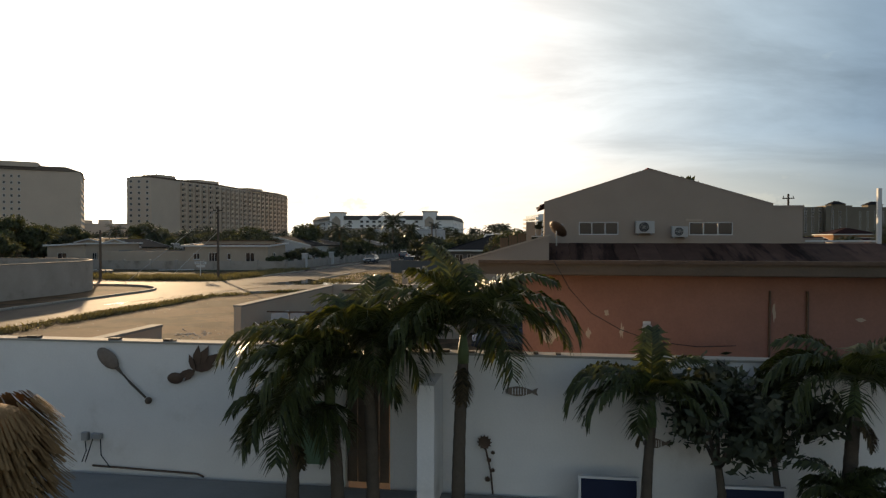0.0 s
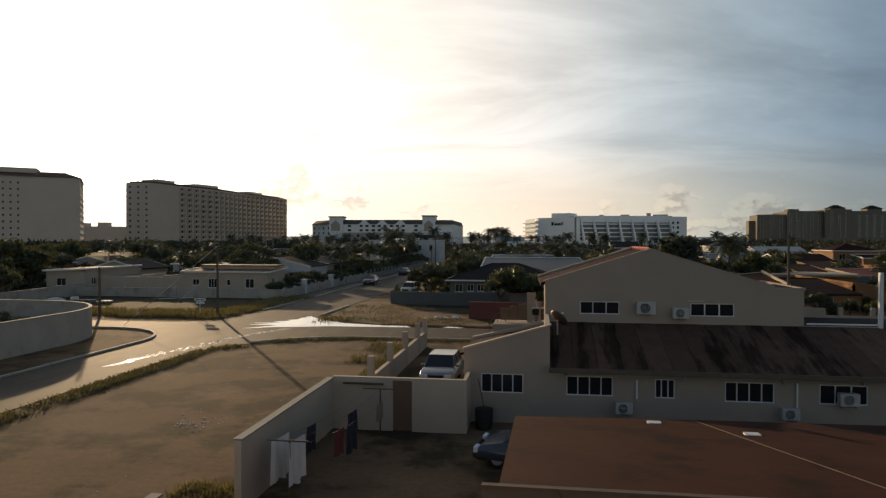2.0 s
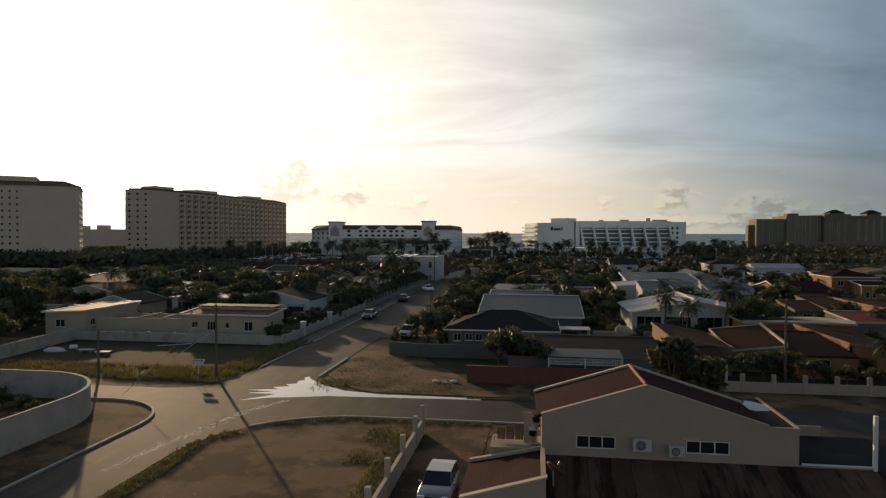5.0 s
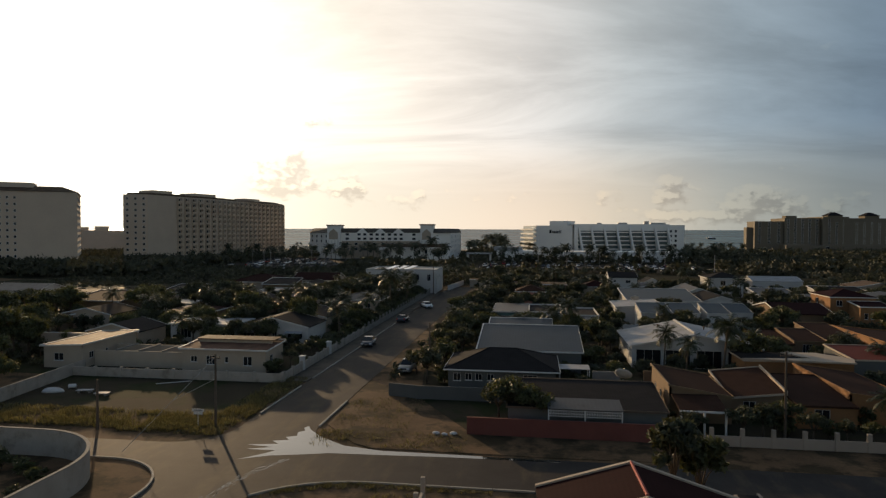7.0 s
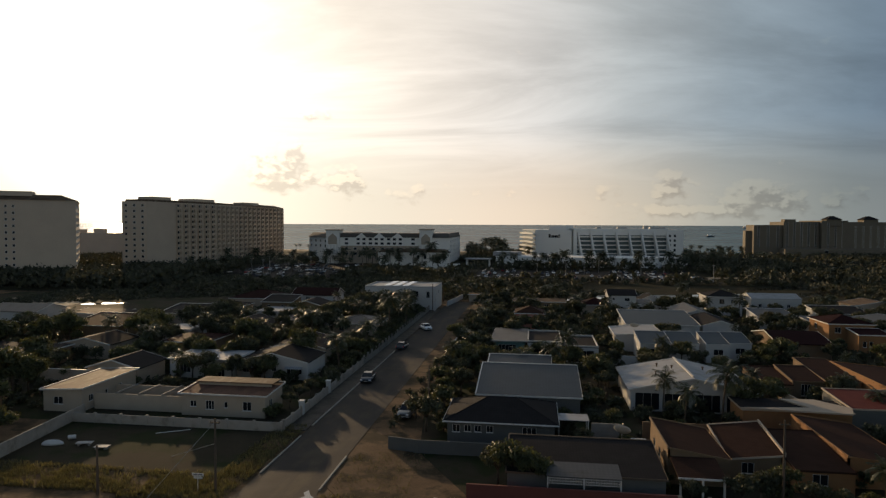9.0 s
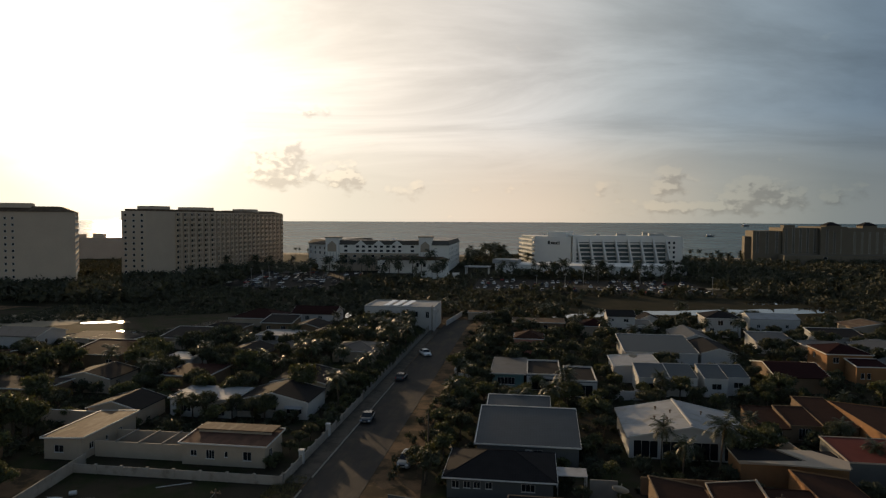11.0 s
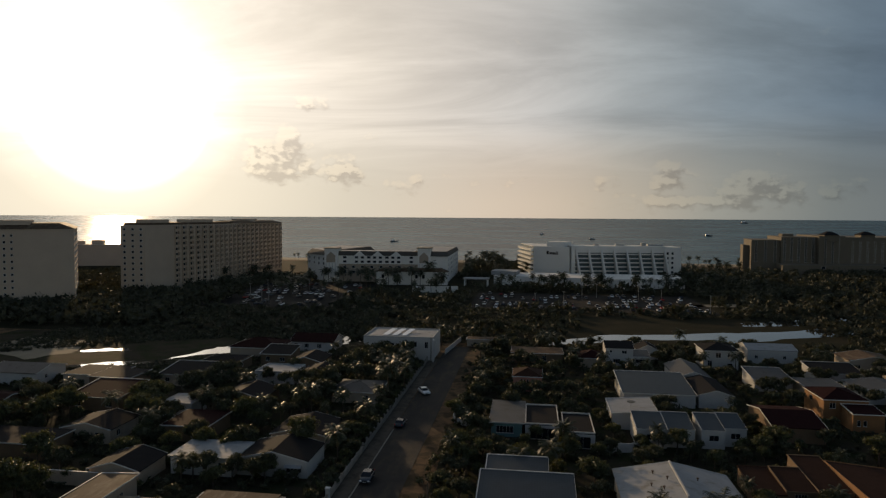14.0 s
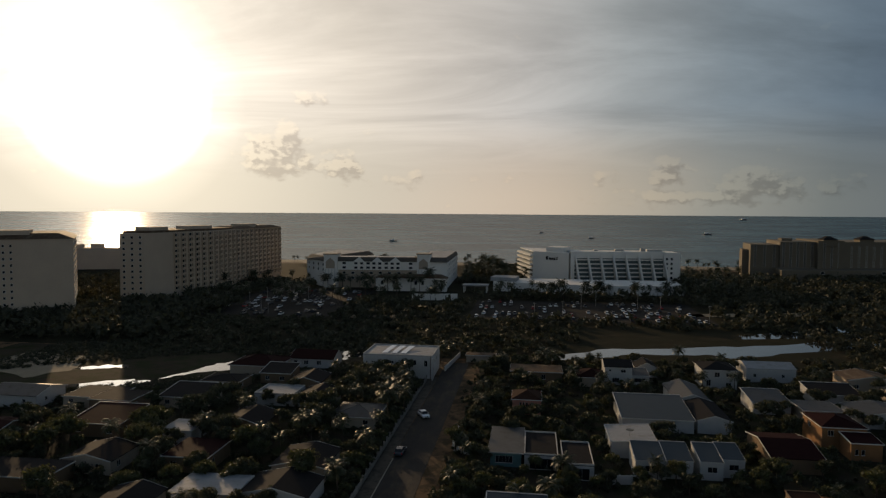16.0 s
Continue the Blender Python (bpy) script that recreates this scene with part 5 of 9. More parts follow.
near_palm(3.25, 7.5, 9, 0.22, 0.7, 10, dead=0, label="small low palm by the garden wall", trunk_r=0.05)
bt = make_tree("small garden tree with bare forked branches and dark leaves", 31, 1.85, 0.85, 1300, 0.055, "leaf_dark", 0.05, bare=0.38)
bt.matrix_basis = pose(2.1, 8.0, 0.45)
bt = make_tree("dark leafy garden shrub by the wall", 32, 1.9, 0.75, 1300, 0.055, "leaf_dark", 0.04, bare=0.4)
bt.matrix_basis = pose(2.75, 8.1, 0.45)


# ---- the salmon house behind the garden wall ----
ph = thing("salmon_house", "salmon painted house with peeling paint and a low tiled roof", "house", (0, 0, 0))
PW = [(0.35, 1.0, 0.9, 1.75), (1.15, 2.2, 0.8, 1.78), (2.75, 3.5, 0.9, 1.75), (4.35, 5.1, 0.9, 1.75), (6.5, 7.4, 0.9, 1.75)]
bm = bmesh.new()
open_wall(bm, 16.2, 3.2, 0.2, [(x0 + 0.25, x1 + 0.25, z0, z1) for x0, x1, z0, z1 in PW])
bmesh.ops.translate(bm, vec=(-0.25, 11.3, 0), verts=bm.verts[:])
part("wall", bm, "pink", ph)
part("wall", boxes((-0.25, -0.05, 11.5, 19.0, 0, 2.2)), "pink", ph)
part("wall", boxes((15.75, 15.95, 11.5, 19.0, 0, 2.05)), "pink", ph)
part("wall", boxes((-0.25, 15.95, 19.0, 19.2, 0, 2.05)), "pink", ph)
for x0, x1, z0, z1 in PW:
    window(ph, pose(x0, 11.36, z0), x1 - x0, z1 - z0, 2, "door" if x0 != 1.15 else "frame", sill=False)
bm = bmesh.new()
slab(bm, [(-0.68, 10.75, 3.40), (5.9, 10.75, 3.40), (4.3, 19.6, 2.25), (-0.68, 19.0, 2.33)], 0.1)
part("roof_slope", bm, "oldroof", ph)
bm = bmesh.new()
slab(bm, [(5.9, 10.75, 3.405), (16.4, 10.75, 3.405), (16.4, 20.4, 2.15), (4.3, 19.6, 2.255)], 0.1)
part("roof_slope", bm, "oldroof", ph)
bm = bmesh.new()
tube(bm, [(5.9, 10.75, 3.41), (5.5, 13.0, 3.12), (4.3, 19.6, 2.26)], 0.012, 5)
part("roof_seam", bm, "wood", ph)
part("fascia", boxes((-0.95, 16.4, 10.66, 10.75, 3.22, 3.44)), "wood", ph)
part("gutter", boxes((-0.95, 16.4, 10.60, 10.66, 3.39, 3.45)), "rust", ph)
part("soffit", boxes((-0.68, 16.4, 10.75, 11.3, 3.2, 3.24)), "wood", ph)
for x, y in ((3.1, 18.6), (5.2, 17.2)):
    z = 3.42 - (y - 10.75) * 0.13
    part("roof_vent", boxes((x - 0.18, x + 0.18, y - 0.12, y + 0.12, z - 0.05, z + 0.025)), "trim", ph, "small white vent cover")
bm = bmesh.new()
tube(bm, [(3.72, 11.28, 1.6), (3.73, 11.28, 2.95)], 0.02, 6)
part("conduit", bm, "rust", ph)
bm = bmesh.new()
tube(bm, [(4.3, 11.28, 1.6), (4.3, 11.28, 2.95)], 0.025, 6)
part("conduit", bm, "rust", ph)
lm = thing("wall_lamp", "white round bulkhead lamp on the salmon wall", "lamp", (1.8, 11.24, 2.3))
bm = bmesh.new()
bmesh.ops.create_uvsphere(bm, u_segments=12, v_segments=8, radius=0.09)
part("shade", bm, "cloth_white", lm, smooth=True)
part("wall_plate", boxes((-0.06, 0.06, 0.03, 0.06, -0.09, 0.12)), "trim", lm)
part("shutter", boxes((1.68, 2.18, 11.30, 11.34, 0.85, 1.74)), "trim", ph, "white blind panel in a window")
for x, y, z, w, h in ((1.15, 11.29, 2.55, 0.05, 0.07), (0.85, 11.29, 2.2, 0.05, 0.12), (1.4, 11.29, 2.25, 0.04, 0.15), (3.8, 11.29, 2.6, 0.03, 0.2), (5.1, 11.29, 2.5, 0.08, 0.05), (0.2, 11.29, 2.15, 0.16, 0.2)):
    patch = bmesh.new()
    prism(patch, [(w * 1.1 * (0.7 + 0.3 * math.sin(k * 2.3 + x * 9)) * math.cos(k * 0.571), h * (0.7 + 0.3 * math.cos(k * 3.1 + z * 7)) * math.sin(k * 0.571)) for k in range(11)], 0.0, 0.008)
    bmesh.ops.transform(patch, matrix=pose(x, y + 0.008, z, 90, 0, 0), verts=patch.verts[:])
    part("plaster_patch", patch, "cream", ph, "bare patch of pale plaster")
cb = thing("cable", "black cable sagging from the roof down the wall", "cable")
bm = bmesh.new()
tube(bm, [(0.25, 10.58, 3.45), (0.5, 10.6, 3.0), (0.85, 10.8, 2.6), (1.35, 11.1, 2.3), (1.9, 11.2, 2.1), (2.6, 11.25, 2.02), (3.2, 11.25, 2.05)], 0.007, 5)
part("strand", bm, "black", cb)
sc2 = thing("cable", "thin dark wire from the lean-to eave to a window", "cable")
bm = bmesh.new()
tube(bm, [(0.55, 26.5, 2.25), (0.8, 26.52, 2.12), (1.15, 26.56, 2.02)], 0.012, 5)
part("strand", bm, "black", sc2)

# ---- the gabled house with the brown lean-to ----
gh = thing("gabled_house", "beige two-storey gabled house with a brown lean-to roof", "house", (0, 0, 0))
FW = [(-2.3, -0.6, 1.2, 1.98, 4), (1.1, 2.9, 1.2, 1.98, 4), (4.5, 5.25, 1.2, 1.95, 3), (7.1, 8.9, 1.15, 1.93, 4), (10.5, 12.2, 1.18, 1.93, 3)]
bm = bmesh.new()
open_wall(bm, 23.0, 2.4, 0.2, [(w[0] + 3, w[1] + 3, w[2], w[3]) for w in FW])
bmesh.ops.translate(bm, vec=(-3.0, 26.6, 0), verts=bm.verts[:])
part("wall", bm, "beige", gh)
bm = bmesh.new()
v = [bm.verts.new(p) for p in ((-3.0, 26.6, 2.4), (0.45, 26.6, 2.4), (0.45, 26.6, 3.95), (-3.0, 26.6, 2.92), (-3.0, 26.8, 2.4), (0.45, 26.8, 2.4), (0.45, 26.8, 3.95), (-3.0, 26.8, 2.92))]
for f in ((0, 1, 2, 3), (7, 6, 5, 4), (3, 2, 6, 7), (1, 5, 6, 2), (4, 0, 3, 7)):
    bm.faces.new([v[i] for i in f])
part("parapet", bm, "beige", gh)
bm = bmesh.new()
slab(bm, [(-3.05, 26.55, 2.99), (0.5, 26.55, 4.02), (0.5, 26.85, 4.02), (-3.05, 26.85, 2.99)], 0.07)
part("coping", bm, "cream", gh)
part("wall", boxes((-3.0, -2.8, 26.8, 32.5, 0, 2.32)), "beige", gh)
part("wall", boxes((-2.8, 0.25, 32.3, 32.5, 0, 2.32)), "beige", gh)
part("terrace_block", boxes((-2.2, 0.29, 32.52, 34.6, 0, 3.2)), "beige", gh)
bm = bmesh.new()
slab(bm, [(-3.2, 26.85, 2.72), (0.3, 26.85, 3.72), (0.3, 32.3, 3.24), (-3.2, 32.3, 2.45)], 0.1)
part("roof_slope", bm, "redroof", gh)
part("coping", boxes((0.25, 0.45, 26.85, 30.4, 3.6, 3.98)), "cream", gh)
bm = bmesh.new()
slab(bm, [(-3.2, 32.25, 2.60), (0.3, 32.25, 3.39), (0.3, 32.5, 3.39), (-3.2, 32.5, 2.60)], 0.3)
part("rear_coping", bm, "cream", gh)
for w in FW:
    win = window(gh, pose(w[0], 26.64, w[2]), w[1] - w[0], w[3] - w[2], w[4], sill=False)
    part("curtain", boxes((0.06, (w[1] - w[0]) * 0.22, 0.09, 0.11, 0.05, w[3] - w[2] - 0.05)), "curtain", win)
# upper gable wall with its openings
UW = [(1.85, 3.6, 4.02, 4.6, 3), (6.65, 8.5, 4.0, 4.58, 3)]
bm = bmesh.new()
open_wall(bm, 9.85, 1.93, 0.2, [(w[0] - 0.3, w[1] - 0.3, w[2] - 3.4, w[3] - 3.4) for w in UW])
bmesh.ops.translate(bm, vec=(0.3, 30.4, 3.4), verts=bm.verts[:])
part("wall", bm, "beige", gh)
bm = bmesh.new()
v = [bm.verts.new(p) for p in ((0.3, 30.4, 5.33), (10.15, 30.4, 5.33), (10.15, 30.4, 5.36), (4.93, 30.4, 6.97), (0.3, 30.4, 5.5), (0.3, 30.6, 5.33), (10.15, 30.6, 5.33), (10.15, 30.6, 5.36), (4.93, 30.6, 6.97), (0.3, 30.6, 5.5))]
for f in ((0, 1, 2, 3, 4), (9, 8, 7, 6, 5), (1, 6, 7, 2), (2, 7, 8, 3), (3, 8, 9, 4), (4, 9, 5, 0)):
    bm.faces.new([v[i] for i in f])
part("gable", bm, "beige", gh)
for w in UW:
    window(gh, pose(w[0], 30.44, w[2]), w[1] - w[0], w[3] - w[2], w[4], sill=False)
part("lintel", boxes((6.5, 7.2, 30.36, 30.4, 4.62, 4.72)), "cream", gh)
part("wall", boxes((0.3, 0.5, 30.6, 34.8, 2.6, 5.15)), "beige", gh)
part("wall", boxes((9.8, 10.0, 30.6, 34.8, 2.6, 5.15)), "beige", gh)
part("wall", boxes((0.3, 10.0, 34.8, 35.0, 0, 5.15)), "beige", gh)
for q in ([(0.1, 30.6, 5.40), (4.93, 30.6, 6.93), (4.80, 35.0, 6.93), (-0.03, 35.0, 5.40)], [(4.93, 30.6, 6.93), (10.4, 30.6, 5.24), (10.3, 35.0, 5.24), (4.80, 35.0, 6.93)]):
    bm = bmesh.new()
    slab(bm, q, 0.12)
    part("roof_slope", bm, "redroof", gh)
for q in ([(0.28, 30.38, 5.53), (4.93, 30.38, 7.0), (4.93, 30.62, 7.0), (0.28, 30.62, 5.53)], [(4.93, 30.38, 7.0), (10.17, 30.38, 5.39), (10.17, 30.62, 5.39), (4.93, 30.62, 7.0)]):
    bm = bmesh.new()
    slab(bm, q, 0.04)
    part("coping", bm, "beige", gh)
for q in ([(-0.08, 34.9, 5.50), (4.80, 34.9, 7.03), (4.80, 35.15, 7.03), (-0.08, 35.15, 5.50)], [(4.80, 34.9, 7.03), (10.32, 34.9, 5.33), (10.32, 35.15, 5.33), (4.80, 35.15, 7.03)]):
    bm = bmesh.new()
    slab(bm, q, 0.1)
    part("verge", bm, "cream", gh)
for i in range(13):
    y = 30.7 + i * 0.33
    bm = bmesh.new()
    tube(bm, [(4.93 - (y - 30.6) * 0.029, y, 6.95), (4.92 - (y - 30.6) * 0.029, y + 0.36, 6.98)], [0.1, 0.075], 6)
    part("ridge_tile", bm, "ridge", gh)
part("wall", boxes((10.15, 11.4, 30.5, 36.0, 2.6, 5.2)), "beige", gh)
part("roof_deck", boxes((10.3, 11.3, 30.62, 35.9, 5.2, 5.25)), "darkroof", gh)
part("coping", boxes((10.16, 11.45, 30.46, 30.6, 5.2, 5.3), (11.3, 11.45, 30.6, 36.05, 5.2, 5.3)), "beige", gh)
part("parapet", boxes((11.4, 14.5, 30.4, 30.6, 3.4, 3.66)), "beige", gh)
part("parapet", boxes((11.4, 14.5, 36.0, 36.2, 3.4, 3.9)), "beige", gh)
part("terrace_floor", boxes((11.4, 20.0, 30.6, 36.0, 3.3, 3.42)), "darkroof", gh)
part("post", boxes((14.35, 14.5, 30.35, 30.5, 3.4, 6.0)), "trim", gh)
part("rail", boxes((11.5, 14.35, 30.42, 30.5, 3.72, 3.78)), "trim", gh)
rp = thing("roof_puddle", "bright rain puddle on the flat wing roof", "puddle", (10.8, 34.3, 5.256))
bm = bmesh.new()
bm.faces.new([bm.verts.new((0.62 * (1 + 0.25 * math.sin(3 * k)) * math.cos(k * 0.3927), 1.0 * (1 + 0.2 * math.cos(5 * k)) * math.sin(k * 0.3927), 0)) for k in range(16)])
part("water_film", bm, "water", rp)
# lean-to roof of separate sheets
lt = new("lean_to_roof")
lt.parent = gh
x = 0.45
k = 0
rng = np.random.default_rng(12)
while x < 19.8:
    w = 0.94
    bm = bmesh.new()
    dz = rng.uniform(0, 0.012)
    slab(bm, [(x, 26.15, 2.34 + dz), (x + w - 0.015, 26.15, 2.34 + dz), (x + w - 0.015, 30.4, 3.64 + dz), (x, 30.4, 3.64 + dz)], 0.05)
    part("roof_sheet", bm, "brownroof", lt)
    x += 0.94
    k += 1
part("gutter_board", boxes((0.4, 20.0, 26.10, 26.15, 2.16, 2.36)), "wood", gh)
for x in (3.0, 5.6, 9.2, 12.0, 15.0):
    part("bracket", boxes((x - 0.03, x + 0.03, 26.15, 26.6, 2.2, 2.26), (x - 0.03, x + 0.03, 26.5, 26.6, 1.95, 2.2)), "cream", gh)
part("downpipe", boxes((3.78, 3.84, 26.52, 26.58, 1.15, 1.9)), "trim", gh)
part("downpipe", boxes((9.66, 9.72, 26.52, 26.58, 0.6, 1.95)), "trim", gh)


def ac_unit(x, y, z, s=1.0):
    ac = thing("ac_unit", "white outdoor air conditioner with a round fan grille", "air conditioner", (x, y, z), group="air conditioners")
    part("casing", boxes((-0.4 * s, 0.4 * s, -0.3, 0.0, 0, 0.55 * s), bevel=0.015), "acwhite", ac)
    bm = bmesh.new()
    bmesh.ops.create_circle(bm, cap_ends=True, segments=20, radius=0.22 * s, matrix=Matrix.Translation((-0.06 * s, -0.305, 0.28 * s)) @ Matrix.Rotation(radians(90), 4, "X"))
    part("fan_opening", bm, "black", ac)
    bm = bmesh.new()
    for rr in (0.08, 0.15, 0.22):
        pts = [(-0.06 * s + rr * s * math.cos(6.283 * i / 16), -0.315, 0.28 * s + rr * s * math.sin(6.283 * i / 16)) for i in range(17)]
        tube(bm, pts, 0.008, 4, cap=False)
    for i in range(4):
        c, q = math.cos(i * 0.785), math.sin(i * 0.785)
        tube(bm, [(-0.06 * s - 0.22 * s * c, -0.315, 0.28 * s - 0.22 * s * q), (-0.06 * s + 0.22 * s * c, -0.315, 0.28 * s + 0.22 * s * q)], 0.006, 4)
    part("grille", bm, "acwhite", ac)
    part("bracket", boxes((-0.3 * s, -0.26 * s, -0.3, 0.02, -0.06, 0), (0.26 * s, 0.3 * s, -0.3, 0.02, -0.06, 0)), "steel", ac)
    return ac


ac_unit(4.72, 30.36, 4.08)
ac_unit(6.2, 30.36, 3.92, 0.85)
ac_unit(3.3, 26.58, 0.6, 0.8)
ac_unit(9.4, 26.58, 0.6, 0.8)
ac_unit(11.45, 26.58, 1.2, 0.85)


def dish(x, y, z, r, az, el, label, mat="steel", pole=0.5):
    d = thing("satellite_dish", label, "satellite dish", (x, y, z - pole))
    bm = bmesh.new()
    tube(bm, [(0, 0, 0), (0, 0, pole)], 0.03, 6)
    part("mast", bm, "steel", d)
    bm = bmesh.new()
    rot = Matrix.Translation((0, 0, pole)) @ Matrix.Rotation(radians(az), 4, "Z") @ Matrix.Rotation(radians(90 - el), 4, "X")
    rings = []
    for i in range(6):
        rr = r * i / 5
        rings.append([bm.verts.new(rot @ Vector((rr * math.cos(6.283 * k / 20), rr * math.sin(6.283 * k / 20), 0.28 * rr * rr / r))) for k in range(20)])
    for p, q in zip(rings, rings[1:]):
        for k in range(20):
            bm.faces.new((p[k], p[(k + 1) % 20], q[(k + 1) % 20], q[k]))
    bmesh.ops.remove_doubles(bm, verts=bm.verts[:], dist=1e-5)
    bmesh.ops.solidify(bm, geom=bm.faces[:], thickness=0.015)
    part("reflector", bm, mat, d, smooth=True)
    bm = bmesh.new()
    tube(bm, [rot @ Vector((0, -r, 0.28 * r)), rot @ Vector((0, 0, r * 0.9))], 0.015, 5)
    tube(bm, [rot @ Vector((0, 0, r * 0.8)), rot @ Vector((0, 0, r * 1.0))], 0.05, 6)
    part("feed_arm", bm, "steel", d)
    return d


dish(0.75, 26.9, 4.15, 0.42, 130, 40, "dark grey satellite dish on the lean-to roof", "rust", 0.6)
dish(9.5, 74.1, 3.0, 0.95, 160, 45, "large pale satellite dish on a mast in the yard", "acwhite", 2.98)
dish(20.5, 140.5, 4.75, 0.9, 170, 55, "large pale satellite dish on a white roof", "acwhite", 1.1)

# terrace corner beside the gable: white board, planks, pots and a rail
tc = thing("white_board", "white painted board standing on the terrace", "board", (-0.35, 33.6, 3.2))
part("panel", boxes((-0.22, 0.22, -0.04, 0.04, 0.0, 1.5), bevel=0.01), "cream", tc)
for dx in (-1.7, -1.25, -0.8):
    pk = thing("terrace_panel", "tan wooden screen panel on the terrace edge", "screen", (dx, 33.55, 3.3), group="terrace screens")
    for j in range(3):
        part("plank", boxes((-0.2 + j * 0.14, -0.07 + j * 0.14, -0.03, 0.03, 0.0, 0.6 + 0.25 * (dx + 1.7))), "tan", pk)
rl = thing("handrail", "thin dark metal stair handrail", "handrail", (-2.6, 33.6, 2.7))
bm = bmesh.new()
tube(bm, [(0, 0, 0.3), (0.5, 0, 0.85), (1.1, 0, 1.15)], 0.025, 6)
for i in range(3):
    tube(bm, [(0.15 + 0.4 * i, 0, 0.0), (0.15 + 0.4 * i, 0, 0.45 + 0.3 * i)], 0.018, 5)
part("bar", bm, "rust", rl)
for dx, z in ((-0.15, 3.3), (0.05, 4.0)):
    pt = thing("potted_plant", "pale pot with a dark leafy plant on the terrace", "plant", (dx, 33.2, z), group="terrace pots")
    bm = bmesh.new()
    tube(bm, [(0, 0, 0), (0, 0, 0.32)], [0.1, 0.15], 10)
    part("pot", bm, "cream", pt)
    raw_quads("leaves", leaf_cloud(np.random.default_rng(int(z * 10)), [(0, 0, 0.45, 0.2), (0.05, 0, 0.6, 0.14)], 160, 0.06), "leaf_dark", pt)
shf = thing("plant_shelf", "pale shelf post carrying the terrace pots", "shelf", (0.0, 33.25, 3.2))
part("upright", boxes((-0.12, 0.12, 0.1, 0.16, 0, 1.2)), "trim", shf)
part("shelf_board", boxes((-0.3, 0.25, -0.2, 0.16, 0.74, 0.8), (-0.3, 0.25, -0.2, 0.16, 0.05, 0.1)), "trim", shf)

# ---- laundry yard ----
wall_run("yard_wall", [(-8.05, 16.8), (-8.05, 24.9)], 1.95, 0.2, "cream", "beige plastered yard wall with broken coping", "wall", coping="concrete")
yb = thing("yard_wall", "beige plastered yard wall with a doorway", "wall", kind="structure")
bm = bmesh.new()
open_wall(bm, 5.1, 2.05, 0.2, [(2.35, 3.2, 0.0, 1.95)])
bmesh.ops.translate(bm, vec=(-7.95, 24.8, 0), verts=bm.verts[:])
part("wall_panel", bm, "cream", yb)
part("wall_panel", boxes((-2.85, -2.7, 24.8, 26.6, 0, 2.05)), "cream", yb)
part("door_frame", boxes((-5.6, -5.55, 24.78, 24.95, 0, 1.95), (-4.8, -4.75, 24.78, 24.95, 0, 1.95)), "cream", yb)
part("door_leaf", boxes((-5.55, -4.8, 24.9, 24.94, 0.03, 1.93)), "door", yb)
wall_run("yard_wall", [(-8.1, 9.2), (-8.1, 13.1)], 1.9, 0.2, "cream", "beige plastered stub of a yard wall", "wall", coping="concrete")
ground_plate("yard_floor", [(-7.9, 9.0), (-0.3, 9.0), (-0.3, 26.5), (-3.1, 26.5), (-3.1, 24.7), (-7.9, 24.7)], 0.012, "dirt", "dark packed earth of the laundry yard", "floor")
part_lintel = thing("steel_beam", "rusty steel beam fixed along the yard wall", "beam", (-7.3, 24.7, 1.85))
part("beam", boxes((-0.2, 1.4, -0.06, 0.06, -0.06, 0.0)), "rust", part_lintel)
for x, y in ((-6.9, 17.6), (-5.9, 24.2)):
    lp = thing("line_post", "thin metal T-shaped washing line post", "post", (x, y, 0), group="washing line posts")
    bm = bmesh.new()
    tube(bm, [(0, 0, 0), (0, 0, 1.75)], 0.03, 6)
    part("mast", bm, "rust", lp)
    bm = bmesh.new()
    tube(bm, [(-0.65, 0, 1.75), (0.65, 0, 1.75)], 0.025, 6)
    part("crossbar", bm, "rust", lp)
for k, dx in enumerate((-0.55, 0.0, 0.55)):
    ln = thing("washing_line", "sagging washing line wire", "wire", group="washing lines")
    bm = bmesh.new()
    tube(bm, [(-6.9 + dx + t * 1.0, 17.6 + t * 6.6, 1.74 - 0.25 * math.sin(math.pi * t)) for t in np.linspace(0, 1, 9)], 0.004, 4)
    part("strand", bm, "rust", ln)


def cloth(x, y, z, w, h, mat, rz, seed, label):
    c = thing("laundry", label, "laundry", (x, y, z), rz, group="laundry on the lines")
    r = np.random.default_rng(seed)
    nx, nz = 8, 6
    ph = r.uniform(0, 6)
    vs = [(w * i / nx - w / 2, 0.05 * math.sin(i * 1.7 + ph) * (0.3 + j / nz), -h * j / nz * (1 + 0.05 * math.sin(i + ph))) for j in range(nz + 1) for i in range(nx + 1)]
    fs = [(j * (nx + 1) + i, j * (nx + 1) + i + 1, (j + 1) * (nx + 1) + i + 1, (j + 1) * (nx + 1) + i) for j in range(nz) for i in range(nx)]
    ob = raw("cloth", vs, fs, mat, c)
    sol = ob.modifiers.new("thickness", "SOLIDIFY")
    sol.thickness = 0.01
    return c


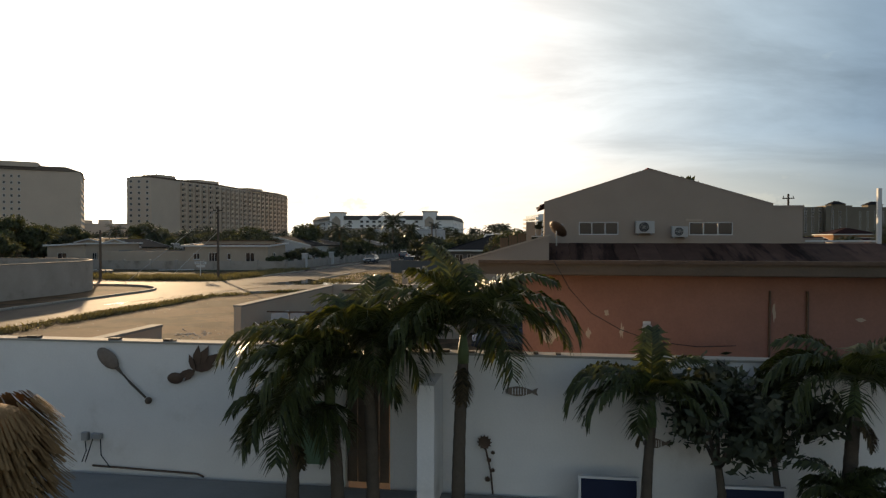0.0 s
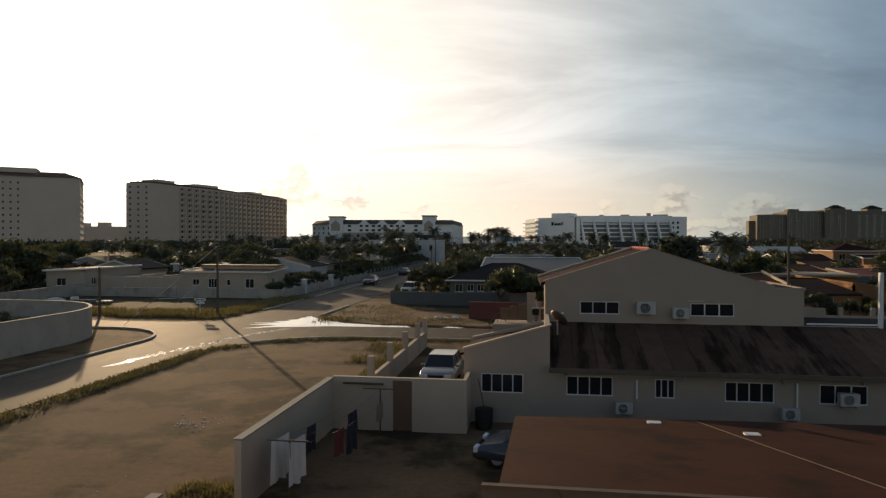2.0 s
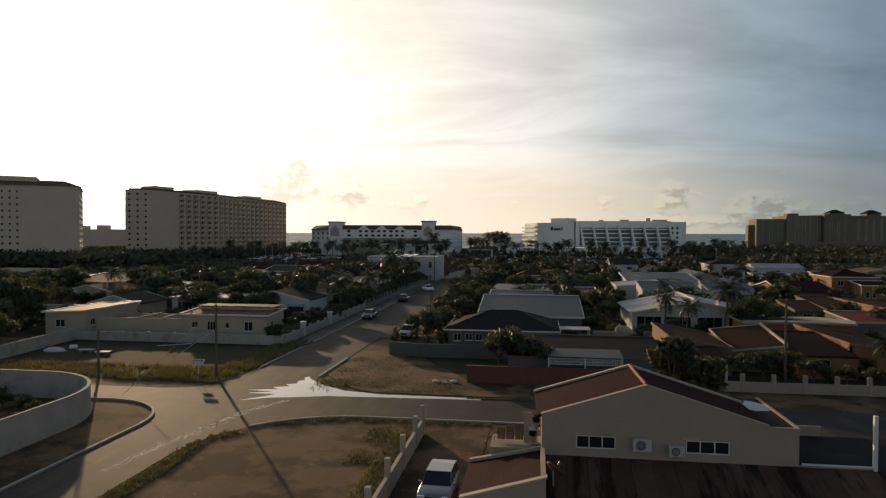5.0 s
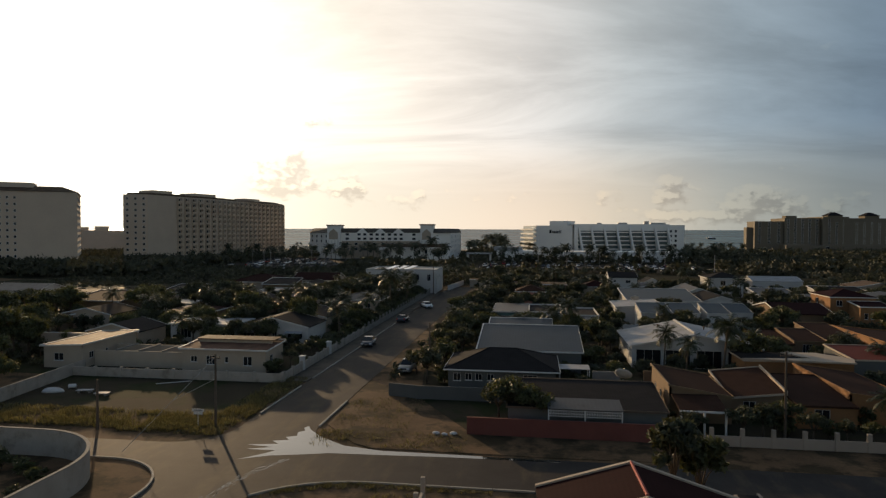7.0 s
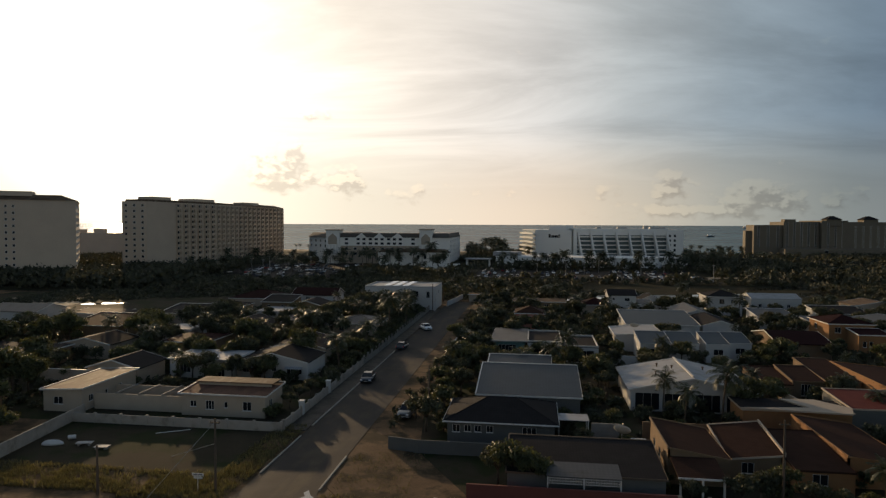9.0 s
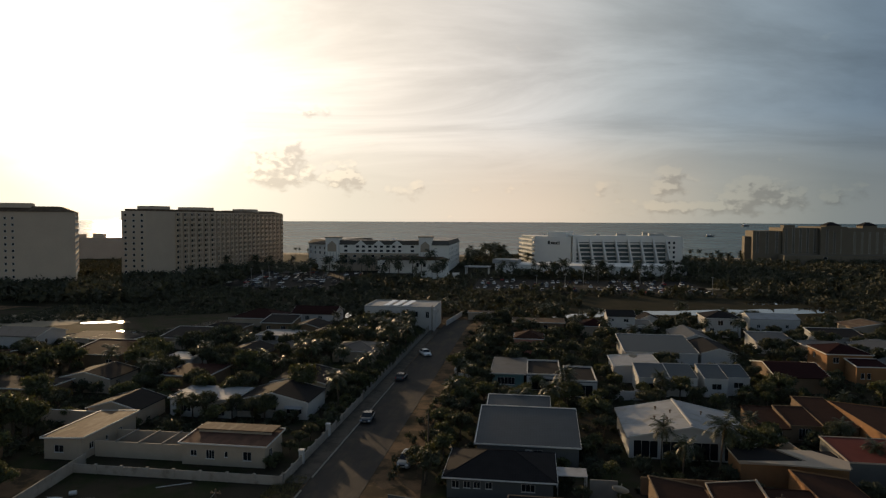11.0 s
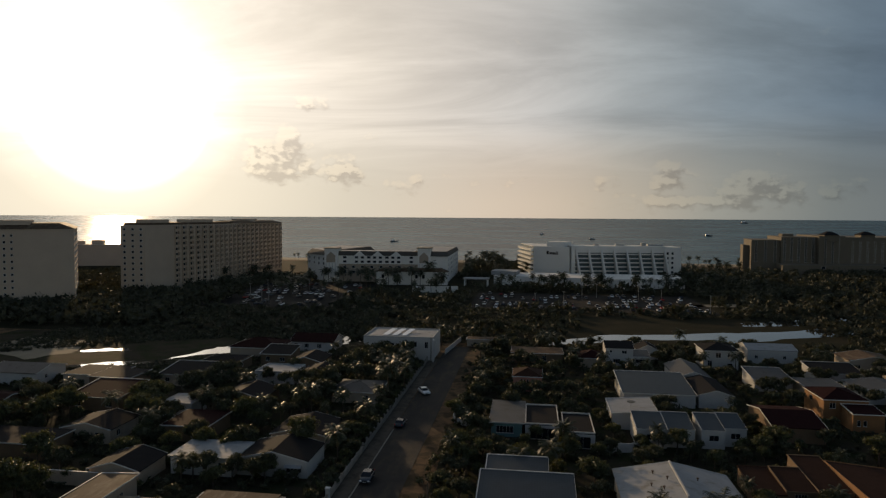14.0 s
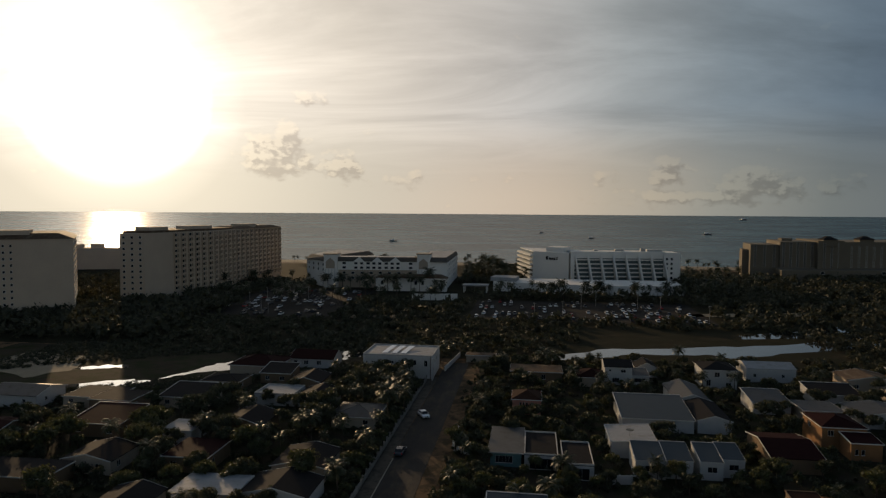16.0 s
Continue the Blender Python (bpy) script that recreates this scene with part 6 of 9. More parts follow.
for k, t, w, h, mat, label in ((0, 0.08, 0.95, 1.2, "cloth_white", "pale sheet hanging on the washing line"), (1, 0.06, 0.9, 1.25, "cloth_white", "pale sheet hanging on the washing line"), (2, 0.3, 0.6, 0.75, "cloth_red", "red shirt hanging on the washing line"),
                              (2, 0.44, 0.8, 0.9, "cloth_blue", "dark cloth hanging on the washing line"), (1, 0.62, 0.7, 0.8, "cloth_blue", "dark cloth hanging on the washing line"), (2, 0.78, 0.5, 0.6, "fish", "brown cloth hanging on the washing line"),
                              (0, 0.36, 0.6, 0.8, "cloth_blue", "dark cloth hanging on the washing line")):
    dx = (-0.55, 0.0, 0.55)[k]
    cloth(-6.9 + dx + t, 17.6 + t * 6.6, 1.75 - 0.25 * math.sin(math.pi * t), w, h, mat, 81.4, int(t * 100), label)

# ---- lot wall beside the drive ----
lw = thing("drive_wall", "low beige wall with tall posts beside the drive", "wall", kind="structure")
part("wall_panel", boxes((-7.75, -7.55, 27.5, 44.5, 0, 1.05)), "cream", lw)
for y in (29.6, 33.6, 37.6, 41.6, 44.3):
    part("post", boxes((-7.8, -7.5, y - 0.15, y + 0.15, 0, 2.0), bevel=0.02), "cream", lw)
ground_plate("drive", [(-7.4, 25.1), (-3.2, 25.1), (-3.2, 47.2), (-7.4, 47.2)], 0.02, "dirt", "bare earth drive beside the house", "ground")
ob = thing("water_butt", "dark plastic tub with tools beside the house wall", "tub", (-2.1, 25.6, 0))
bm = bmesh.new()
tube(bm, [(0, 0, 0), (0, 0, 0.1), (0, 0, 0.8)], [0.3, 0.33, 0.36], 14)
part("tub_body", bm, "black", ob)
bm = bmesh.new()
tube(bm, [(0.05, 0, 0.6), (-0.25, 0.3, 1.9)], 0.02, 6)
part("broom_stick", bm, "wood", ob)


# ---- vehicles ----
def wheel_mesh(r, w):
    bm = bmesh.new()
    tube(bm, [(0, -w / 2, 0), (0, -w * 0.3, 0), (0, w * 0.3, 0), (0, w / 2, 0)], [r * 0.9, r, r, r * 0.9], 16)
    return bm


def car(label, paint, kind="suv", group="parked cars"):
    """A parked car along x, its nose to +x, standing at z = 0."""
    c = thing("car", label, "car", group=group)
    if kind == "suv":
        L, W, H, hood, belt = 4.6, 1.84, 1.75, 1.08, 1.1
        cab = [(-2.2, 1.05), (-2.05, 1.68), (-1.3, 1.75), (0.2, 1.73), (1.05, 1.08)]
    else:
        L, W, H, hood, belt = 4.3, 1.72, 1.45, 0.92, 0.95
        cab = [(-1.95, 0.92), (-1.2, 1.38), (-0.4, 1.45), (0.3, 1.42), (1.15, 0.93)]
    h2 = L / 2
    prof = [(-h2, 0.35), (-h2 + 0.05, belt - 0.1), (-h2 + 0.2, belt), (0.95, belt), (h2 - 0.35, hood - 0.12), (h2 - 0.03, hood - 0.35), (h2, 0.35), (h2 - 0.1, 0.25), (-h2 + 0.1, 0.25)]
    bm = bmesh.new()

    def loft(profile, half, inset):
        rings = []
        n = len(profile)
        for y, s in ((-half, inset), (-half * 0.92, 0.0), (half * 0.92, 0.0), (half, inset)):
            rings.append([bm.verts.new((p[0] * (1 - s * 0.3), y, p[1] - s * (p[1] - 0.6) * 0.3)) for p in profile])
        for p, q in zip(rings, rings[1:]):
            for i in range(n):
                bm.faces.new((p[i], q[i], q[(i + 1) % n], p[(i + 1) % n]))
        bm.faces.new(rings[0])
        bm.faces.new(rings[-1][::-1])

    loft(prof, W / 2, 0.06)
    bmesh.ops.recalc_face_normals(bm, faces=bm.faces[:])
    bmesh.ops.bevel(bm, geom=bm.edges[:], offset=0.07, segments=2, affect="EDGES", clamp_overlap=True)
    part("body", bm, paint, c, smooth=True)
    bm = bmesh.new()
    wb, wt = W / 2 - 0.06, W / 2 - 0.22
    lo = cab[0][1]
    ring = []
    for sg in (-1, 1):
        ring.append([bm.verts.new((p[0], sg * (wb - (wb - wt) * (p[1] - lo) / (H - lo)), p[1])) for p in cab])
    n = len(cab)
    for i in range(n):
        bm.faces.new((ring[0][i], ring[1][i], ring[1][(i + 1) % n], ring[0][(i + 1) % n]))
    bm.faces.new(ring[0][::-1])
    bm.faces.new(ring[1])
    bmesh.ops.recalc_face_normals(bm, faces=bm.faces[:])
    part("cabin_glass", bm, "glass", c)
    # roof skin and pillars
    t = cab[1:-1]
    for sg in (-1, 1):
        def yy(z):
            return sg * (wb - (wb - wt) * (z - lo) / (H - lo) + 0.012)
        ends = [(cab[0], cab[1]), (cab[-2], cab[-1])] + [((xm, lo), (xm, H - 0.04)) for xm in (-0.95, 0.0)]
        for (x0, z0), (x1, z1) in ends:
            bm = bmesh.new()
            o = sg * 0.02
            f = [bm.verts.new(p) for p in ((x0 - 0.05, yy(z0), z0), (x0 + 0.05, yy(z0), z0), (x1 + 0.05, yy(z1), z1), (x1 - 0.05, yy(z1), z1))]
            g = [bm.verts.new((v.co.x, v.co.y - o, v.co.z)) for v in f]
            bm.faces.new(f)
            bm.faces.new(g[::-1])
            for i in range(4):
                bm.faces.new((f[i], g[i], g[(i + 1) % 4], f[(i + 1) % 4]))
            bmesh.ops.recalc_face_normals(bm, faces=bm.faces[:])
            part("pillar", bm, paint, c)
    bm = bmesh.new()
    q = [(t[0][0] - 0.04, t[0][1] + 0.015), (t[1][0], t[1][1] + 0.02), (t[2][0] + 0.06, t[2][1] + 0.015)]
    rows_ = [[bm.verts.new((x, sg * (wt + 0.03), z + dz)) for sg in (-1, 1)] for dz in (0.0, -0.04) for x, z in q]
    for k in (0, 1):
        bm.faces.new((rows_[k][0], rows_[k + 1][0], rows_[k + 1][1], rows_[k][1]))
        bm.faces.new((rows_[k + 3][1], rows_[k + 4][1], rows_[k + 4][0], rows_[k + 3][0]))
        for e in (0, 1):
            bm.faces.new((rows_[k][e], rows_[k + 1][e], rows_[k + 4][e], rows_[k + 3][e]))
    for k in (0, 2):
        bm.faces.new((rows_[k][0], rows_[k][1], rows_[k + 3][1], rows_[k + 3][0]))
    bmesh.ops.recalc_face_normals(bm, faces=bm.faces[:])
    part("roof_panel", bm, paint, c)
    for sx in (-L * 0.29, L * 0.31):
        for sg in (-1, 1):
            w = new("wheel")
            w.parent = c
            w.matrix_basis = pose(sx, sg * (W / 2 - 0.11), 0.33)
            part("tyre", wheel_mesh(0.33, 0.2), "tyre", w, smooth=True)
            bm = bmesh.new()
            tube(bm, [(0, sg * 0.06, 0), (0, sg * 0.108, 0)], [0.21, 0.2], 12)
            part("rim", bm, "steel", w)
    for sg in (-1, 1):
        part("headlight", boxes((h2 - 0.16, h2 + 0.005, sg * 0.68 - 0.19, sg * 0.68 + 0.19, hood - 0.42, hood - 0.22), bevel=0.02), "lamp_glass", c)
        part("tail_light", boxes((-h2 - 0.01, -h2 + 0.08, sg * 0.75 - 0.1, sg * 0.75 + 0.1, 0.6, 0.95), bevel=0.02), "red_lens", c)
        part("mirror", boxes((0.72, 0.86, sg * (W / 2 + 0.09) - 0.09, sg * (W / 2 + 0.09) + 0.09, belt, belt + 0.15), bevel=0.02), paint, c)
    part("grille", boxes((h2 - 0.03, h2 + 0.012, -0.42, 0.42, hood - 0.45, hood - 0.27)), "black", c)
    part("bumper", boxes((h2 - 0.06, h2 + 0.05, -W / 2 + 0.06, W / 2 - 0.06, 0.3, 0.52), bevel=0.03), paint, c)
    part("air_intake", boxes((h2 + 0.04, h2 + 0.055, -0.5, 0.5, 0.34, 0.44)), "black", c)
    part("number_plate", boxes((h2 + 0.05, h2 + 0.06, -0.24, 0.24, 0.42, 0.5)), "trim", c)
    return c


suv = car("silver sport utility car parked nose out beside the house", "silver")
suv.matrix_basis = pose(-4.95, 33.9, 0.02, 0, 0, -92) @ Matrix.Diagonal((0.8, 0.9, 0.8, 1))
c0 = car("dark blue car parked in the laundry yard", "darkcar", "sedan")
c0.matrix_basis = pose(0.05, 21.7, 0.02, 0, 0, 171) @ Matrix.Diagonal((0.95, 0.95, 0.95, 1))
c1 = car("pale silver car parked on the rough verge", "silver", "suv")
c1.matrix_basis = pose(-16.9, 86.3, 0.06, 0, 0, -95) @ Matrix.Diagonal((0.9, 0.9, 0.9, 1))
c2 = car("dark car parked along the fence", "darkcar", "sedan")
c2.matrix_basis = pose(-26.9, 104.5, 0.04, 0, 0, -88)
c3 = car("white saloon car parked at the road side", "whitecar", "sedan")
c3.matrix_basis = pose(-26.2, 158.0, 0.04, 0, 0, -60)
put(c2, -27.0, 133.0, 0.04, 88, label="dark car parked along the hedge")


# ---- street furniture ----
def pole(x, y, h, label, arm=True, lean=0.0):
    p = thing("utility_pole", label, "pole", (x, y, 0), group="utility poles")
    bm = bmesh.new()
    tube(bm, [(0, 0, -0.1), (lean, 0, h)], [0.14, 0.09], 8)
    part("mast", bm, "wood", p)
    if arm:
        part("crossarm", boxes((lean - 0.5, lean + 0.5, -0.05, 0.05, h - 0.45, h - 0.35)), "wood", p)
        for dx in (-0.42, 0.0, 0.42):
            bm = bmesh.new()
            tube(bm, [(lean + dx, 0, h - 0.35), (lean + dx, 0, h - 0.2)], [0.03, 0.04], 6)
            part("insulator", bm, "black", p)
    return p


pole(-30.3, 59.2, 7.0, "dark wooden utility pole at the crossing")
pole(-40.9, 56.8, 4.7, "thin dark wooden pole in the grass", False)
pole(22.5, 63.5, 8.0, "dark wooden utility pole beside the street wall")
pole(-14.6, 90.5, 6.0, "dark pole beside the road", False)
pole(-29.0, 187.0, 8.5, "tall dark utility pole at the road end", False)
ss = thing("street_sign", "white street sign with faded plates on a post", "sign", (-32.0, 59.0, 0))
bm = bmesh.new()
tube(bm, [(0, 0, 0), (0, 0, 1.75)], 0.04, 6)
part("post", bm, "trim", ss)
part("plate", boxes((-0.6, 0.6, -0.02, 0.02, 1.45, 1.7), bevel=0.008), "trim", ss)
part("plate", boxes((-0.45, 0.45, 0.025, 0.05, 1.15, 1.38), bevel=0.008), "trim", ss)
part("writing_bar", boxes((-0.45, 0.45, -0.026, -0.02, 1.54, 1.61)), "darkcar", ss)
for k, (p, q) in enumerate([((-30.3, 59.2, 6.7), (-34.5, 51.0, 0.1))]):
    w = thing("guy_wire", "pale taut wire over the grass", "wire", group="wires")
    bm = bmesh.new()
    tube(bm, [p, q], 0.02, 4)
    part("strand", bm, "steel", w)
wl3 = thing("guy_wire", "pale taut wire from the pole down to the grass", "wire", group="wires")
bm = bmesh.new()
tube(bm, [(-30.3, 59.2, 4.6), (-39.4, 67.0, 0.1)], 0.022, 4)
part("strand", bm, "trim", wl3)
dg = thing("dinghy", "white overturned dinghy lying in the dark plot", "boat", (-55.2, 68.9, 0.0), 12)
bm = bmesh.new()
bmesh.ops.create_uvsphere(bm, u_segments=16, v_segments=8, radius=1.0)
for v in bm.verts:
    v.co = Vector((v.co.x * 1.3, v.co.y * 0.55 * (1 - 0.25 * max(v.co.x, 0)), max(v.co.z, 0) * 0.6))
part("hull", bm, "cloth_white", dg, smooth=True)
part("keel", boxes((-1.0, 1.0, -0.03, 0.03, 0.56, 0.64)), "wood", dg)
cn = thing("plastic_drum", "small white plastic drum on its side", "drum", (-54.3, 70.9, 0.0), 30)
bm = bmesh.new()
tube(bm, [(-0.42, 0, 0.26), (-0.38, 0, 0.26), (0.38, 0, 0.26), (0.42, 0, 0.26)], [0.2, 0.26, 0.26, 0.2], 12)
part("drum_body", bm, "cloth_white", cn)
for x, y, w, d, rz in ((-51.4, 69.2, 1.8, 0.8, 14), (-48.6, 68.3, 1.6, 0.9, 6)):
    tb = thing("pallet_board", "pale board lying on low blocks in the dark plot", "board", (x, y, 0), rz, group="boards in the plot")
    part("sheet", boxes((-w / 2, w / 2, -d / 2, d / 2, 0.3, 0.36)), "whiteroof", tb)
    for sx in (-1, 1):
        part("block", boxes((sx * w * 0.32 - 0.12, sx * w * 0.32 + 0.12, -d * 0.4, d * 0.4, 0, 0.3)), "concrete", tb)
fp = thing("lying_pipe", "long pale pipe lying in the dark plot", "pipe")
bm = bmesh.new()
tube(bm, [(-45.7, 74.2, 0.08), (-42.2, 76.2, 0.1)], 0.05, 6)
part("pipe_run", bm, "trim", fp)
lt_ = thing("litter", "scattered pale litter and stones on the vacant lot", "litter", kind="stuff")
rng = np.random.default_rng(17)
bm = bmesh.new()
for i in range(150):
    if i < 60:
        x, y = rng.normal(-13.6, 0.5), rng.normal(24.6, 0.5)
    else:
        x, y = rng.uniform(-21, -9), rng.uniform(14, 46)
    s = rng.uniform(0.012, 0.035) if i < 60 else rng.uniform(0.008, 0.022)
    v = box(bm, x - s, x + s, y - s * 0.7, y + s * 0.7, 0.0, s * 0.8)
    for q in v[4:]:
        q.co.x += rng.normal(0, s * 0.3)
        q.co.y += rng.normal(0, s * 0.3)
part("pieces", bm, "cloth_white", lt_)
for x, y, s in ((-9.1, 60.0, 0.30), (-8.3, 59.8, 0.26), (-7.5, 60.1, 0.30)):
    rk = thing("rubbish_bag", "pale rubbish bag lying on the verge", "bag", (x, y, 0.06), group="rubbish bags")
    bm = bmesh.new()
    bmesh.ops.create_icosphere(bm, subdivisions=2, radius=s)
    for v in bm.verts:
        v.co = Vector((v.co.x * 1.2, v.co.y * 0.8, max(v.co.z, -0.2 * s) * 0.7 + 0.14 * s)) * (1 + 0.2 * noise.noise(v.co * 4 + Vector((x, 0, 0))))
    part("bag_body", bm, "cloth_white", rk, smooth=True)


# ---- houses of the quarter ----
HOUSES = []


def h_(label, a0, a1, b0, b1, h, **kw):
    HOUSES.append((a0, a1, b0, b1))
    return house(label, a0, a1, b0, b1, h, **kw)


bg1 = h_("cream bungalow with a red-brown sheet roof", -46.8, -35.1, 82.2, 88.2, 2.9, roof="shed_s", rise=0.35, wall="cream", cover="claysheet", over=0.35,
   wins=[("s", 1.2, 1.2, 0.9, 0.8, 2), ("s", 3.4, 0.9, 1.2, 1.2, 3), ("s", 6.0, 1.2, 0.5, 0.8, 1), ("s", 8.6, 0.9, 1.2, 1.2, 2), ("e", 1.5, 1.1, 1.0, 1.0, 2)])
part("upper_wall", boxes((-5.4, 5.2, 0.75, 0.95, 3.1, 3.62)), "cream", bg1)
part("upper_roof", boxes((-5.7, 5.5, 0.55, 3.55, 3.62, 3.76)), "slabroof", bg1, "pale flat roof slab at the back")
h_("cream bungalow with a weathered slab roof", -66.4, -60.7, 81.2, 93.4, 2.9, roof="shed_w", rise=0.3, wall="cream", cover="slabroof", over=0.35,
   wins=[("s", 1.5, 1.0, 1.4, 1.0, 2), ("e", 1.5, 1.1, 0.9, 0.9, 2), ("e", 5.0, 1.2, 0.5, 0.7, 1), ("e", 8.0, 1.1, 0.8, 0.9, 2)])
wall_run("unfinished_wall", [(-60.2, 83.2), (-47.4, 83.2), (-47.4, 88.2), (-60.2, 88.2)], 2.2, 0.2, "cream", "unroofed cream block walls", "wall")
for i in range(3):
    bb = thing("roof_beam", "bare concrete beam over the unroofed walls", "beam", (-57.0 + i * 3.4, 85.7, 2.2), group="bare beams")
    part("beam", boxes((-0.1, 0.1, -2.6, 2.6, 0, 0.18)), "concrete", bb)
h_("pale gabled cottage with a dark roof", -70.8, -62.2, 96.2, 104.0, 2.6, roof="gable_b", rise=1.2, wall="cream", cover="darkroof", over=0.3)
h_("flat-roofed white bungalow with wide windows", -60.2, -49.2, 102.2, 110.0, 3.1, roof="flat", wall="white", cover="whiteroof", over=0.3,
   wins=[("s", 1.0, 0.9, 2.6, 1.5, 4), ("s", 5.6, 1.0, 0.9, 1.1, 2), ("s", 8.4, 0.4, 1.2, 1.9, 2)])
h_("white bungalow with a low gable and awnings", -49.0, -36.8, 103.4, 112.5, 2.8, roof="gable_b", rise=1.4, wall="white", cover="darkroof", over=0.15,
   wins=[("s", 1.0, 1.0, 1.8, 0.8, 3), ("s", 4.6, 1.3, 0.8, 0.9, 2), ("s", 6.0, 1.3, 0.8, 0.9, 2), ("s", 8.6, 0.9, 2.6, 0.9, 4)])
for x, w in ((-48.2, 2.2), (-40.6, 3.0)):
    aw = thing("awning", "pale slatted window awning", "awning", (x, 103.35, 2.05), group="awnings")
    bm = bmesh.new()
    slab(bm, [(0, -0.75, -0.1), (w, -0.75, -0.1), (w, 0, 0.15), (0, 0, 0.15)], 0.05)
    part("awning_sheet", bm, "whiteroof", aw)
h_("bungalow with low dark gables", -48.2, -38.0, 116.2, 126.5, 2.8, roof="gable_b", rise=1.1, wall="cream", cover="darkroof", over=0.3)
h_("cream bungalow with a grey hipped roof", -46.2, -35.6, 147.0, 158.0, 2.8, roof="hip", rise=1.3, wall="cream", cover="greyroof", wins=[("s", 1.5, 1.0, 1.0, 1.0, 2), ("s", 7.5, 1.0, 1.2, 1.0, 2)])
h_("white house with brown gables", -59.4, -50.4, 160.2, 169.0, 2.9, roof="gable_b", rise=1.4, wall="white", cover="darkroof", over=0.3)
h_("low flat-roofed white block", -71.2, -60.6, 161.0, 170.0, 2.9, roof="flat", wall="white", cover="whiteroof", over=0.0)
h_("house with a red-brown hipped roof", -92.0, -77.0, 190.5, 203.0, 3.0, roof="hip", rise=2.0, wall="cream", cover="redroof", over=0.6, wins=[("s", 10.0, 1.0, 1.0, 1.2, 2)])
h_("white wing with a red-brown gabled roof", -76.8, -62.8, 202.0, 212.0, 3.0, roof="gable_a", rise=1.8, wall="white", cover="redroof", over=0.4,
   wins=[("s", 1.0, 1.0, 1.2, 1.3, 2), ("s", 4.4, 1.0, 1.4, 1.3, 3), ("s", 8.6, 1.0, 1.4, 1.3, 3)])
wh = h_("white two-storey house with a flat roof and skylights", -50.8, -29.4, 194.0, 209.0, 6.7, roof="flat", wall="white", cover="whiteroof", over=0.0, parapet=0.3,
        wins=[("s", 0.8, 4.4, 0.5, 0.5, 1), ("s", 2.6, 4.4, 0.5, 0.5, 1), ("s", 4.6, 4.2, 1.6, 1.0, 3), ("s", 8.2, 4.3, 1.2, 0.8, 2), ("s", 13.0, 4.0, 3.4, 1.6, 4), ("s", 18.8, 3.7, 1.0, 1.9, 2), ("s", 4.0, 1.0, 1.6, 1.2, 3), ("e", 2.0, 4.2, 1.4, 1.2, 2), ("e", 7.0, 4.2, 1.4, 1.2, 2)])
for x in (-5.5, -2.6, 0.3):
    bm = bmesh.new()
    slab(bm, [(x, -4.5, 7.0), (x + 1.7, -4.5, 7.0), (x + 3.0, 3.5, 7.6), (x + 1.3, 3.5, 7.6)], 0.12)
    part("skylight", bm, "solar", wh, "white sloping skylight")
part("portal", boxes((10.7, 11.1, -9.5, -9.1, 0, 6.0), (10.7, 11.1, -7.6, -7.5, 0, 6.0), (10.7, 11.1, -9.5, -7.5, 6.0, 6.5)), "white", wh)
h_("long low building with a flat dark roof", -101.0, -85.5, 104.0, 112.0, 2.9, roof="flat", wall="tan", cover="darkroof", over=0.3)
h_("pale gabled house beyond the trees", -137.5, -124.0, 149.5, 160.0, 3.2, roof="gable_a", rise=1.4, wall="white", cover="greyroof", wins=[("s", 9.5, 1.2, 0.9, 1.0, 2), ("e", 3.0, 1.2, 0.9, 1.0, 2)])
h_("small white house with a flat roof", -79.2, -72.5, 131.5, 138.5, 2.9, roof="flat", wall="white", cover="whiteroof", over=0.25)
wall_run("yard_wall", [(-78.5, 95.4), (-68.6, 95.4)], 2.3, 0.2, "cream", "cream yard wall with a pale coping", "wall", coping="trim")

h_("grey house with a dark hipped roof", -10.2, 2.3, 76.8, 86.0, 2.7, roof="hip", rise=1.7, wall="bluegrey", cover="darkroof", over=0.5,
   wins=[("s", 0.6, 1.2, 0.9, 0.9, 2), ("s", 2.0, 1.3, 0.8, 0.8, 2), ("s", 3.2, 1.3, 0.8, 0.8, 2), ("s", 4.6, 1.3, 0.8, 0.8, 2), ("s", 8.8, 1.2, 1.6, 0.9, 3)])
h_("house with a long blue-grey sheet roof", -7.6, 6.0, 88.4, 100.2, 2.7, roof="shed_s", rise=1.75, wall="bluegrey", cover="blueroof", over=0.3, wins=[("s", 7.6, 0.9, 1.2, 1.3, 2), ("e", 3.0, 1.0, 1.2, 1.0, 2)])
h_("back wing with a blue-grey roof", -7.0, 2.4, 100.6, 106.0, 4.0, roof="shed_s", rise=0.7, wall="bluegrey", cover="blueroof", over=0.2)
h_("low house with a wide dark sloping roof", -2.6, 12.0, 62.6, 71.2, 2.1, roof="shed_s", rise=0.75, wall="bluegrey", cover="darkroof", over=0.15, fascia="wood")
cp = thing("carport", "grey sheet carport with a lattice front", "carport", (4.5, 62.6, 0.22))
bm = bmesh.new()
slab(bm, [(-3.4, -1.4, 2.3), (3.4, -1.4, 2.3), (3.4, 1.8, 2.55), (-3.4, 1.8, 2.55)], 0.06)
part("roof_sheet", bm, "greyroof", cp)
for x in (-3.3, 0, 3.3):
    part("post", boxes((x - 0.06, x + 0.06, -1.35, -1.23, -0.22, 2.25)), "trim", cp)
bm = bmesh.new()
for i in range(46):
    x = -3.3 + i * 6.6 / 45
    box(bm, x - 0.02, x + 0.02, -1.32, -1.28, 1.55, 2.2)
for z in (1.6, 1.85, 2.1):
    box(bm, -3.3, 3.3, -1.3, -1.27, z - 0.02, z + 0.02)
part("lattice", bm, "trim", cp)
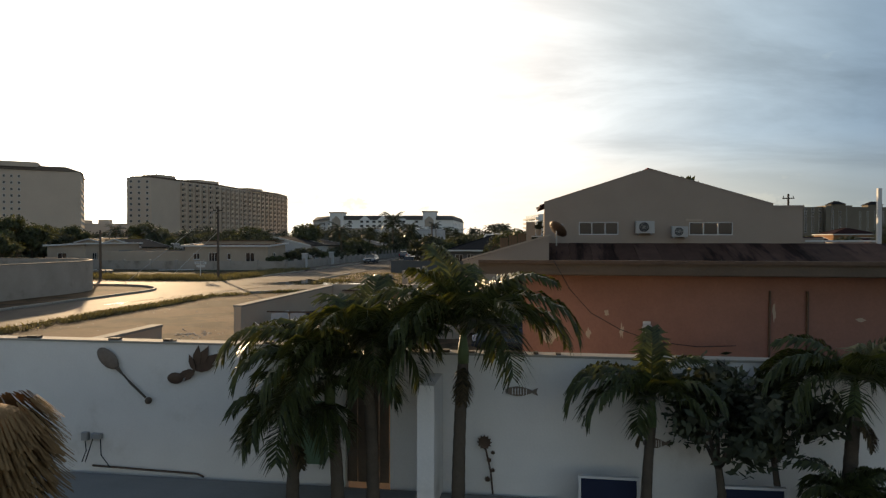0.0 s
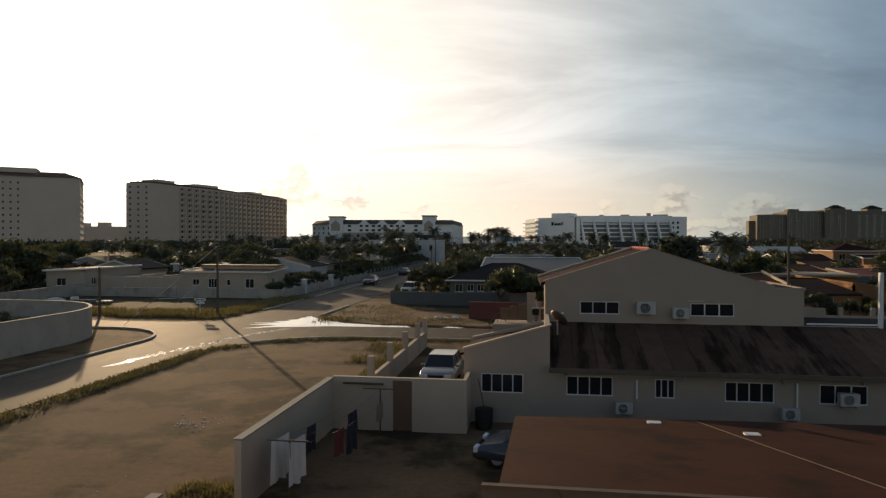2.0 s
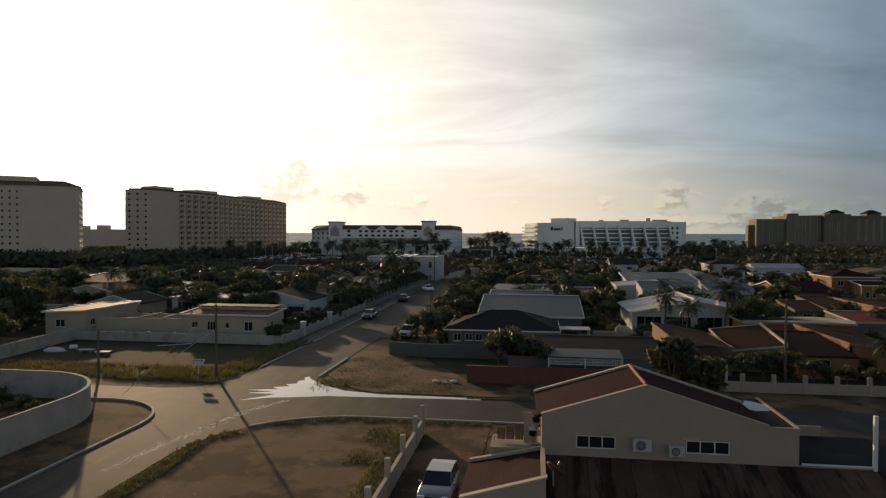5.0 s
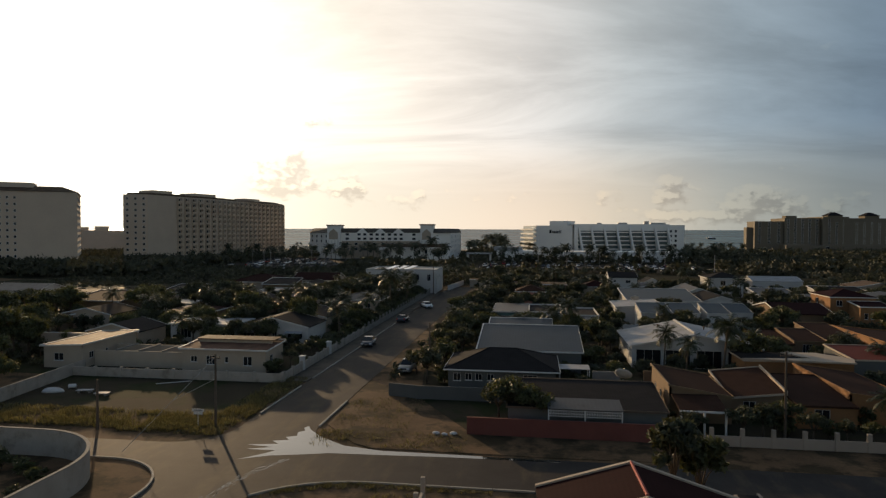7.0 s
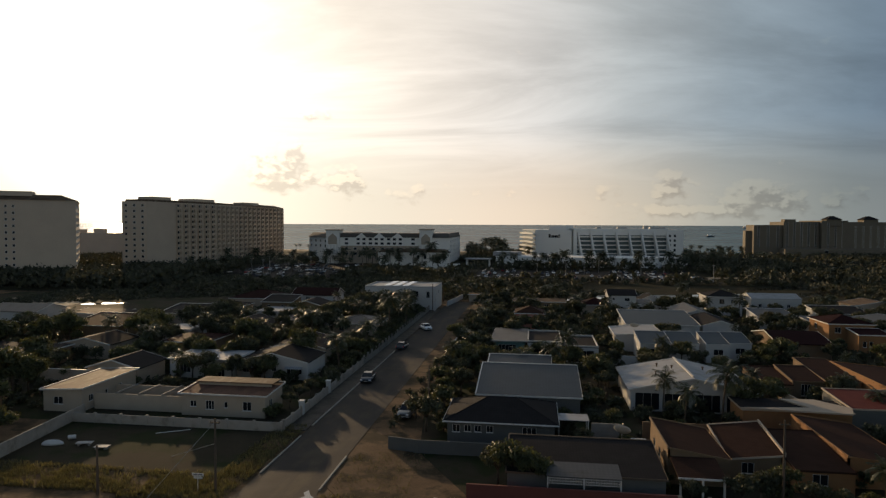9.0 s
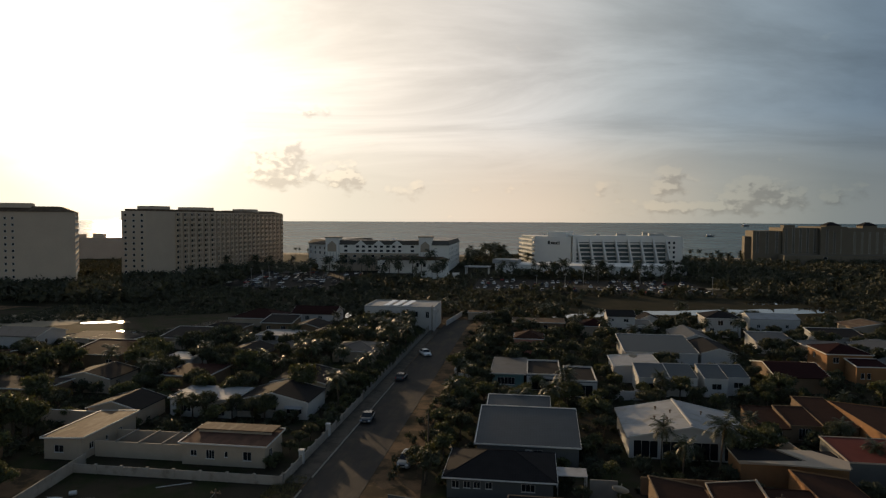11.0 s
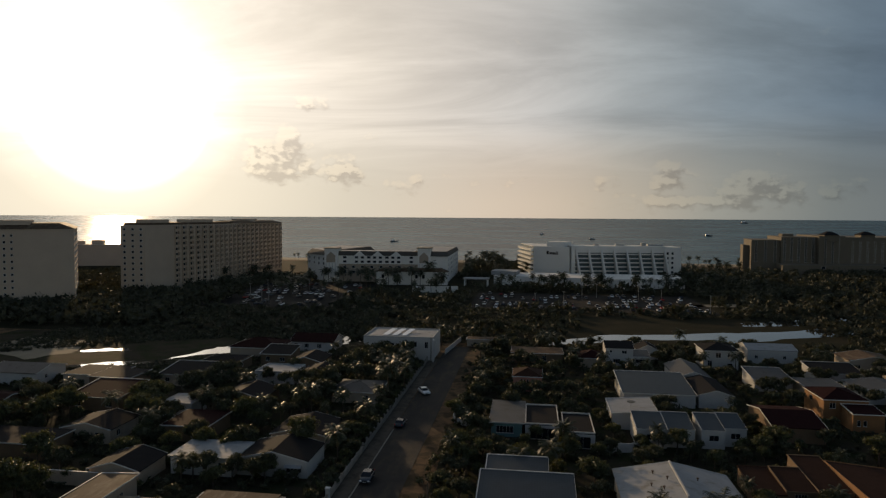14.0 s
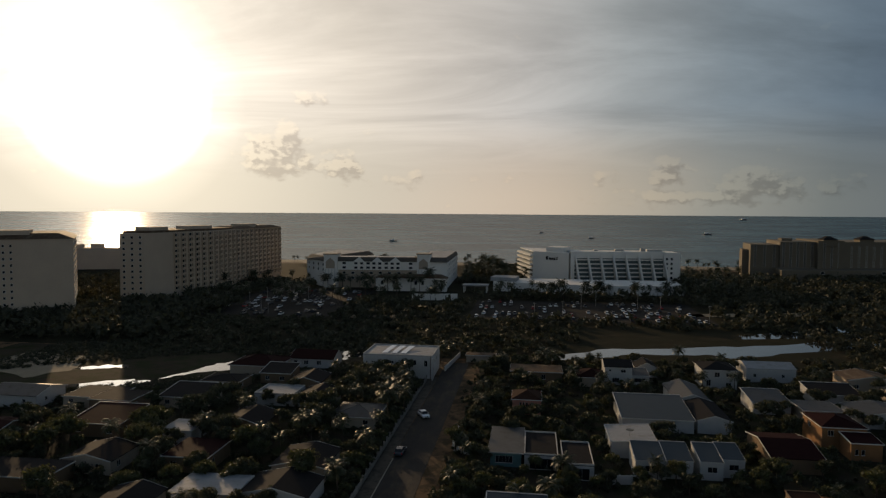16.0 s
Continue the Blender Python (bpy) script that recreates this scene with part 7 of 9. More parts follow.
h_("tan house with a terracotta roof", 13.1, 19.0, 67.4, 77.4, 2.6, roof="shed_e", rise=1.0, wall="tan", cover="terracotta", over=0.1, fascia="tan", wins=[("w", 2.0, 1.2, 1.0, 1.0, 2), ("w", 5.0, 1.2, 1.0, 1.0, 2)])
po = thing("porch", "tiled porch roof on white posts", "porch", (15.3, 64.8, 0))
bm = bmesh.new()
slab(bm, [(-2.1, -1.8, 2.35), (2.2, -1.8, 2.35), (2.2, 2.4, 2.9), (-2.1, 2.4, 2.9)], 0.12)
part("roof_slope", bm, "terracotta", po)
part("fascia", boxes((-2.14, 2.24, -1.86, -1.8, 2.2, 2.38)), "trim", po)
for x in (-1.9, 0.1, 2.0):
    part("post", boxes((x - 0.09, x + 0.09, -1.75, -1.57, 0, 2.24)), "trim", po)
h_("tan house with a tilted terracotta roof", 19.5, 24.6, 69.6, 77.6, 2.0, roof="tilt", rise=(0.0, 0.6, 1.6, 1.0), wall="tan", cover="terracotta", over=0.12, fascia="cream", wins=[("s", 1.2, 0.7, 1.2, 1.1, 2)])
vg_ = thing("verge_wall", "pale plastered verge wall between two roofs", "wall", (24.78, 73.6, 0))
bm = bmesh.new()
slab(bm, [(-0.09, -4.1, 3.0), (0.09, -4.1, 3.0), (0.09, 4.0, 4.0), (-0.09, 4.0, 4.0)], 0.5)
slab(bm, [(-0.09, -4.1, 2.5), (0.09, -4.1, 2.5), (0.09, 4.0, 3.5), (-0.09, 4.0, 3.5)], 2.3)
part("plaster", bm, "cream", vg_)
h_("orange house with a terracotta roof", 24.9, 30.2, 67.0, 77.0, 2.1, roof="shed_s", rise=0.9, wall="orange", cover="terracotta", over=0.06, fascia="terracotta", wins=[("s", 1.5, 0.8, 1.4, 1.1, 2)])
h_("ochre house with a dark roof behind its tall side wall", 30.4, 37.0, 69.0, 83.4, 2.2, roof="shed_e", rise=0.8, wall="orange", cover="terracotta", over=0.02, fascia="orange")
h_("orange house with a wide flat roof and white edge", 25.6, 38.2, 85.6, 91.0, 2.9, roof="flat", wall="orange", cover="darkroof", over=0.2, fascia="cream", wins=[("s", 6.0, 1.0, 1.4, 1.2, 2)])
cs = thing("canopy_slab", "pale concrete canopy slab lying over the orange house", "canopy", (0, 0, 0))
bm = bmesh.new()
prism(bm, [(25.2, 85.4), (37.7, 84.2), (38.8, 87.0), (35.7, 90.6), (31.4, 90.4), (33.7, 86.5)], 3.08, 3.26)
part("slab", bm, "cream", cs)
wall_run("boundary_wall", [(36.4, 91.4), (34.7, 102.6)], 2.0, 0.2, "cream", "pale plastered boundary wall between two yards", "wall")
h_("blue-grey block with a red sheet roof", 39.0, 52.0, 87.6, 96.0, 2.9, roof="shed_s", rise=0.45, wall="bluegrey", cover="redsheet", over=0.1, fascia="cream")
wr = h_("white house with a broad white gabled roof", 13.2, 30.0, 93.6, 107.0, 3.0, roof="gable_b", rise=1.7, wall="white", cover="whiteroof", over=0.4,
   wins=[("s", 0.6, 0.15, 3.3, 2.4, 3), ("s", 4.5, 0.15, 3.3, 2.4, 3), ("s", 8.6, 0.15, 3.3, 2.4, 3), ("s", 12.7, 0.15, 3.3, 2.4, 3)])
part("ridge_kerb", boxes((-0.14, 0.14, -6.4, 7.0, 4.6, 5.06)), "white", wr, "raised white ridge kerb")
for x, y, z in ((17.5, 99.0, 4.15), (18.4, 103.5, 4.35), (20.0, 100.5, 4.75), (24.5, 101.0, 4.55), (19.0, 97.5, 4.45)):
    v = thing("roof_vent", "small dark roof vent pipe", "vent", (x, y, z - 0.15), group="roof vents")
    bm = bmesh.new()
    tube(bm, [(0, 0, 0), (0, 0, 0.35), (0, 0, 0.36), (0, 0, 0.5)], [0.09, 0.09, 0.2, 0.16], 8)
    part("pipe", bm, "rust", v)
h_("tan house with a low terracotta roof", 33.4, 37.8, 103.0, 112.0, 2.1, roof="shed_s", rise=0.8, wall="tan", cover="terracotta", over=0.06, fascia="terracotta", wins=[("s", 1.5, 0.8, 1.8, 1.1, 4)])

h_("tan house with a terracotta roof and lit side wall", 38.0, 42.5, 103.6, 111.4, 2.5, roof="shed_s", rise=0.8, wall="tan", cover="terracotta", over=0.06, fascia="tan", wins=[("s", 1.2, 0.5, 1.8, 1.7, 4)])
h_("tan house with a terracotta roof and pale verge", 42.7, 47.6, 103.8, 116.5, 2.6, roof="shed_s", rise=1.0, wall="tan", cover="terracotta", over=0.06, fascia="tan", wins=[("s", 1.2, 0.5, 1.8, 1.7, 4)])
h_("long orange house with a tall side wall", 47.8, 57.0, 95.6, 114.8, 2.7, roof="shed_e", rise=0.8, wall="orange", cover="terracotta", over=0.02, fascia="orange", wins=[("w", 3.0, 0.8, 1.6, 1.0, 3)])
for a0, a1, b0, b1 in ((19.7, 25.3, 127.2, 135.2), (25.5, 30.5, 128.0, 135.6), (31.8, 36.0, 128.2, 136.0), (36.2, 40.4, 130.0, 136.6)):
    h_("white row house with a dark sloping roof panel", a0, a1, b0, b1, 3.4, roof="shed_s", rise=1.1, wall="white", cover="blueroof", over=0.06, fascia="white", wins=[("s", (a1 - a0) * 0.32, 1.5, (a1 - a0) * 0.42, 1.1, 2)])
h_("white building with pale sheet roofs", 16.4, 25.2, 137.4, 147.8, 3.3, roof="shed_w", rise=0.6, wall="white", cover="whiteroof", over=0.3)
h_("building with a wide blue-grey sheet roof", 21.0, 37.0, 155.0, 171.5, 2.9, roof="shed_s", rise=1.3, wall="white", cover="blueroof", over=0.3)
h_("white house with a grey gabled roof", 36.4, 44.8, 172.0, 187.5, 3.0, roof="gable_b", rise=1.5, wall="white", cover="greyroof", over=0.3)
h_("white house with a dark sloping roof", 37.9, 45.4, 155.6, 171.0, 3.0, roof="gable_b", rise=1.1, wall="white", cover="darkroof", over=0.2)
h_("white two-storey house with a dark roof", 21.4, 29.2, 196.0, 204.5, 5.3, roof="gable_a", rise=1.3, wall="white", cover="darkroof", over=0.25, wins=[("s", 2.2, 0.8, 2.0, 1.3, 3), ("s", 1.2, 3.9, 0.6, 0.7, 1), ("s", 4.6, 3.7, 1.4, 0.9, 2)])
h_("white wing with a grey lean-to roof", 29.4, 34.2, 197.0, 204.0, 2.6, roof="shed_s", rise=0.7, wall="white", cover="greyroof", over=0.2, wins=[("s", 0.6, 0.8, 3.2, 1.2, 3)])
h_("small white gabled house near the lagoon", 32.0, 38.2, 206.5, 214.0, 2.9, roof="gable_b", rise=1.5, wall="white", cover="darkroof", over=0.3)
h_("white two-storey house with a hipped roof", 49.0, 58.4, 196.0, 206.0, 5.6, roof="hip", rise=1.4, wall="white", cover="darkroof", over=0.4, wins=[("s", 1.0, 0.8, 1.2, 1.8, 2), ("s", 3.2, 3.4, 1.4, 1.4, 2), ("s", 6.4, 3.6, 1.4, 1.0, 2), ("s", 6.4, 0.9, 1.4, 1.0, 2)])
h_("white house with a curved white gable", 64.0, 78.0, 206.0, 216.0, 4.0, roof="gable_a", rise=1.2, wall="white", cover="whiteroof", over=0.1, wins=[("s", 2.0, 1.5, 0.9, 1.0, 2), ("s", 10.0, 1.5, 0.9, 1.0, 2)])
h_("brown-roofed house with white verges", 46.6, 56.2, 134.0, 149.0, 3.0, roof="gable_a", rise=1.4, wall="tan", cover="redroof", over=0.3)
h_("orange two-storey house with a red roof", 61.6, 70.5, 148.5, 158.5, 5.2, roof="hip", rise=1.3, wall="orange", cover="redroof", over=0.3, wins=[("s", 1.2, 3.2, 1.2, 1.2, 2), ("s", 5.0, 3.2, 1.2, 1.2, 2), ("w", 3.0, 3.2, 1.2, 1.2, 2)])
h_("orange house front with small windows", 65.0, 71.0, 143.0, 148.2, 3.6, roof="shed_s", rise=0.6, wall="orange", cover="redroof", over=0.2, wins=[("s", 0.8, 1.2, 0.7, 1.2, 1), ("s", 2.0, 1.2, 0.7, 1.2, 1)])
h_("teal house with a white-edged flat roof", -8.0, -1.9, 129.2, 144.0, 2.9, roof="flat", wall="teal", cover="greyroof", over=0.5, fascia="white", wins=[("s", 1.0, 0.8, 3.4, 1.4, 5)])
h_("dark-roofed house with a white roof edge", -1.3, 5.3, 128.6, 142.0, 2.8, roof="flat", wall="white", cover="darkroof", over=0.0, parapet=0.3, wins=[("s", 1.0, 0.1, 4.6, 2.2, 4)])
h_("coral house with three narrow windows", -4.7, 2.4, 163.5, 172.0, 3.9, roof="hip", rise=1.3, wall="pinkhouse", cover="terracotta", over=0.25, wins=[("s", 1.8, 1.9, 0.5, 1.2, 1), ("s", 2.6, 1.9, 0.5, 1.2, 1), ("s", 3.4, 1.9, 0.5, 1.2, 1)])
h_("white-edged flat roof over a dark garage", 6.0, 11.8, 124.6, 137.0, 2.8, roof="flat", wall="white", cover="darkroof", over=0.0, parapet=0.3, wins=[("s", 0.8, 0.1, 4.2, 2.2, 3)])
wall_run("yard_wall", [(12.0, 123.2), (20.8, 124.5)], 1.7, 0.2, "white", "white plastered yard wall", "wall", post=2.2, post_h=0.1)
h_("pale house with a brown hipped roof near the lagoon", 13.5, 21.2, 192.6, 201.5, 2.9, roof="hip", rise=1.5, wall="cream", cover="redroof", over=0.4)
h_("brown low house among palms", -6.0, 9.0, 196.0, 205.0, 2.9, roof="flat", wall="tan", cover="slabroof", over=0.3, wins=[("s", 3.0, 0.8, 1.2, 1.4, 2), ("s", 9.0, 0.8, 1.2, 1.4, 2)])
h_("long shed by the road end", -21.5, -12.0, 217.5, 222.0, 2.4, roof="flat", wall="cream", cover="slabroof", over=0.3)
rng = np.random.default_rng(77)
styles = [("white", "greyroof"), ("cream", "slabroof"), ("white", "darkroof"), ("orange", "redroof"), ("tan", "terracotta"), ("white", "whiteroof"), ("cream", "greyroof")]
words = {"white": "white", "cream": "cream", "orange": "orange", "tan": "tan", "greyroof": "grey", "slabroof": "brown slab", "darkroof": "dark", "redroof": "red-brown", "terracotta": "terracotta", "whiteroof": "white"}
FAR = [(84, 170, 14, 10), (100, 186, 12, 10), (80, 188, 12, 9), (96, 204, 13, 10), (70, 172, 9, 9), (112, 208, 12, 10), (60, 178, 9, 10), (72, 126, 12, 11), (64, 112, 9, 10), (84, 146, 11, 10), (-112, 157, 13, 10), (-118, 128, 12, 10), (-96, 138, 12, 11),
       (-88, 160, 12, 10), (-104, 154, 11, 9), (-84, 118, 10, 9), (-66, 122, 9, 10), (-64, 142, 10, 10), (-86, 176, 11, 9), (-150, 140, 13, 10), (-74, 186, 9, 8), (-116, 110, 12, 10), (-78, 76, 11, 10), (-62, 178, 9, 10)]
for a, b, w, d in FAR:
    wm, rm = styles[rng.integers(len(styles))] if a > 0 else [("tan", "darkroof"), ("tan", "redroof"), ("cream", "darkroof"), ("tan", "darkroof")][rng.integers(4)]
    rf = ["flat", "gable_a", "hip", "gable_b", "shed_s"][rng.integers(5)]
    h_("%s plastered house with a %s roof" % (words[wm], words[rm]), a - w / 2, a + w / 2, b - d / 2, b + d / 2, float(rng.uniform(2.7, 3.4)), roof=rf, rise=float(rng.uniform(0.8, 1.5)), wall=wm, cover=rm, over=0.3,
       wins=[("s", 1.5, 1.0, 1.2, 1.1, 2), ("s", w - 3.2, 1.0, 1.4, 1.1, 2), ("e", 2.0, 1.0, 1.1, 1.1, 2)])

# yard clutter between the dark roofs
wc = thing("sheet_canopy", "white sheet canopy over a yard", "canopy", (4.6, 80.5, 0), group="yard canopies")
part("sheet", boxes((-1.8, 1.8, -1.4, 1.4, 2.45, 2.52)), "whiteroof", wc)
for sx in (-1.7, 1.7):
    for sy in (-1.3, 1.3):
        part("leg", boxes((sx - 0.05, sx + 0.05, sy - 0.05, sy + 0.05, 0, 2.45)), "trim", wc)
wall_run("yard_wall", [(6.6, 78.5), (9.8, 78.5)], 2.5, 0.2, "concrete", "grey block yard wall", "wall")
lv = thing("louvre_panel", "white louvred panel on the flat roof", "panel", (11.2, 73.2, 0))
part("frame", boxes((-0.8, 0.8, -0.6, 0.6, 2.3, 2.4), (-0.8, -0.7, -0.6, -0.5, 0, 2.3), (0.7, 0.8, -0.6, -0.5, 0, 2.3), (-0.8, -0.7, 0.5, 0.6, 0, 2.3), (0.7, 0.8, 0.5, 0.6, 0, 2.3)), "trim", lv)
for i in range(6):
    part("slat", boxes((-0.75, 0.75, -0.55 + i * 0.2, -0.43 + i * 0.2, 2.41, 2.44)), "trim", lv)
ac_unit(-0.6, 88.36, 1.6, 1.2)
# ---- hotels along the shore ----
pane_mesh = {}


def hotel_window(parent, p, q, z, t, w, h):
    """A window unit at the fraction t along a facade from plan point p to q (outside on the right hand)."""
    key = (round(w, 1), round(h, 1))
    if key not in pane_mesh:
        bm = boxes((-w / 2, w / 2, -0.10, 0.0, 0, 0.12), (-w / 2, w / 2, -0.10, 0.0, h - 0.12, h), (-w / 2, -w / 2 + 0.12, -0.10, 0, 0.12, h - 0.12), (w / 2 - 0.12, w / 2, -0.10, 0, 0.12, h - 0.12))
        f = bpy.data.meshes.new("window_frame")
        bm.to_mesh(f)
        bm.free()
        f.materials.append(M["trim"])
        bm = boxes((-w / 2 + 0.1, w / 2 - 0.1, -0.04, 0.0, 0.1, h - 0.1))
        g = bpy.data.meshes.new("pane")
        bm.to_mesh(g)
        bm.free()
        g.materials.append(M["glass"])
        pane_mesh[key] = (f, g)
    f, g = pane_mesh[key]
    an = math.degrees(math.atan2(q[1] - p[1], q[0] - p[0]))
    win = piece("window", f, pose(p[0] + (q[0] - p[0]) * t, p[1] + (q[1] - p[1]) * t, z, 0, 0, an), parent)
    piece("pane", g, Matrix.Identity(4), win)
    return win


def hip_cap(bm, pts, z, rise, over, shrink):
    """A hipped roof over a plan outline: slopes rising inwards to a flat top."""
    c = Vector((sum(p[0] for p in pts) / len(pts), sum(p[1] for p in pts) / len(pts)))
    lo, hi = [], []
    for p in pts:
        d = (Vector(p) - c)
        lo.append(bm.verts.new((*(c + d * (1 + over / d.length)), z)))
        hi.append(bm.verts.new((*(c + d * max(0.05, 1 - shrink / d.length)), z + rise)))
    n = len(pts)
    for i in range(n):
        j = (i + 1) % n
        bm.faces.new((lo[i], lo[j], hi[j], hi[i]))
    bm.faces.new(hi)
    bm.faces.new(lo[::-1])


# tall tan hotel nearer the crossing road
ha = thing("hotel", "tall pinkish tan hotel tower with small windows", "hotel", group="shore hotels")
PA = [(-262, 254), (-250, 262), (-217, 287.5), (-244, 326), (-292, 292)]
bm = bmesh.new()
prism(bm, PA, 0, 36.2)
part("wall", bm, "hotel", ha)
bm = bmesh.new()
hip_cap(bm, PA, 36.2, 2.6, 0.8, 7.0)
part("roof", bm, "slabroof", ha)
bm = bmesh.new()
prism(bm, [(-246, 268), (-232, 278), (-240, 290), (-254, 280)], 38.0, 40.2)
part("roof_house", bm, "hotel", ha)
for t in (0.26, 0.33, 0.40):
    for f in range(11):
        hotel_window(ha, PA[1], PA[2], 2.5 + f * 3.0, t, 1.1, 1.3)
for i in range(3):
    for f in range(11):
        hotel_window(ha, PA[0], PA[1], 2.5 + f * 3.0, (i + 0.5) / 3, 1.6, 1.5)
for i in range(9):
    for f in range(11):
        hotel_window(ha, PA[2], PA[3], 2.5 + f * 3.0, (i + 0.5) / 9, 1.6, 1.5)

# long tan hotel slab with stacked balconies
hb = thing("hotel", "long tan high-rise hotel with stacked balconies", "hotel", group="shore hotels")
PB = [(-218, 324.5), (-206, 328), (-203, 350), (-196, 385), (-196.5, 417), (-190, 481), (-214, 486), (-224, 425), (-228, 372), (-223, 335)]
bm = bmesh.new()
prism(bm, PB, 0, 37.4)
part("wall", bm, "hotel", hb)
bm = bmesh.new()
prism(bm, [(-219.5, 330), (-207, 331), (-204, 349), (-197.5, 385), (-198, 416), (-222, 424), (-226, 372)], 37.4, 38.6)
part("roof", bm, "slabroof", hb)
for pts in ([(-209, 338), (-206, 352), (-216, 356), (-220, 342)], [(-203, 372), (-199, 390), (-210, 392), (-214, 374)], [(-201, 436), (-197, 452), (-206, 455), (-210, 439)]):
    bm = bmesh.new()
    prism(bm, pts, 38.0, 40.4)
    part("roof_house", bm, "hotel", hb)
for pts in ([(-197, 418), (-192.5, 445), (-214, 448), (-219, 422)], [(-193, 447), (-189.8, 481), (-214, 486), (-216, 450)]):
    bm = bmesh.new()
    hip_cap(bm, pts, 37.4, 1.8, 0.8, 8)
    part("roof", bm, "slabroof", hb)
BAL = boxes((-1.6, 1.6, -1.2, 0, 0, 0.2), (-1.6, 1.6, -1.2, -1.05, 0.2, 1.1), (-1.6, -1.45, -1.05, 0, 0.2, 2.9), (1.45, 1.6, -1.05, 0, 0.2, 2.9))
bal_me = bpy.data.meshes.new("balcony")
BAL.to_mesh(bal_me)
BAL.free()
bal_me.materials.append(M["hotel"])
for k, (p, q, cols) in enumerate(((PB[4], PB[5], 11), (PB[2], PB[3], 6), (PB[3], PB[4], 5))):
    an = math.degrees(math.atan2(q[1] - p[1], q[0] - p[0]))
    for i in range(cols):
        t = (i + 0.5) / cols
        for f in range(11):
            z = 3.5 + f * 3.05
            x, y = p[0] + (q[0] - p[0]) * t, p[1] + (q[1] - p[1]) * t
            piece("balcony", bal_me, pose(x, y, z, 0, 0, an), hb)
            if f % 1 == 0:
                key = (2.4, 2.4)
                hotel_window(hb, p, q, z + 0.25, t, 2.4, 2.3)
for i in range(3):
    for f in range(11):
        hotel_window(hb, PB[0], PB[1], 4.0 + f * 3.05, (i + 0.5) / 3, 1.4, 1.4)

# low-rise hotel blocks by the sea, seen in the gap between the towers
hs = thing("hotel", "pale mid-rise hotel block by the sea", "hotel", group="shore hotels")
for pts, z in (([(-384, 492), (-372, 496), (-376, 512), (-388, 508)], 20.4), ([(-372, 497), (-340, 508), (-344, 525), (-376, 513)], 17.5), ([(-366, 506), (-358, 509), (-360, 516), (-368, 513)], 21.0)):
    bm = bmesh.new()
    prism(bm, pts, 0, z)
    part("wall", bm, "hotel", hs)
for f in range(5):
    hotel_window(hs, (-384, 492), (-372, 496), 3 + f * 3.3, 0.35, 1.8, 1.6)
    hotel_window(hs, (-384, 492), (-372, 496), 3 + f * 3.3, 0.7, 1.8, 1.6)

# cream low hotel with gabled dormers and two towers
hm = thing("hotel", "cream resort hotel with dark mansard roofs, gables and towers", "hotel", group="shore hotels")
WINGS = ([(-131.5, 416.8), (-71.0, 422.6), (-72.4, 436.6), (-132.9, 430.8)], [(-154.5, 439.0), (-134.2, 417.2), (-119.0, 486.0), (-147.0, 500.0)], [(-70.9, 421.6), (-54.5, 424.0), (-56.5, 502.0), (-78.0, 502.0)])


def on_front(x, out=0.0):
    """A plan point on the hotel's long front at x, moved outwards."""
    return (x, 416.8 + (x + 131.5) * 0.0959 - out)


for pts in WINGS:
    bm = bmesh.new()
    prism(bm, pts, 0, 17.0)
    part("wall", bm, "hotelwhite", hm)
    bm = bmesh.new()
    hip_cap(bm, pts, 17.0, 2.9, 1.0, 3.4)
    part("roof", bm, "hotelroof", hm)
    c = Vector((sum(p[0] for p in pts) / 4, sum(p[1] for p in pts) / 4))
    bm = bmesh.new()
    prism(bm, [tuple(c + (Vector(p) - c) * (1 - 5.2 / (Vector(p) - c).length)) for p in pts], 19.5, 19.93)
    part("roof_deck", bm, "whiteroof", hm, "pale flat roof deck")
# lower storeys a darker cream than the wall above
bm = bmesh.new()
prism(bm, [on_front(-125.5, 0.25), on_front(-73.8, 0.25), on_front(-73.8), on_front(-125.5)], 0, 11.6)
part("base_band", bm, "cream", hm, "lower storeys in a darker cream tone")
for x0, x1, zt in ((-134.3, -126.0, 21.4), (-73.7, -65.6, 22.0)):
    bm = bmesh.new()
    prism(bm, [on_front(x0, 2.6), on_front(x1, 2.6), on_front(x1, -6), on_front(x0, -6)], 0, zt)
    part("tower", bm, "hotelwhite", hm)
    bm = bmesh.new()
    prism(bm, [on_front(x0 - 0.5, 3.1), on_front(x1 + 0.5, 3.1), on_front(x1 + 0.5, -6.5), on_front(x0 - 0.5, -6.5)], zt, zt + 0.8)
    part("tower_cap", bm, "cream", hm)
    xm = (x0 + x1) / 2
    bm = bmesh.new()
    rim = ((xm - 2.9, 12.6), (xm + 2.9, 12.6), (xm + 2.9, 17.0), (xm, 19.6), (xm - 2.9, 17.0))
    f = [bm.verts.new((*on_front(x, 2.8), z)) for x, z in rim]
    b = [bm.verts.new((*on_front(x, 2.55), z)) for x, z in rim]
    bm.faces.new(f)
    for k in range(5):
        bm.faces.new((f[k], b[k], b[(k + 1) % 5], f[(k + 1) % 5]))
    part("tower_gable", bm, "cream", hm)
    for k in range(4):
        x = xm - 3.0 + k * 2.0
        bm = bmesh.new()
        prism(bm, [on_front(x - 0.3, 3.0), on_front(x + 0.3, 3.0), on_front(x + 0.3, 2.61), on_front(x - 0.3, 2.61)], 6.5, 12.2)
        part("pilaster", bm, "trim", hm)
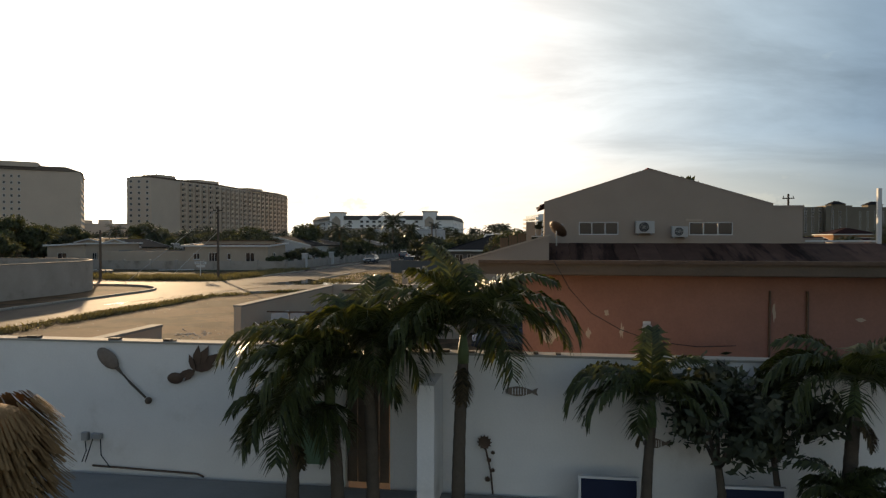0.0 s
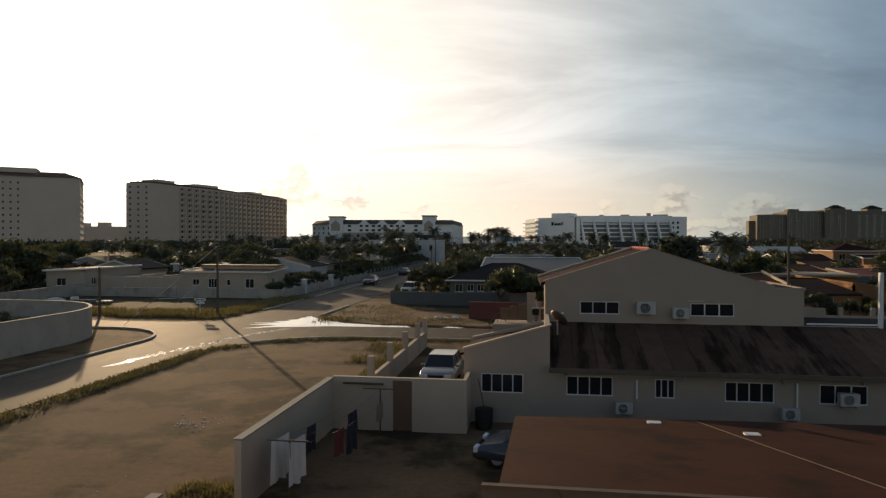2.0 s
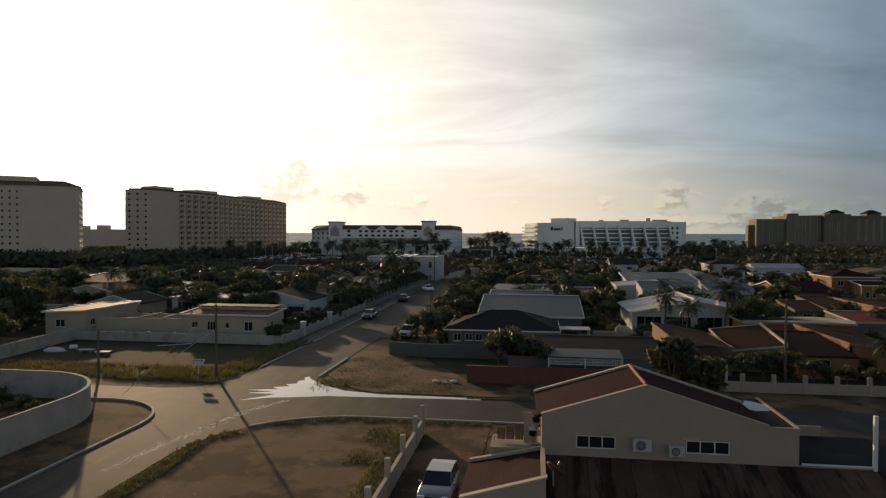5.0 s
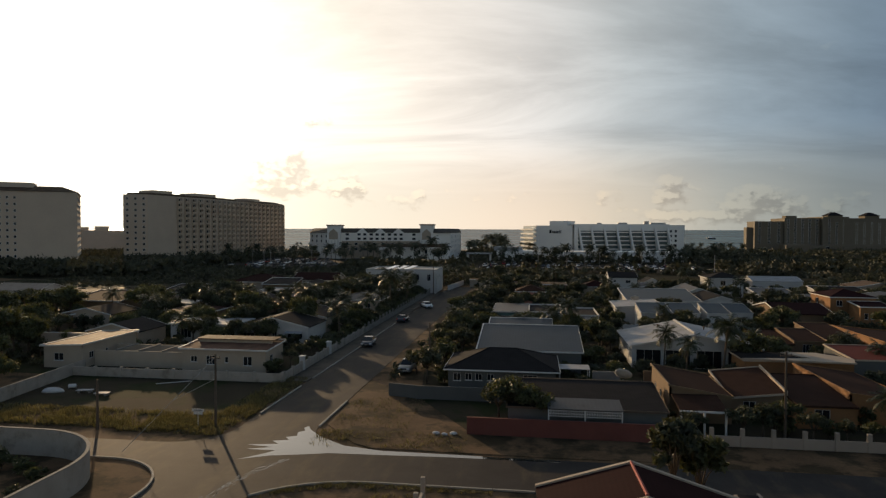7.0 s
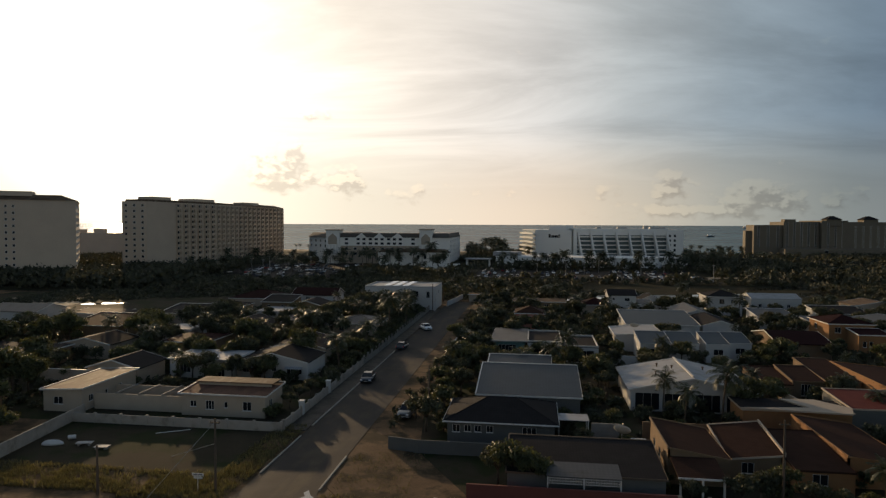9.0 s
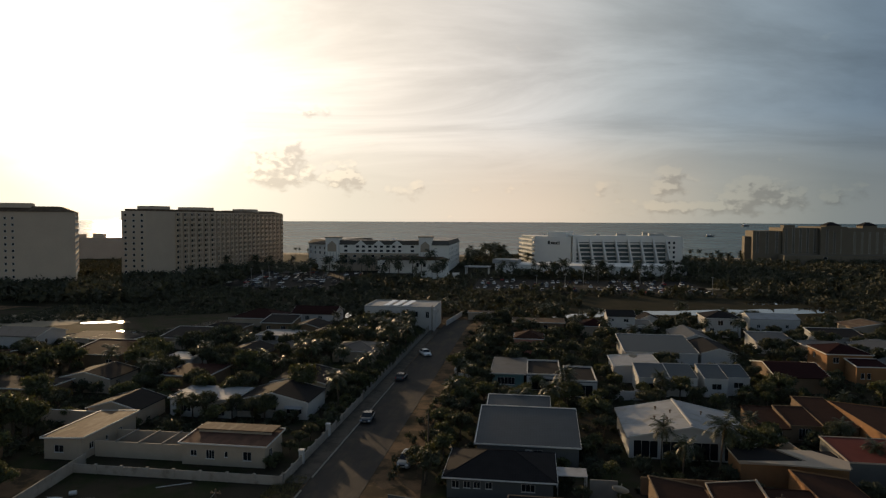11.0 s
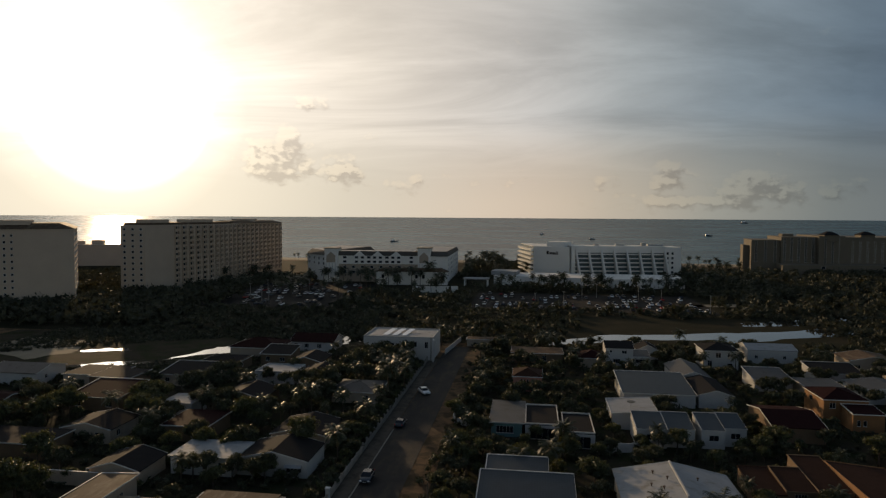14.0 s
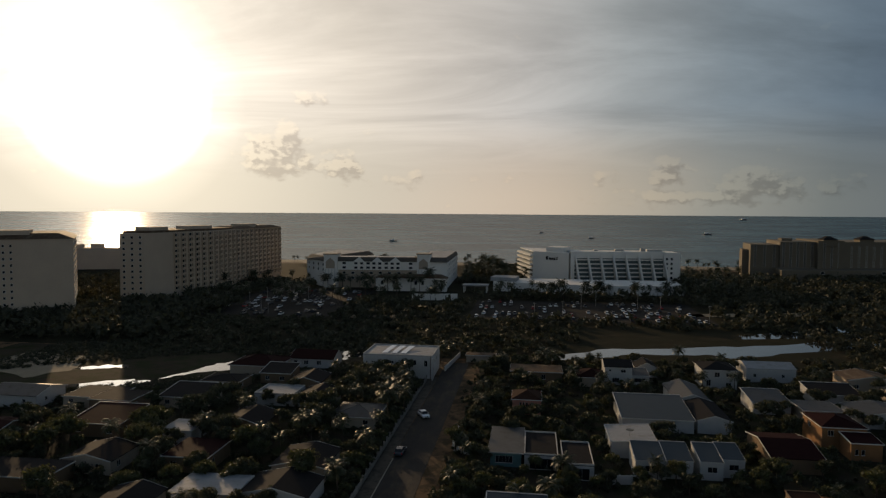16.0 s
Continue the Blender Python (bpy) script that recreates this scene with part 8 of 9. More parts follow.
for x in (-112.0, -100.2, -88.3):
    bm = bmesh.new()
    rim = ((x - 3.4, 11.6), (x + 3.4, 11.6), (x + 3.4, 17.2), (x, 19.9), (x - 3.4, 17.2))
    f = [bm.verts.new((*on_front(a, 0.8), z)) for a, z in rim]
    b = [bm.verts.new((*on_front(a, -5.0), z)) for a, z in rim]
    bm.faces.new(f)
    for i in range(5):
        j = (i + 1) % 5
        bm.faces.new((f[j], f[i], b[i], b[j]))
    part("dormer", bm, "hotelwhite", hm)
    for z in (12.3, 15.1):
        for du in (-1.9, 1.9):
            hotel_window(hm, on_front(x + du - 1, 0.8), on_front(x + du + 1, 0.8), z, 0.5, 2.2, 1.6)
for x in (-121.8, -106.1, -94.2, -78.3):
    for z in (12.3, 15.1):
        hotel_window(hm, on_front(x - 1, 0.0), on_front(x + 1, 0.0), z, 0.5, 2.4, 1.6)
for x in (-121.8, -116, -110, -104, -98, -92, -86, -78.3):
    for z in (5.5, 8.8):
        hotel_window(hm, on_front(x - 1, 0.25), on_front(x + 1, 0.25), z, 0.5, 2.2, 1.7)
for i in range(8):
    for z in (4.0, 7.2, 10.4, 13.6):
        hotel_window(hm, WINGS[2][1], WINGS[2][2], z, (i + 0.5) / 8, 2.0, 1.9)
for i in range(4):
    for z in (10.4, 13.6):
        hotel_window(hm, WINGS[1][0], WINGS[1][1], z, (i + 0.5) / 4, 2.0, 1.8)
pd = thing("hotel_hall", "white single-storey hotel hall with a tan roof", "building", group="shore hotels")
HALL = [(-97.0, 403.0), (-52.5, 406.0), (-53.3, 415.5), (-97.8, 412.5)]
bm = bmesh.new()
prism(bm, HALL, 0, 8.2)
part("wall", bm, "hotelwhite", pd)
bm = bmesh.new()
hip_cap(bm, HALL, 8.2, 1.9, 0.9, 4)
part("roof", bm, "slabroof", pd)
for x in (-93.0, -85.6, -71.8, -67.5, -58.6):
    hotel_window(pd, HALL[0], HALL[1], 4.0, (x + 97) / 44.5, 1.8, 2.6)
wall_run("hotel_wall", [(-67.0, 365.0), (-41.5, 368.5)], 3.7, 0.4, "hotelwhite", "long white boundary wall of the hotel", "wall")
ug = thing("entrance_canopy", "white flat entrance canopy by the hotel", "canopy", (-34.5, 409.0, 0))
part("roof", boxes((-8, 8, -5, 5, 4.2, 4.8)), "whiteroof", ug)
for sx in (-7, 7):
    for sy in (-4, 4):
        part("column", boxes((sx - 0.3, sx + 0.3, sy - 0.3, sy + 0.3, 0, 4.2)), "hotelwhite", ug)

# white slab hotel with slanting fins
hw = thing("hotel", "white slab hotel with slanting fins and balcony rows", "hotel", group="shore hotels")
P0, P1 = Vector((26.6, 452.4)), Vector((100.6, 462.4))
dv = (P1 - P0).normalized()
nv = Vector((dv.y, -dv.x))
LEN = (P1 - P0).length


def wl_(u, v):
    p = P0 + dv * u - nv * v
    return (p.x, p.y)


def wrect(u0, u1, v0, v1):
    return [wl_(u0, v0), wl_(u1, v0), wl_(u1, v1), wl_(u0, v1)]


bm = bmesh.new()
prism(bm, wrect(0, LEN, 4.0, 20), 0, 22.6)
part("wall", bm, "seaglass", hw, "dark recessed glass behind the balconies")
bm = bmesh.new()
prism(bm, wrect(0, LEN - 10, 2.2, 20.2), 18.9, 23.4)
part("attic_band", bm, "hotelwhite", hw)
bm = bmesh.new()
prism(bm, wrect(0, 2.5, 1.5, 20.4), 0, 23.0)
part("end_wall", bm, "hotelwhite", hw)
bm = bmesh.new()
prism(bm, wrect(LEN - 11, LEN, 1.8, 20.4), 0, 22.9)
part("end_wall", bm, "hotelwhite", hw)
for f in range(6):
    z = 3.4 + f * 2.85
    bm = bmesh.new()
    d = 1.8 + 0.15 * f
    prism(bm, wrect(2.5, LEN - 11, d, 4.2), z - 0.2, z + 0.55)
    part("balcony_band", bm, "hotelwhite", hw)
for i in range(8):
    u = 2.6 + i * (LEN - 14.5) / 7
    bm = bmesh.new()
    q = [wl_(u, 1.9), wl_(u + 0.9, 1.9)]
    lo = [bm.verts.new((*wl_(u + 2.2, -3.4), 3.0)), bm.verts.new((*wl_(u + 3.3, -3.4), 3.0)), bm.verts.new((*wl_(u + 3.3, 3.4), 3.0)), bm.verts.new((*wl_(u + 2.2, 3.4), 3.0))]
    hi = [bm.verts.new((*wl_(u, 1.6), 21.0)), bm.verts.new((*wl_(u + 1.0, 1.6), 21.0)), bm.verts.new((*wl_(u + 1.0, 3.4), 21.0)), bm.verts.new((*wl_(u, 3.4), 21.0))]
    for a in range(4):
        b = (a + 1) % 4
        bm.faces.new((lo[a], lo[b], hi[b], hi[a]))
    bm.faces.new(hi)
    part("fin", bm, "hotelwhite", hw)
for f in range(5):
    for t in (0.35, 0.65):
        hotel_window(hw, wl_(LEN - 11, 1.8), wl_(LEN, 1.8), 5.0 + f * 3.2, t - 0.2, 1.6, 1.8)
# left block with its blank wall and end balconies
PBk = [(1.0, 470.0), (25.0, 455.0), (34.0, 474.0), (10.0, 512.0), (-9.0, 516.0)]
bm = bmesh.new()
prism(bm, PBk, 0, 22.4)
part("wall", bm, "hotelwhite", hw)
bm = bmesh.new()
prism(bm, [(10, 470), (22, 463), (28, 476), (16, 484)], 22.4, 25.6)
part("plant_room", bm, "hotelwhite", hw)
for f in range(6):
    z = 3.5 + f * 3.1
    bm = bmesh.new()
    prism(bm, [(1.0, 470.0), (-9.0, 516.0), (-11.2, 515.4), (-1.2, 469.6)], z, z + 1.2)
    part("balcony_band", bm, "hotelwhite", hw)
    bm = bmesh.new()
    prism(bm, [(0.7, 471.0), (-8.9, 515.0), (-9.15, 514.95), (0.45, 470.95)], z + 1.2, z + 3.0)
    part("window_band", bm, "seaglass", hw)
an = math.degrees(math.atan2(455 - 470, 24))
for i, (x0, w, h) in enumerate(((6.2, 1.6, 2.4), (8.2, 1.0, 1.6), (9.5, 1.0, 1.6), (10.8, 1.0, 1.6), (12.1, 1.0, 1.6), (13.4, 0.5, 2.2), (14.3, 0.5, 2.2))):
    t = x0 / 28.3
    bm = boxes((-w / 2, w / 2, -0.15, 0.02, 18.0, 18.0 + h))
    ob = part("sign_bar", bm, "darkroof", hw, "dark plain bar of a wall sign")
    ob.matrix_basis = pose(1.0 + 24 * (t + 0.18), 470 - 15 * (t + 0.18), -1.0, 0, 0, an)
for x, y, w, d, z in ((60, 470, 6, 4, 24.6), (84, 472, 10, 5, 24.6), (76, 470, 3, 3, 25.6), (44, 468, 3, 3, 24.4)):
    bm = boxes((x - w / 2, x + w / 2, y - d / 2, y + d / 2, 22.5, z))
    part("plant_box", bm, "acwhite", hw)
pw = thing("hotel_hall", "long low white wing before the slab hotel", "building", group="shore hotels")
bm = bmesh.new()
prism(bm, [(-24, 416), (4, 409), (54, 405), (92, 414), (92, 440), (-20, 440)], 0, 6.0)
part("wall", bm, "hotelwhite", pw)
bm = bmesh.new()
prism(bm, [(-26, 420), (-10, 416), (-8, 432), (-24, 434)], 6.0, 8.5)
part("roof_tent", bm, "whiteroof", pw)

# yellowish resort with cupolas
hr = thing("hotel", "yellow-brown resort hotel with stepped roofs and cupolas", "hotel", group="shore hotels")
for pts, z in (([(163, 540), (172, 536), (177, 552), (167, 560)], 22.0), ([(166, 530), (186, 528), (190, 560), (170, 562)], 26.5), ([(186, 526), (212, 528), (214, 570), (190, 568)], 29.0), ([(212, 524), (232, 528), (234, 574), (214, 572)], 30.0),
               ([(232, 530), (330, 552), (322, 592), (234, 576)], 29.0), ([(180, 505), (330, 530), (330, 552), (184, 530)], 9.0)):
    bm = bmesh.new()
    prism(bm, pts, 0, z)
    part("wall", bm, "yellow", hr)
for x, y in ((221, 530), (251, 540), (196, 545)):
    z0 = 30.0 if x != 196 else 29.0
    if x != 196:
        bm = boxes((x - 5, x + 5, y - 5, y + 5, 26, z0 + 0.8))
        part("tower", bm, "yellow", hr)
        bm = bmesh.new()
        hip_cap(bm, [(x - 5, y - 5), (x + 5, y - 5), (x + 5, y + 5), (x - 5, y + 5)], z0 + 0.8, 2.6, 1.0, 5.5)
        part("cupola", bm, "darkroof", hr)
    else:
        part("roof_house", boxes((x - 4, x + 4, y - 4, y + 4, 29, 31)), "yellow", hr)
for x0, y0, x1, y1, n, zt in ((186, 526, 212, 528, 5, 8), (214, 524, 231, 528, 3, 8), (236, 531, 330, 552, 16, 7), (166, 530, 186, 528, 3, 7)):
    for i in range(n):
        for f in range(zt):
            hotel_window(hr, (x0, y0), (x1, y1), 9.8 + f * 2.4, (i + 0.5) / n, 1.8, 1.5)
for u in (0.2, 0.5, 0.8):
    for f in range(2):
        hotel_window(hr, (180, 505), (330, 530), 3.0 + f * 3.0, u, 3.0, 2.2)

# ---- plants of the quarter ----
palms = [make_palm("tall palm tree with a ragged crown", 100 + i, 5.2 + 0.6 * i, 2.9, 24, 17, 0.5, 0.13, 1, 0.07, 0.30, skirt=-0.5, e_top=1.3, hang=0.55, step=1.0, sides=6, droop=(0.95, 1.6)) for i in range(4)]
trees = [make_tree("leafy green garden tree with thin limbs", 200 + i, 4.2, 2.3, 1250, 0.165, "leaf" if i % 2 else "leaf_dark", 0.13) for i in range(4)]
bushes = [make_tree("dense dark green garden shrub", 220 + i, 2.0, 1.35, 620, 0.15, "leaf_dark" if i % 2 else "leaf", 0.06, "shrub", "shrub", 0.15) for i in range(3)]
first = {}
FAR_LEAVES = []


def plant(kind, x, y, s=1.0, rz=None, z=0.0):
    """Places the first of a kind itself and copies after that."""
    r = (x * 37.7 + y * 91.3) % 360 if rz is None else rz
    src = kind[int(abs(x * 3.1 + y * 7.7)) % len(kind)]
    if kind is trees and y > 142 and src.name in first:
        crown = next(c for c in src.children if c.name.startswith("crown")).data
        v = np.empty(len(crown.vertices) * 3, dtype=np.float32)
        crown.vertices.foreach_get("co", v)
        c_, s_ = math.cos(radians(r)) * s, math.sin(radians(r)) * s
        v = v.reshape(-1, 4, 3)[::2]
        w = np.stack([v[..., 0] * c_ - v[..., 1] * s_ + x, v[..., 0] * s_ + v[..., 1] * c_ + y, v[..., 2] * s + z], -1)
        m = w.mean(axis=1, keepdims=True)
        FAR_LEAVES.append(m + (w - m) * 1.3)
        return None
    if src.name not in first:
        first[src.name] = 1
        src.matrix_basis = pose(x, y, z, 0, 0, r) @ Matrix.Diagonal((s, s, s, 1))
        return src
    return put(src, x, y, z, r, s)


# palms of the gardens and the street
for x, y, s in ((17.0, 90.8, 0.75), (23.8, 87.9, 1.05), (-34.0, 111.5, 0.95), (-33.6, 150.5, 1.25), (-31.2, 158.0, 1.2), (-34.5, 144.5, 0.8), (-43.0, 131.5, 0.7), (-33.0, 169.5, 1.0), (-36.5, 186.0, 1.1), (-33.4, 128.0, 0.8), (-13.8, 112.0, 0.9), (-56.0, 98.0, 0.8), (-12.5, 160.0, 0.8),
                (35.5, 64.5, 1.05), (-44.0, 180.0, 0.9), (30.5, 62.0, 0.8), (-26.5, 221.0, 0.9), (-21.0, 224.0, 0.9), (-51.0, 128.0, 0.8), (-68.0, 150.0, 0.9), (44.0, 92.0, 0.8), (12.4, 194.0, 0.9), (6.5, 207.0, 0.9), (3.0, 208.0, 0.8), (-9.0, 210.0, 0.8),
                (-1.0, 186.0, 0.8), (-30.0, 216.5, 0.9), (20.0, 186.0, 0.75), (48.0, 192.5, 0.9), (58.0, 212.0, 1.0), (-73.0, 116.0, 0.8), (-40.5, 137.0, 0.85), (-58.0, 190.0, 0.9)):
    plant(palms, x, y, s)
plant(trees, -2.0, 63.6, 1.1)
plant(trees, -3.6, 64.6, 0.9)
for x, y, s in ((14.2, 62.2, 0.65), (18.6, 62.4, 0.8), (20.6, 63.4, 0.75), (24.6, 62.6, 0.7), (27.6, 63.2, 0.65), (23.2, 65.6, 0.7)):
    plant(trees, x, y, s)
bt = make_tree("tall slender tree with glossy leaves behind the gabled house", 240, 8.1, 1.8, 1500, 0.2, "leaf_dark", 0.14, bare=0.5)
bt.matrix_basis = pose(8.3, 41.7, 0)
bt = make_tree("bushy tree beside the tall slender one", 241, 6.6, 1.6, 1300, 0.2, "leaf", 0.12, bare=0.4)
bt.matrix_basis = pose(10.2, 43.0, 0)
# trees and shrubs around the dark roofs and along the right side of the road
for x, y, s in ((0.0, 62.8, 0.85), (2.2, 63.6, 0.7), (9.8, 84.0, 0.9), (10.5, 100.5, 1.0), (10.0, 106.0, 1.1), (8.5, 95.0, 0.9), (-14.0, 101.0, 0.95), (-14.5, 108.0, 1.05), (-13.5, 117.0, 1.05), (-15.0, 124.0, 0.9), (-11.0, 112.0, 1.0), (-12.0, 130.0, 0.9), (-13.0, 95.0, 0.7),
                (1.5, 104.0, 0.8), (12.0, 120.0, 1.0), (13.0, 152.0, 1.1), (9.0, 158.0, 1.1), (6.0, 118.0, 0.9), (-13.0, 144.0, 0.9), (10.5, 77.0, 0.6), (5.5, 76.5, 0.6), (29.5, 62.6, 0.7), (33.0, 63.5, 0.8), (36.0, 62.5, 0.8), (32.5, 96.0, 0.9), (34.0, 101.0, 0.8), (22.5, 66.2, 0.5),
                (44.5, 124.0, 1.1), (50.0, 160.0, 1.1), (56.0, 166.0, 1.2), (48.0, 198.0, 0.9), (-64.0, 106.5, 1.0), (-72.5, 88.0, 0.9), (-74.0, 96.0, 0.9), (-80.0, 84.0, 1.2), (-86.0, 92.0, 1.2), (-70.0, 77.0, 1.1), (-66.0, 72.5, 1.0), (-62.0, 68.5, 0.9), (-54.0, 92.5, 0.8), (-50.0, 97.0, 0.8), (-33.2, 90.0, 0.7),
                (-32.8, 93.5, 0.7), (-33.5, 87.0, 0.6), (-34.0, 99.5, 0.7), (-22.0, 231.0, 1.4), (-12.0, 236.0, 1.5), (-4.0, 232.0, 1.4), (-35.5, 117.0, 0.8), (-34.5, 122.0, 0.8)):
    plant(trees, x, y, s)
# hedge along the left fence
for i in range(34):
    plant(bushes, -32.3 + 0.5 * math.sin(i * 2.1), 98.0 + i * 2.75, 0.95 + 0.25 * math.sin(i * 1.3))
for x, y in ((-58, 101), (-52, 101.2), (-45, 102), (-41, 102.2), (-38.6, 101.8), (-34.4, 84.0), (-34.2, 82.0), (-62, 95), (-55, 89.5), (-50, 90.5), (12.4, 66), (31.6, 69), (26.6, 64.2), (23.0, 64.8), (-8, 87.4), (3.8, 87.2), (4, 80)):
    plant(bushes, x, y, 0.8)
# plants and chairs inside the rounded wall
for x, y, s in ((-44, 45.5, 0.75), (-41.5, 46.2, 0.7), (-38.6, 45.2, 0.7), (-36.2, 43.5, 0.65), (-47, 46.6, 0.8), (-35.0, 40.0, 0.6), (-50, 46.8, 0.8)):
    plant(bushes, x, y, s)
for x, y, rz in ((-41.0, 43.6, 20), (-39.6, 43.2, -30), (-44.6, 42.6, 70)):
    ch = thing("garden_chair", "white plastic garden chair in the walled corner yard", "chair", (x, y, 0), rz, group="garden chairs")
    part("seat", boxes((-0.25, 0.25, -0.25, 0.25, 0.42, 0.46), bevel=0.01), "trim", ch)
    part("backrest", boxes((-0.25, 0.25, 0.22, 0.27, 0.46, 0.95), bevel=0.01), "trim", ch)
    for lx in (-0.22, 0.22):
        for ly in (-0.22, 0.22):
            part("leg", boxes((lx - 0.025, lx + 0.025, ly - 0.025, ly + 0.025, 0, 0.42)), "trim", ch)
# garden greenery filling the plots
rng = np.random.default_rng(33)
n = 0
tries = 0
while n < 700 and tries < 9000:
    tries += 1
    x, y = rng.uniform(-165, 125), rng.uniform(80, 222)
    if x < (-0.95 * y - 4) or x > 0.62 * y + 6:
        continue
    if -34.5 < x < -16 or any(a0 - 0.8 < x < a1 + 0.8 and b0 - 0.8 < y < b1 + 0.8 for a0, a1, b0, b1 in HOUSES):
        continue
    if -62 < x < -30 and y < 100 or x < -52 and y > 150 + (x + 140) * 0.61:
        continue
    k = rng.random()
    if x < -52 and y > 126 + (x + 140) * 0.61:
        plant(bushes, x, y, rng.uniform(0.6, 1.0))
        n += 1
        continue
    if x < -34 and k > 0.4:
        k = 0.3 if k < 0.8 else 0.9
    if k < 0.08:
        plant(palms, x, y, rng.uniform(0.6, 0.95))
    elif k < 0.55:
        plant(trees, x, y, rng.uniform(0.7, 1.1) * (1.4 if x < -34 else 1.1))
    else:
        plant(bushes, x, y, rng.uniform(0.7, 1.3))
    n += 1
# undergrowth and hedges that fill the plots
def in_plot(r):
    while True:
        x, y = r.uniform(-170, 130), r.uniform(80, 222)
        if x < (-0.95 * y - 4) or x > 0.64 * y + 6 or -33.5 < x < -18.5 or (-62 < x < -30 and y < 92) or (x < -52 and y > 150 + (x + 140) * 0.61):
            continue
        if not any(a0 - 0.9 < x < a1 + 0.9 and b0 - 0.9 < y < b1 + 0.9 for a0, a1, b0, b1 in HOUSES):
            return x, y


def undergrowth(label, count, seed, mat):
    r = np.random.default_rng(seed)
    out = []
    for _ in range(count):
        x, y = in_plot(r)
        s = r.uniform(0.5, 1.1)
        out.append(leaf_cloud(r, [(x, y, s * 0.6, s), (x + r.normal(0, s * 0.6), y + r.normal(0, s * 0.6), s * 0.8, s * 0.7)], 46, 0.2))
    q = np.concatenate(out)
    q[:, :, 2] = np.maximum(q[:, :, 2], 0.02)
    return tagged(raw_quads("undergrowth", q, mat), label, "undergrowth", kind="stuff")


undergrowth("dark green undergrowth and hedges in the plots", 1500, 71, "leaf_dark")
def low_marsh(r):
    while True:
        x, y = r.uniform(-175, -56), r.uniform(140, 226)
        e = y - (165 + (x + 140) * 0.61)
        if x > -0.95 * y - 4 and (-16 < e < -5 or e > 34) and not any(a0 - 0.9 < x < a1 + 0.9 and b0 - 0.9 < y < b1 + 0.9 for a0, a1, b0, b1 in HOUSES):
            return x, y


r0 = np.random.default_rng(73)
marsh_q = np.concatenate([leaf_cloud(r0, [(*low_marsh(r0), 0.2, r0.uniform(0.7, 1.4))], 26, 0.24) for _ in range(1100)])
marsh_q[:, :, 2] = np.clip(marsh_q[:, :, 2], 0.02, 0.9)
tagged(raw_quads("marsh_plants", marsh_q, "scrub"), "low dark marsh plants by the lagoon", "marsh", kind="stuff")
undergrowth("dry olive undergrowth in the plots", 700, 72, "scrub")
for i in range(26):
    x, y = -12.2 + 1.9 * math.sin(i * 2.3), 94.0 + i * 3.1
    if not any(a0 - 1.0 < x < a1 + 1.0 and b0 - 1.0 < y < b1 + 1.0 for a0, a1, b0, b1 in HOUSES):
        plant(trees, x, y, 0.85 + 0.3 * math.sin(i * 1.7))
for i in range(16):
    plant(trees, -33.6 + 0.4 * math.sin(i * 1.9), 118.0 + i * 4.4, 0.7 + 0.15 * math.sin(i * 2.7))
if FAR_LEAVES:
    tagged(raw_quads("tree_crowns", np.concatenate(FAR_LEAVES), "leaf_dark"), "dark leafy tree crowns among the farther houses", "trees", kind="stuff")
# palms before the hotels
for i in range(95):
    t = rng.random()
    if i < 40:
        x, y = rng.uniform(-20, 110), rng.uniform(378, 402)
    elif i < 75:
        x, y = rng.uniform(-150, -50), rng.uniform(335, 384) + 0.0
        if x > -96:
            y = rng.uniform(352, 372)
    else:
        x, y = rng.uniform(-60, 0), rng.uniform(470, 610)
    plant(palms, x, y, rng.uniform(0.95, 1.5))
# taller palms before the cream hotel and between the hotels
for i in range(16):
    plant(palms, -133 + i * 4.9 + rng.uniform(-1.5, 1.5), rng.uniform(398, 411), rng.uniform(1.2, 1.9))
for i in range(14):
    plant(palms, rng.uniform(-48, -12), rng.uniform(425, 520), rng.uniform(1.4, 2.2))
for i in range(60):
    plant(palms, rng.uniform(-230, 220), rng.uniform(596, 622), rng.uniform(0.9, 1.3))
for i in range(46):
    plant(palms, rng.uniform(100, 165), rng.uniform(440, 560), rng.uniform(0.9, 1.3))
for i in range(36):
    plant(palms, rng.uniform(-215, -150), rng.uniform(330, 470), rng.uniform(0.9, 1.3))

# scrub belts and far woods
def scrub(name, label, count, region, size, hgt, seed, leaf=0.5, per=34, mat="scrub"):
    r = np.random.default_rng(seed)
    out = []
    made = 0
    while made < count:
        x, y = region(r)
        s = r.uniform(0.6, 1.4) * size
        blobs = [(x + r.normal(0, s * 0.5), y + r.normal(0, s * 0.5), hgt * r.uniform(0.25, 0.7), s * r.uniform(0.5, 0.9)) for _ in range(3)]
        out.append(leaf_cloud(r, blobs, per, leaf))
        made += 1
    q = np.concatenate(out)
    q[:, :, 2] = np.maximum(q[:, :, 2], 0.02)
    return tagged(raw_quads(name, q, mat), label, "scrub", kind="stuff")


def reg_band(x0, x1, y0, y1, holes=()):
    def f(r):
        while True:
            x, y = r.uniform(x0, x1), r.uniform(y0, y1)
            if not any(h[0] < x < h[1] and h[2] < y < h[3] for h in holes):
                return x, y
    return f


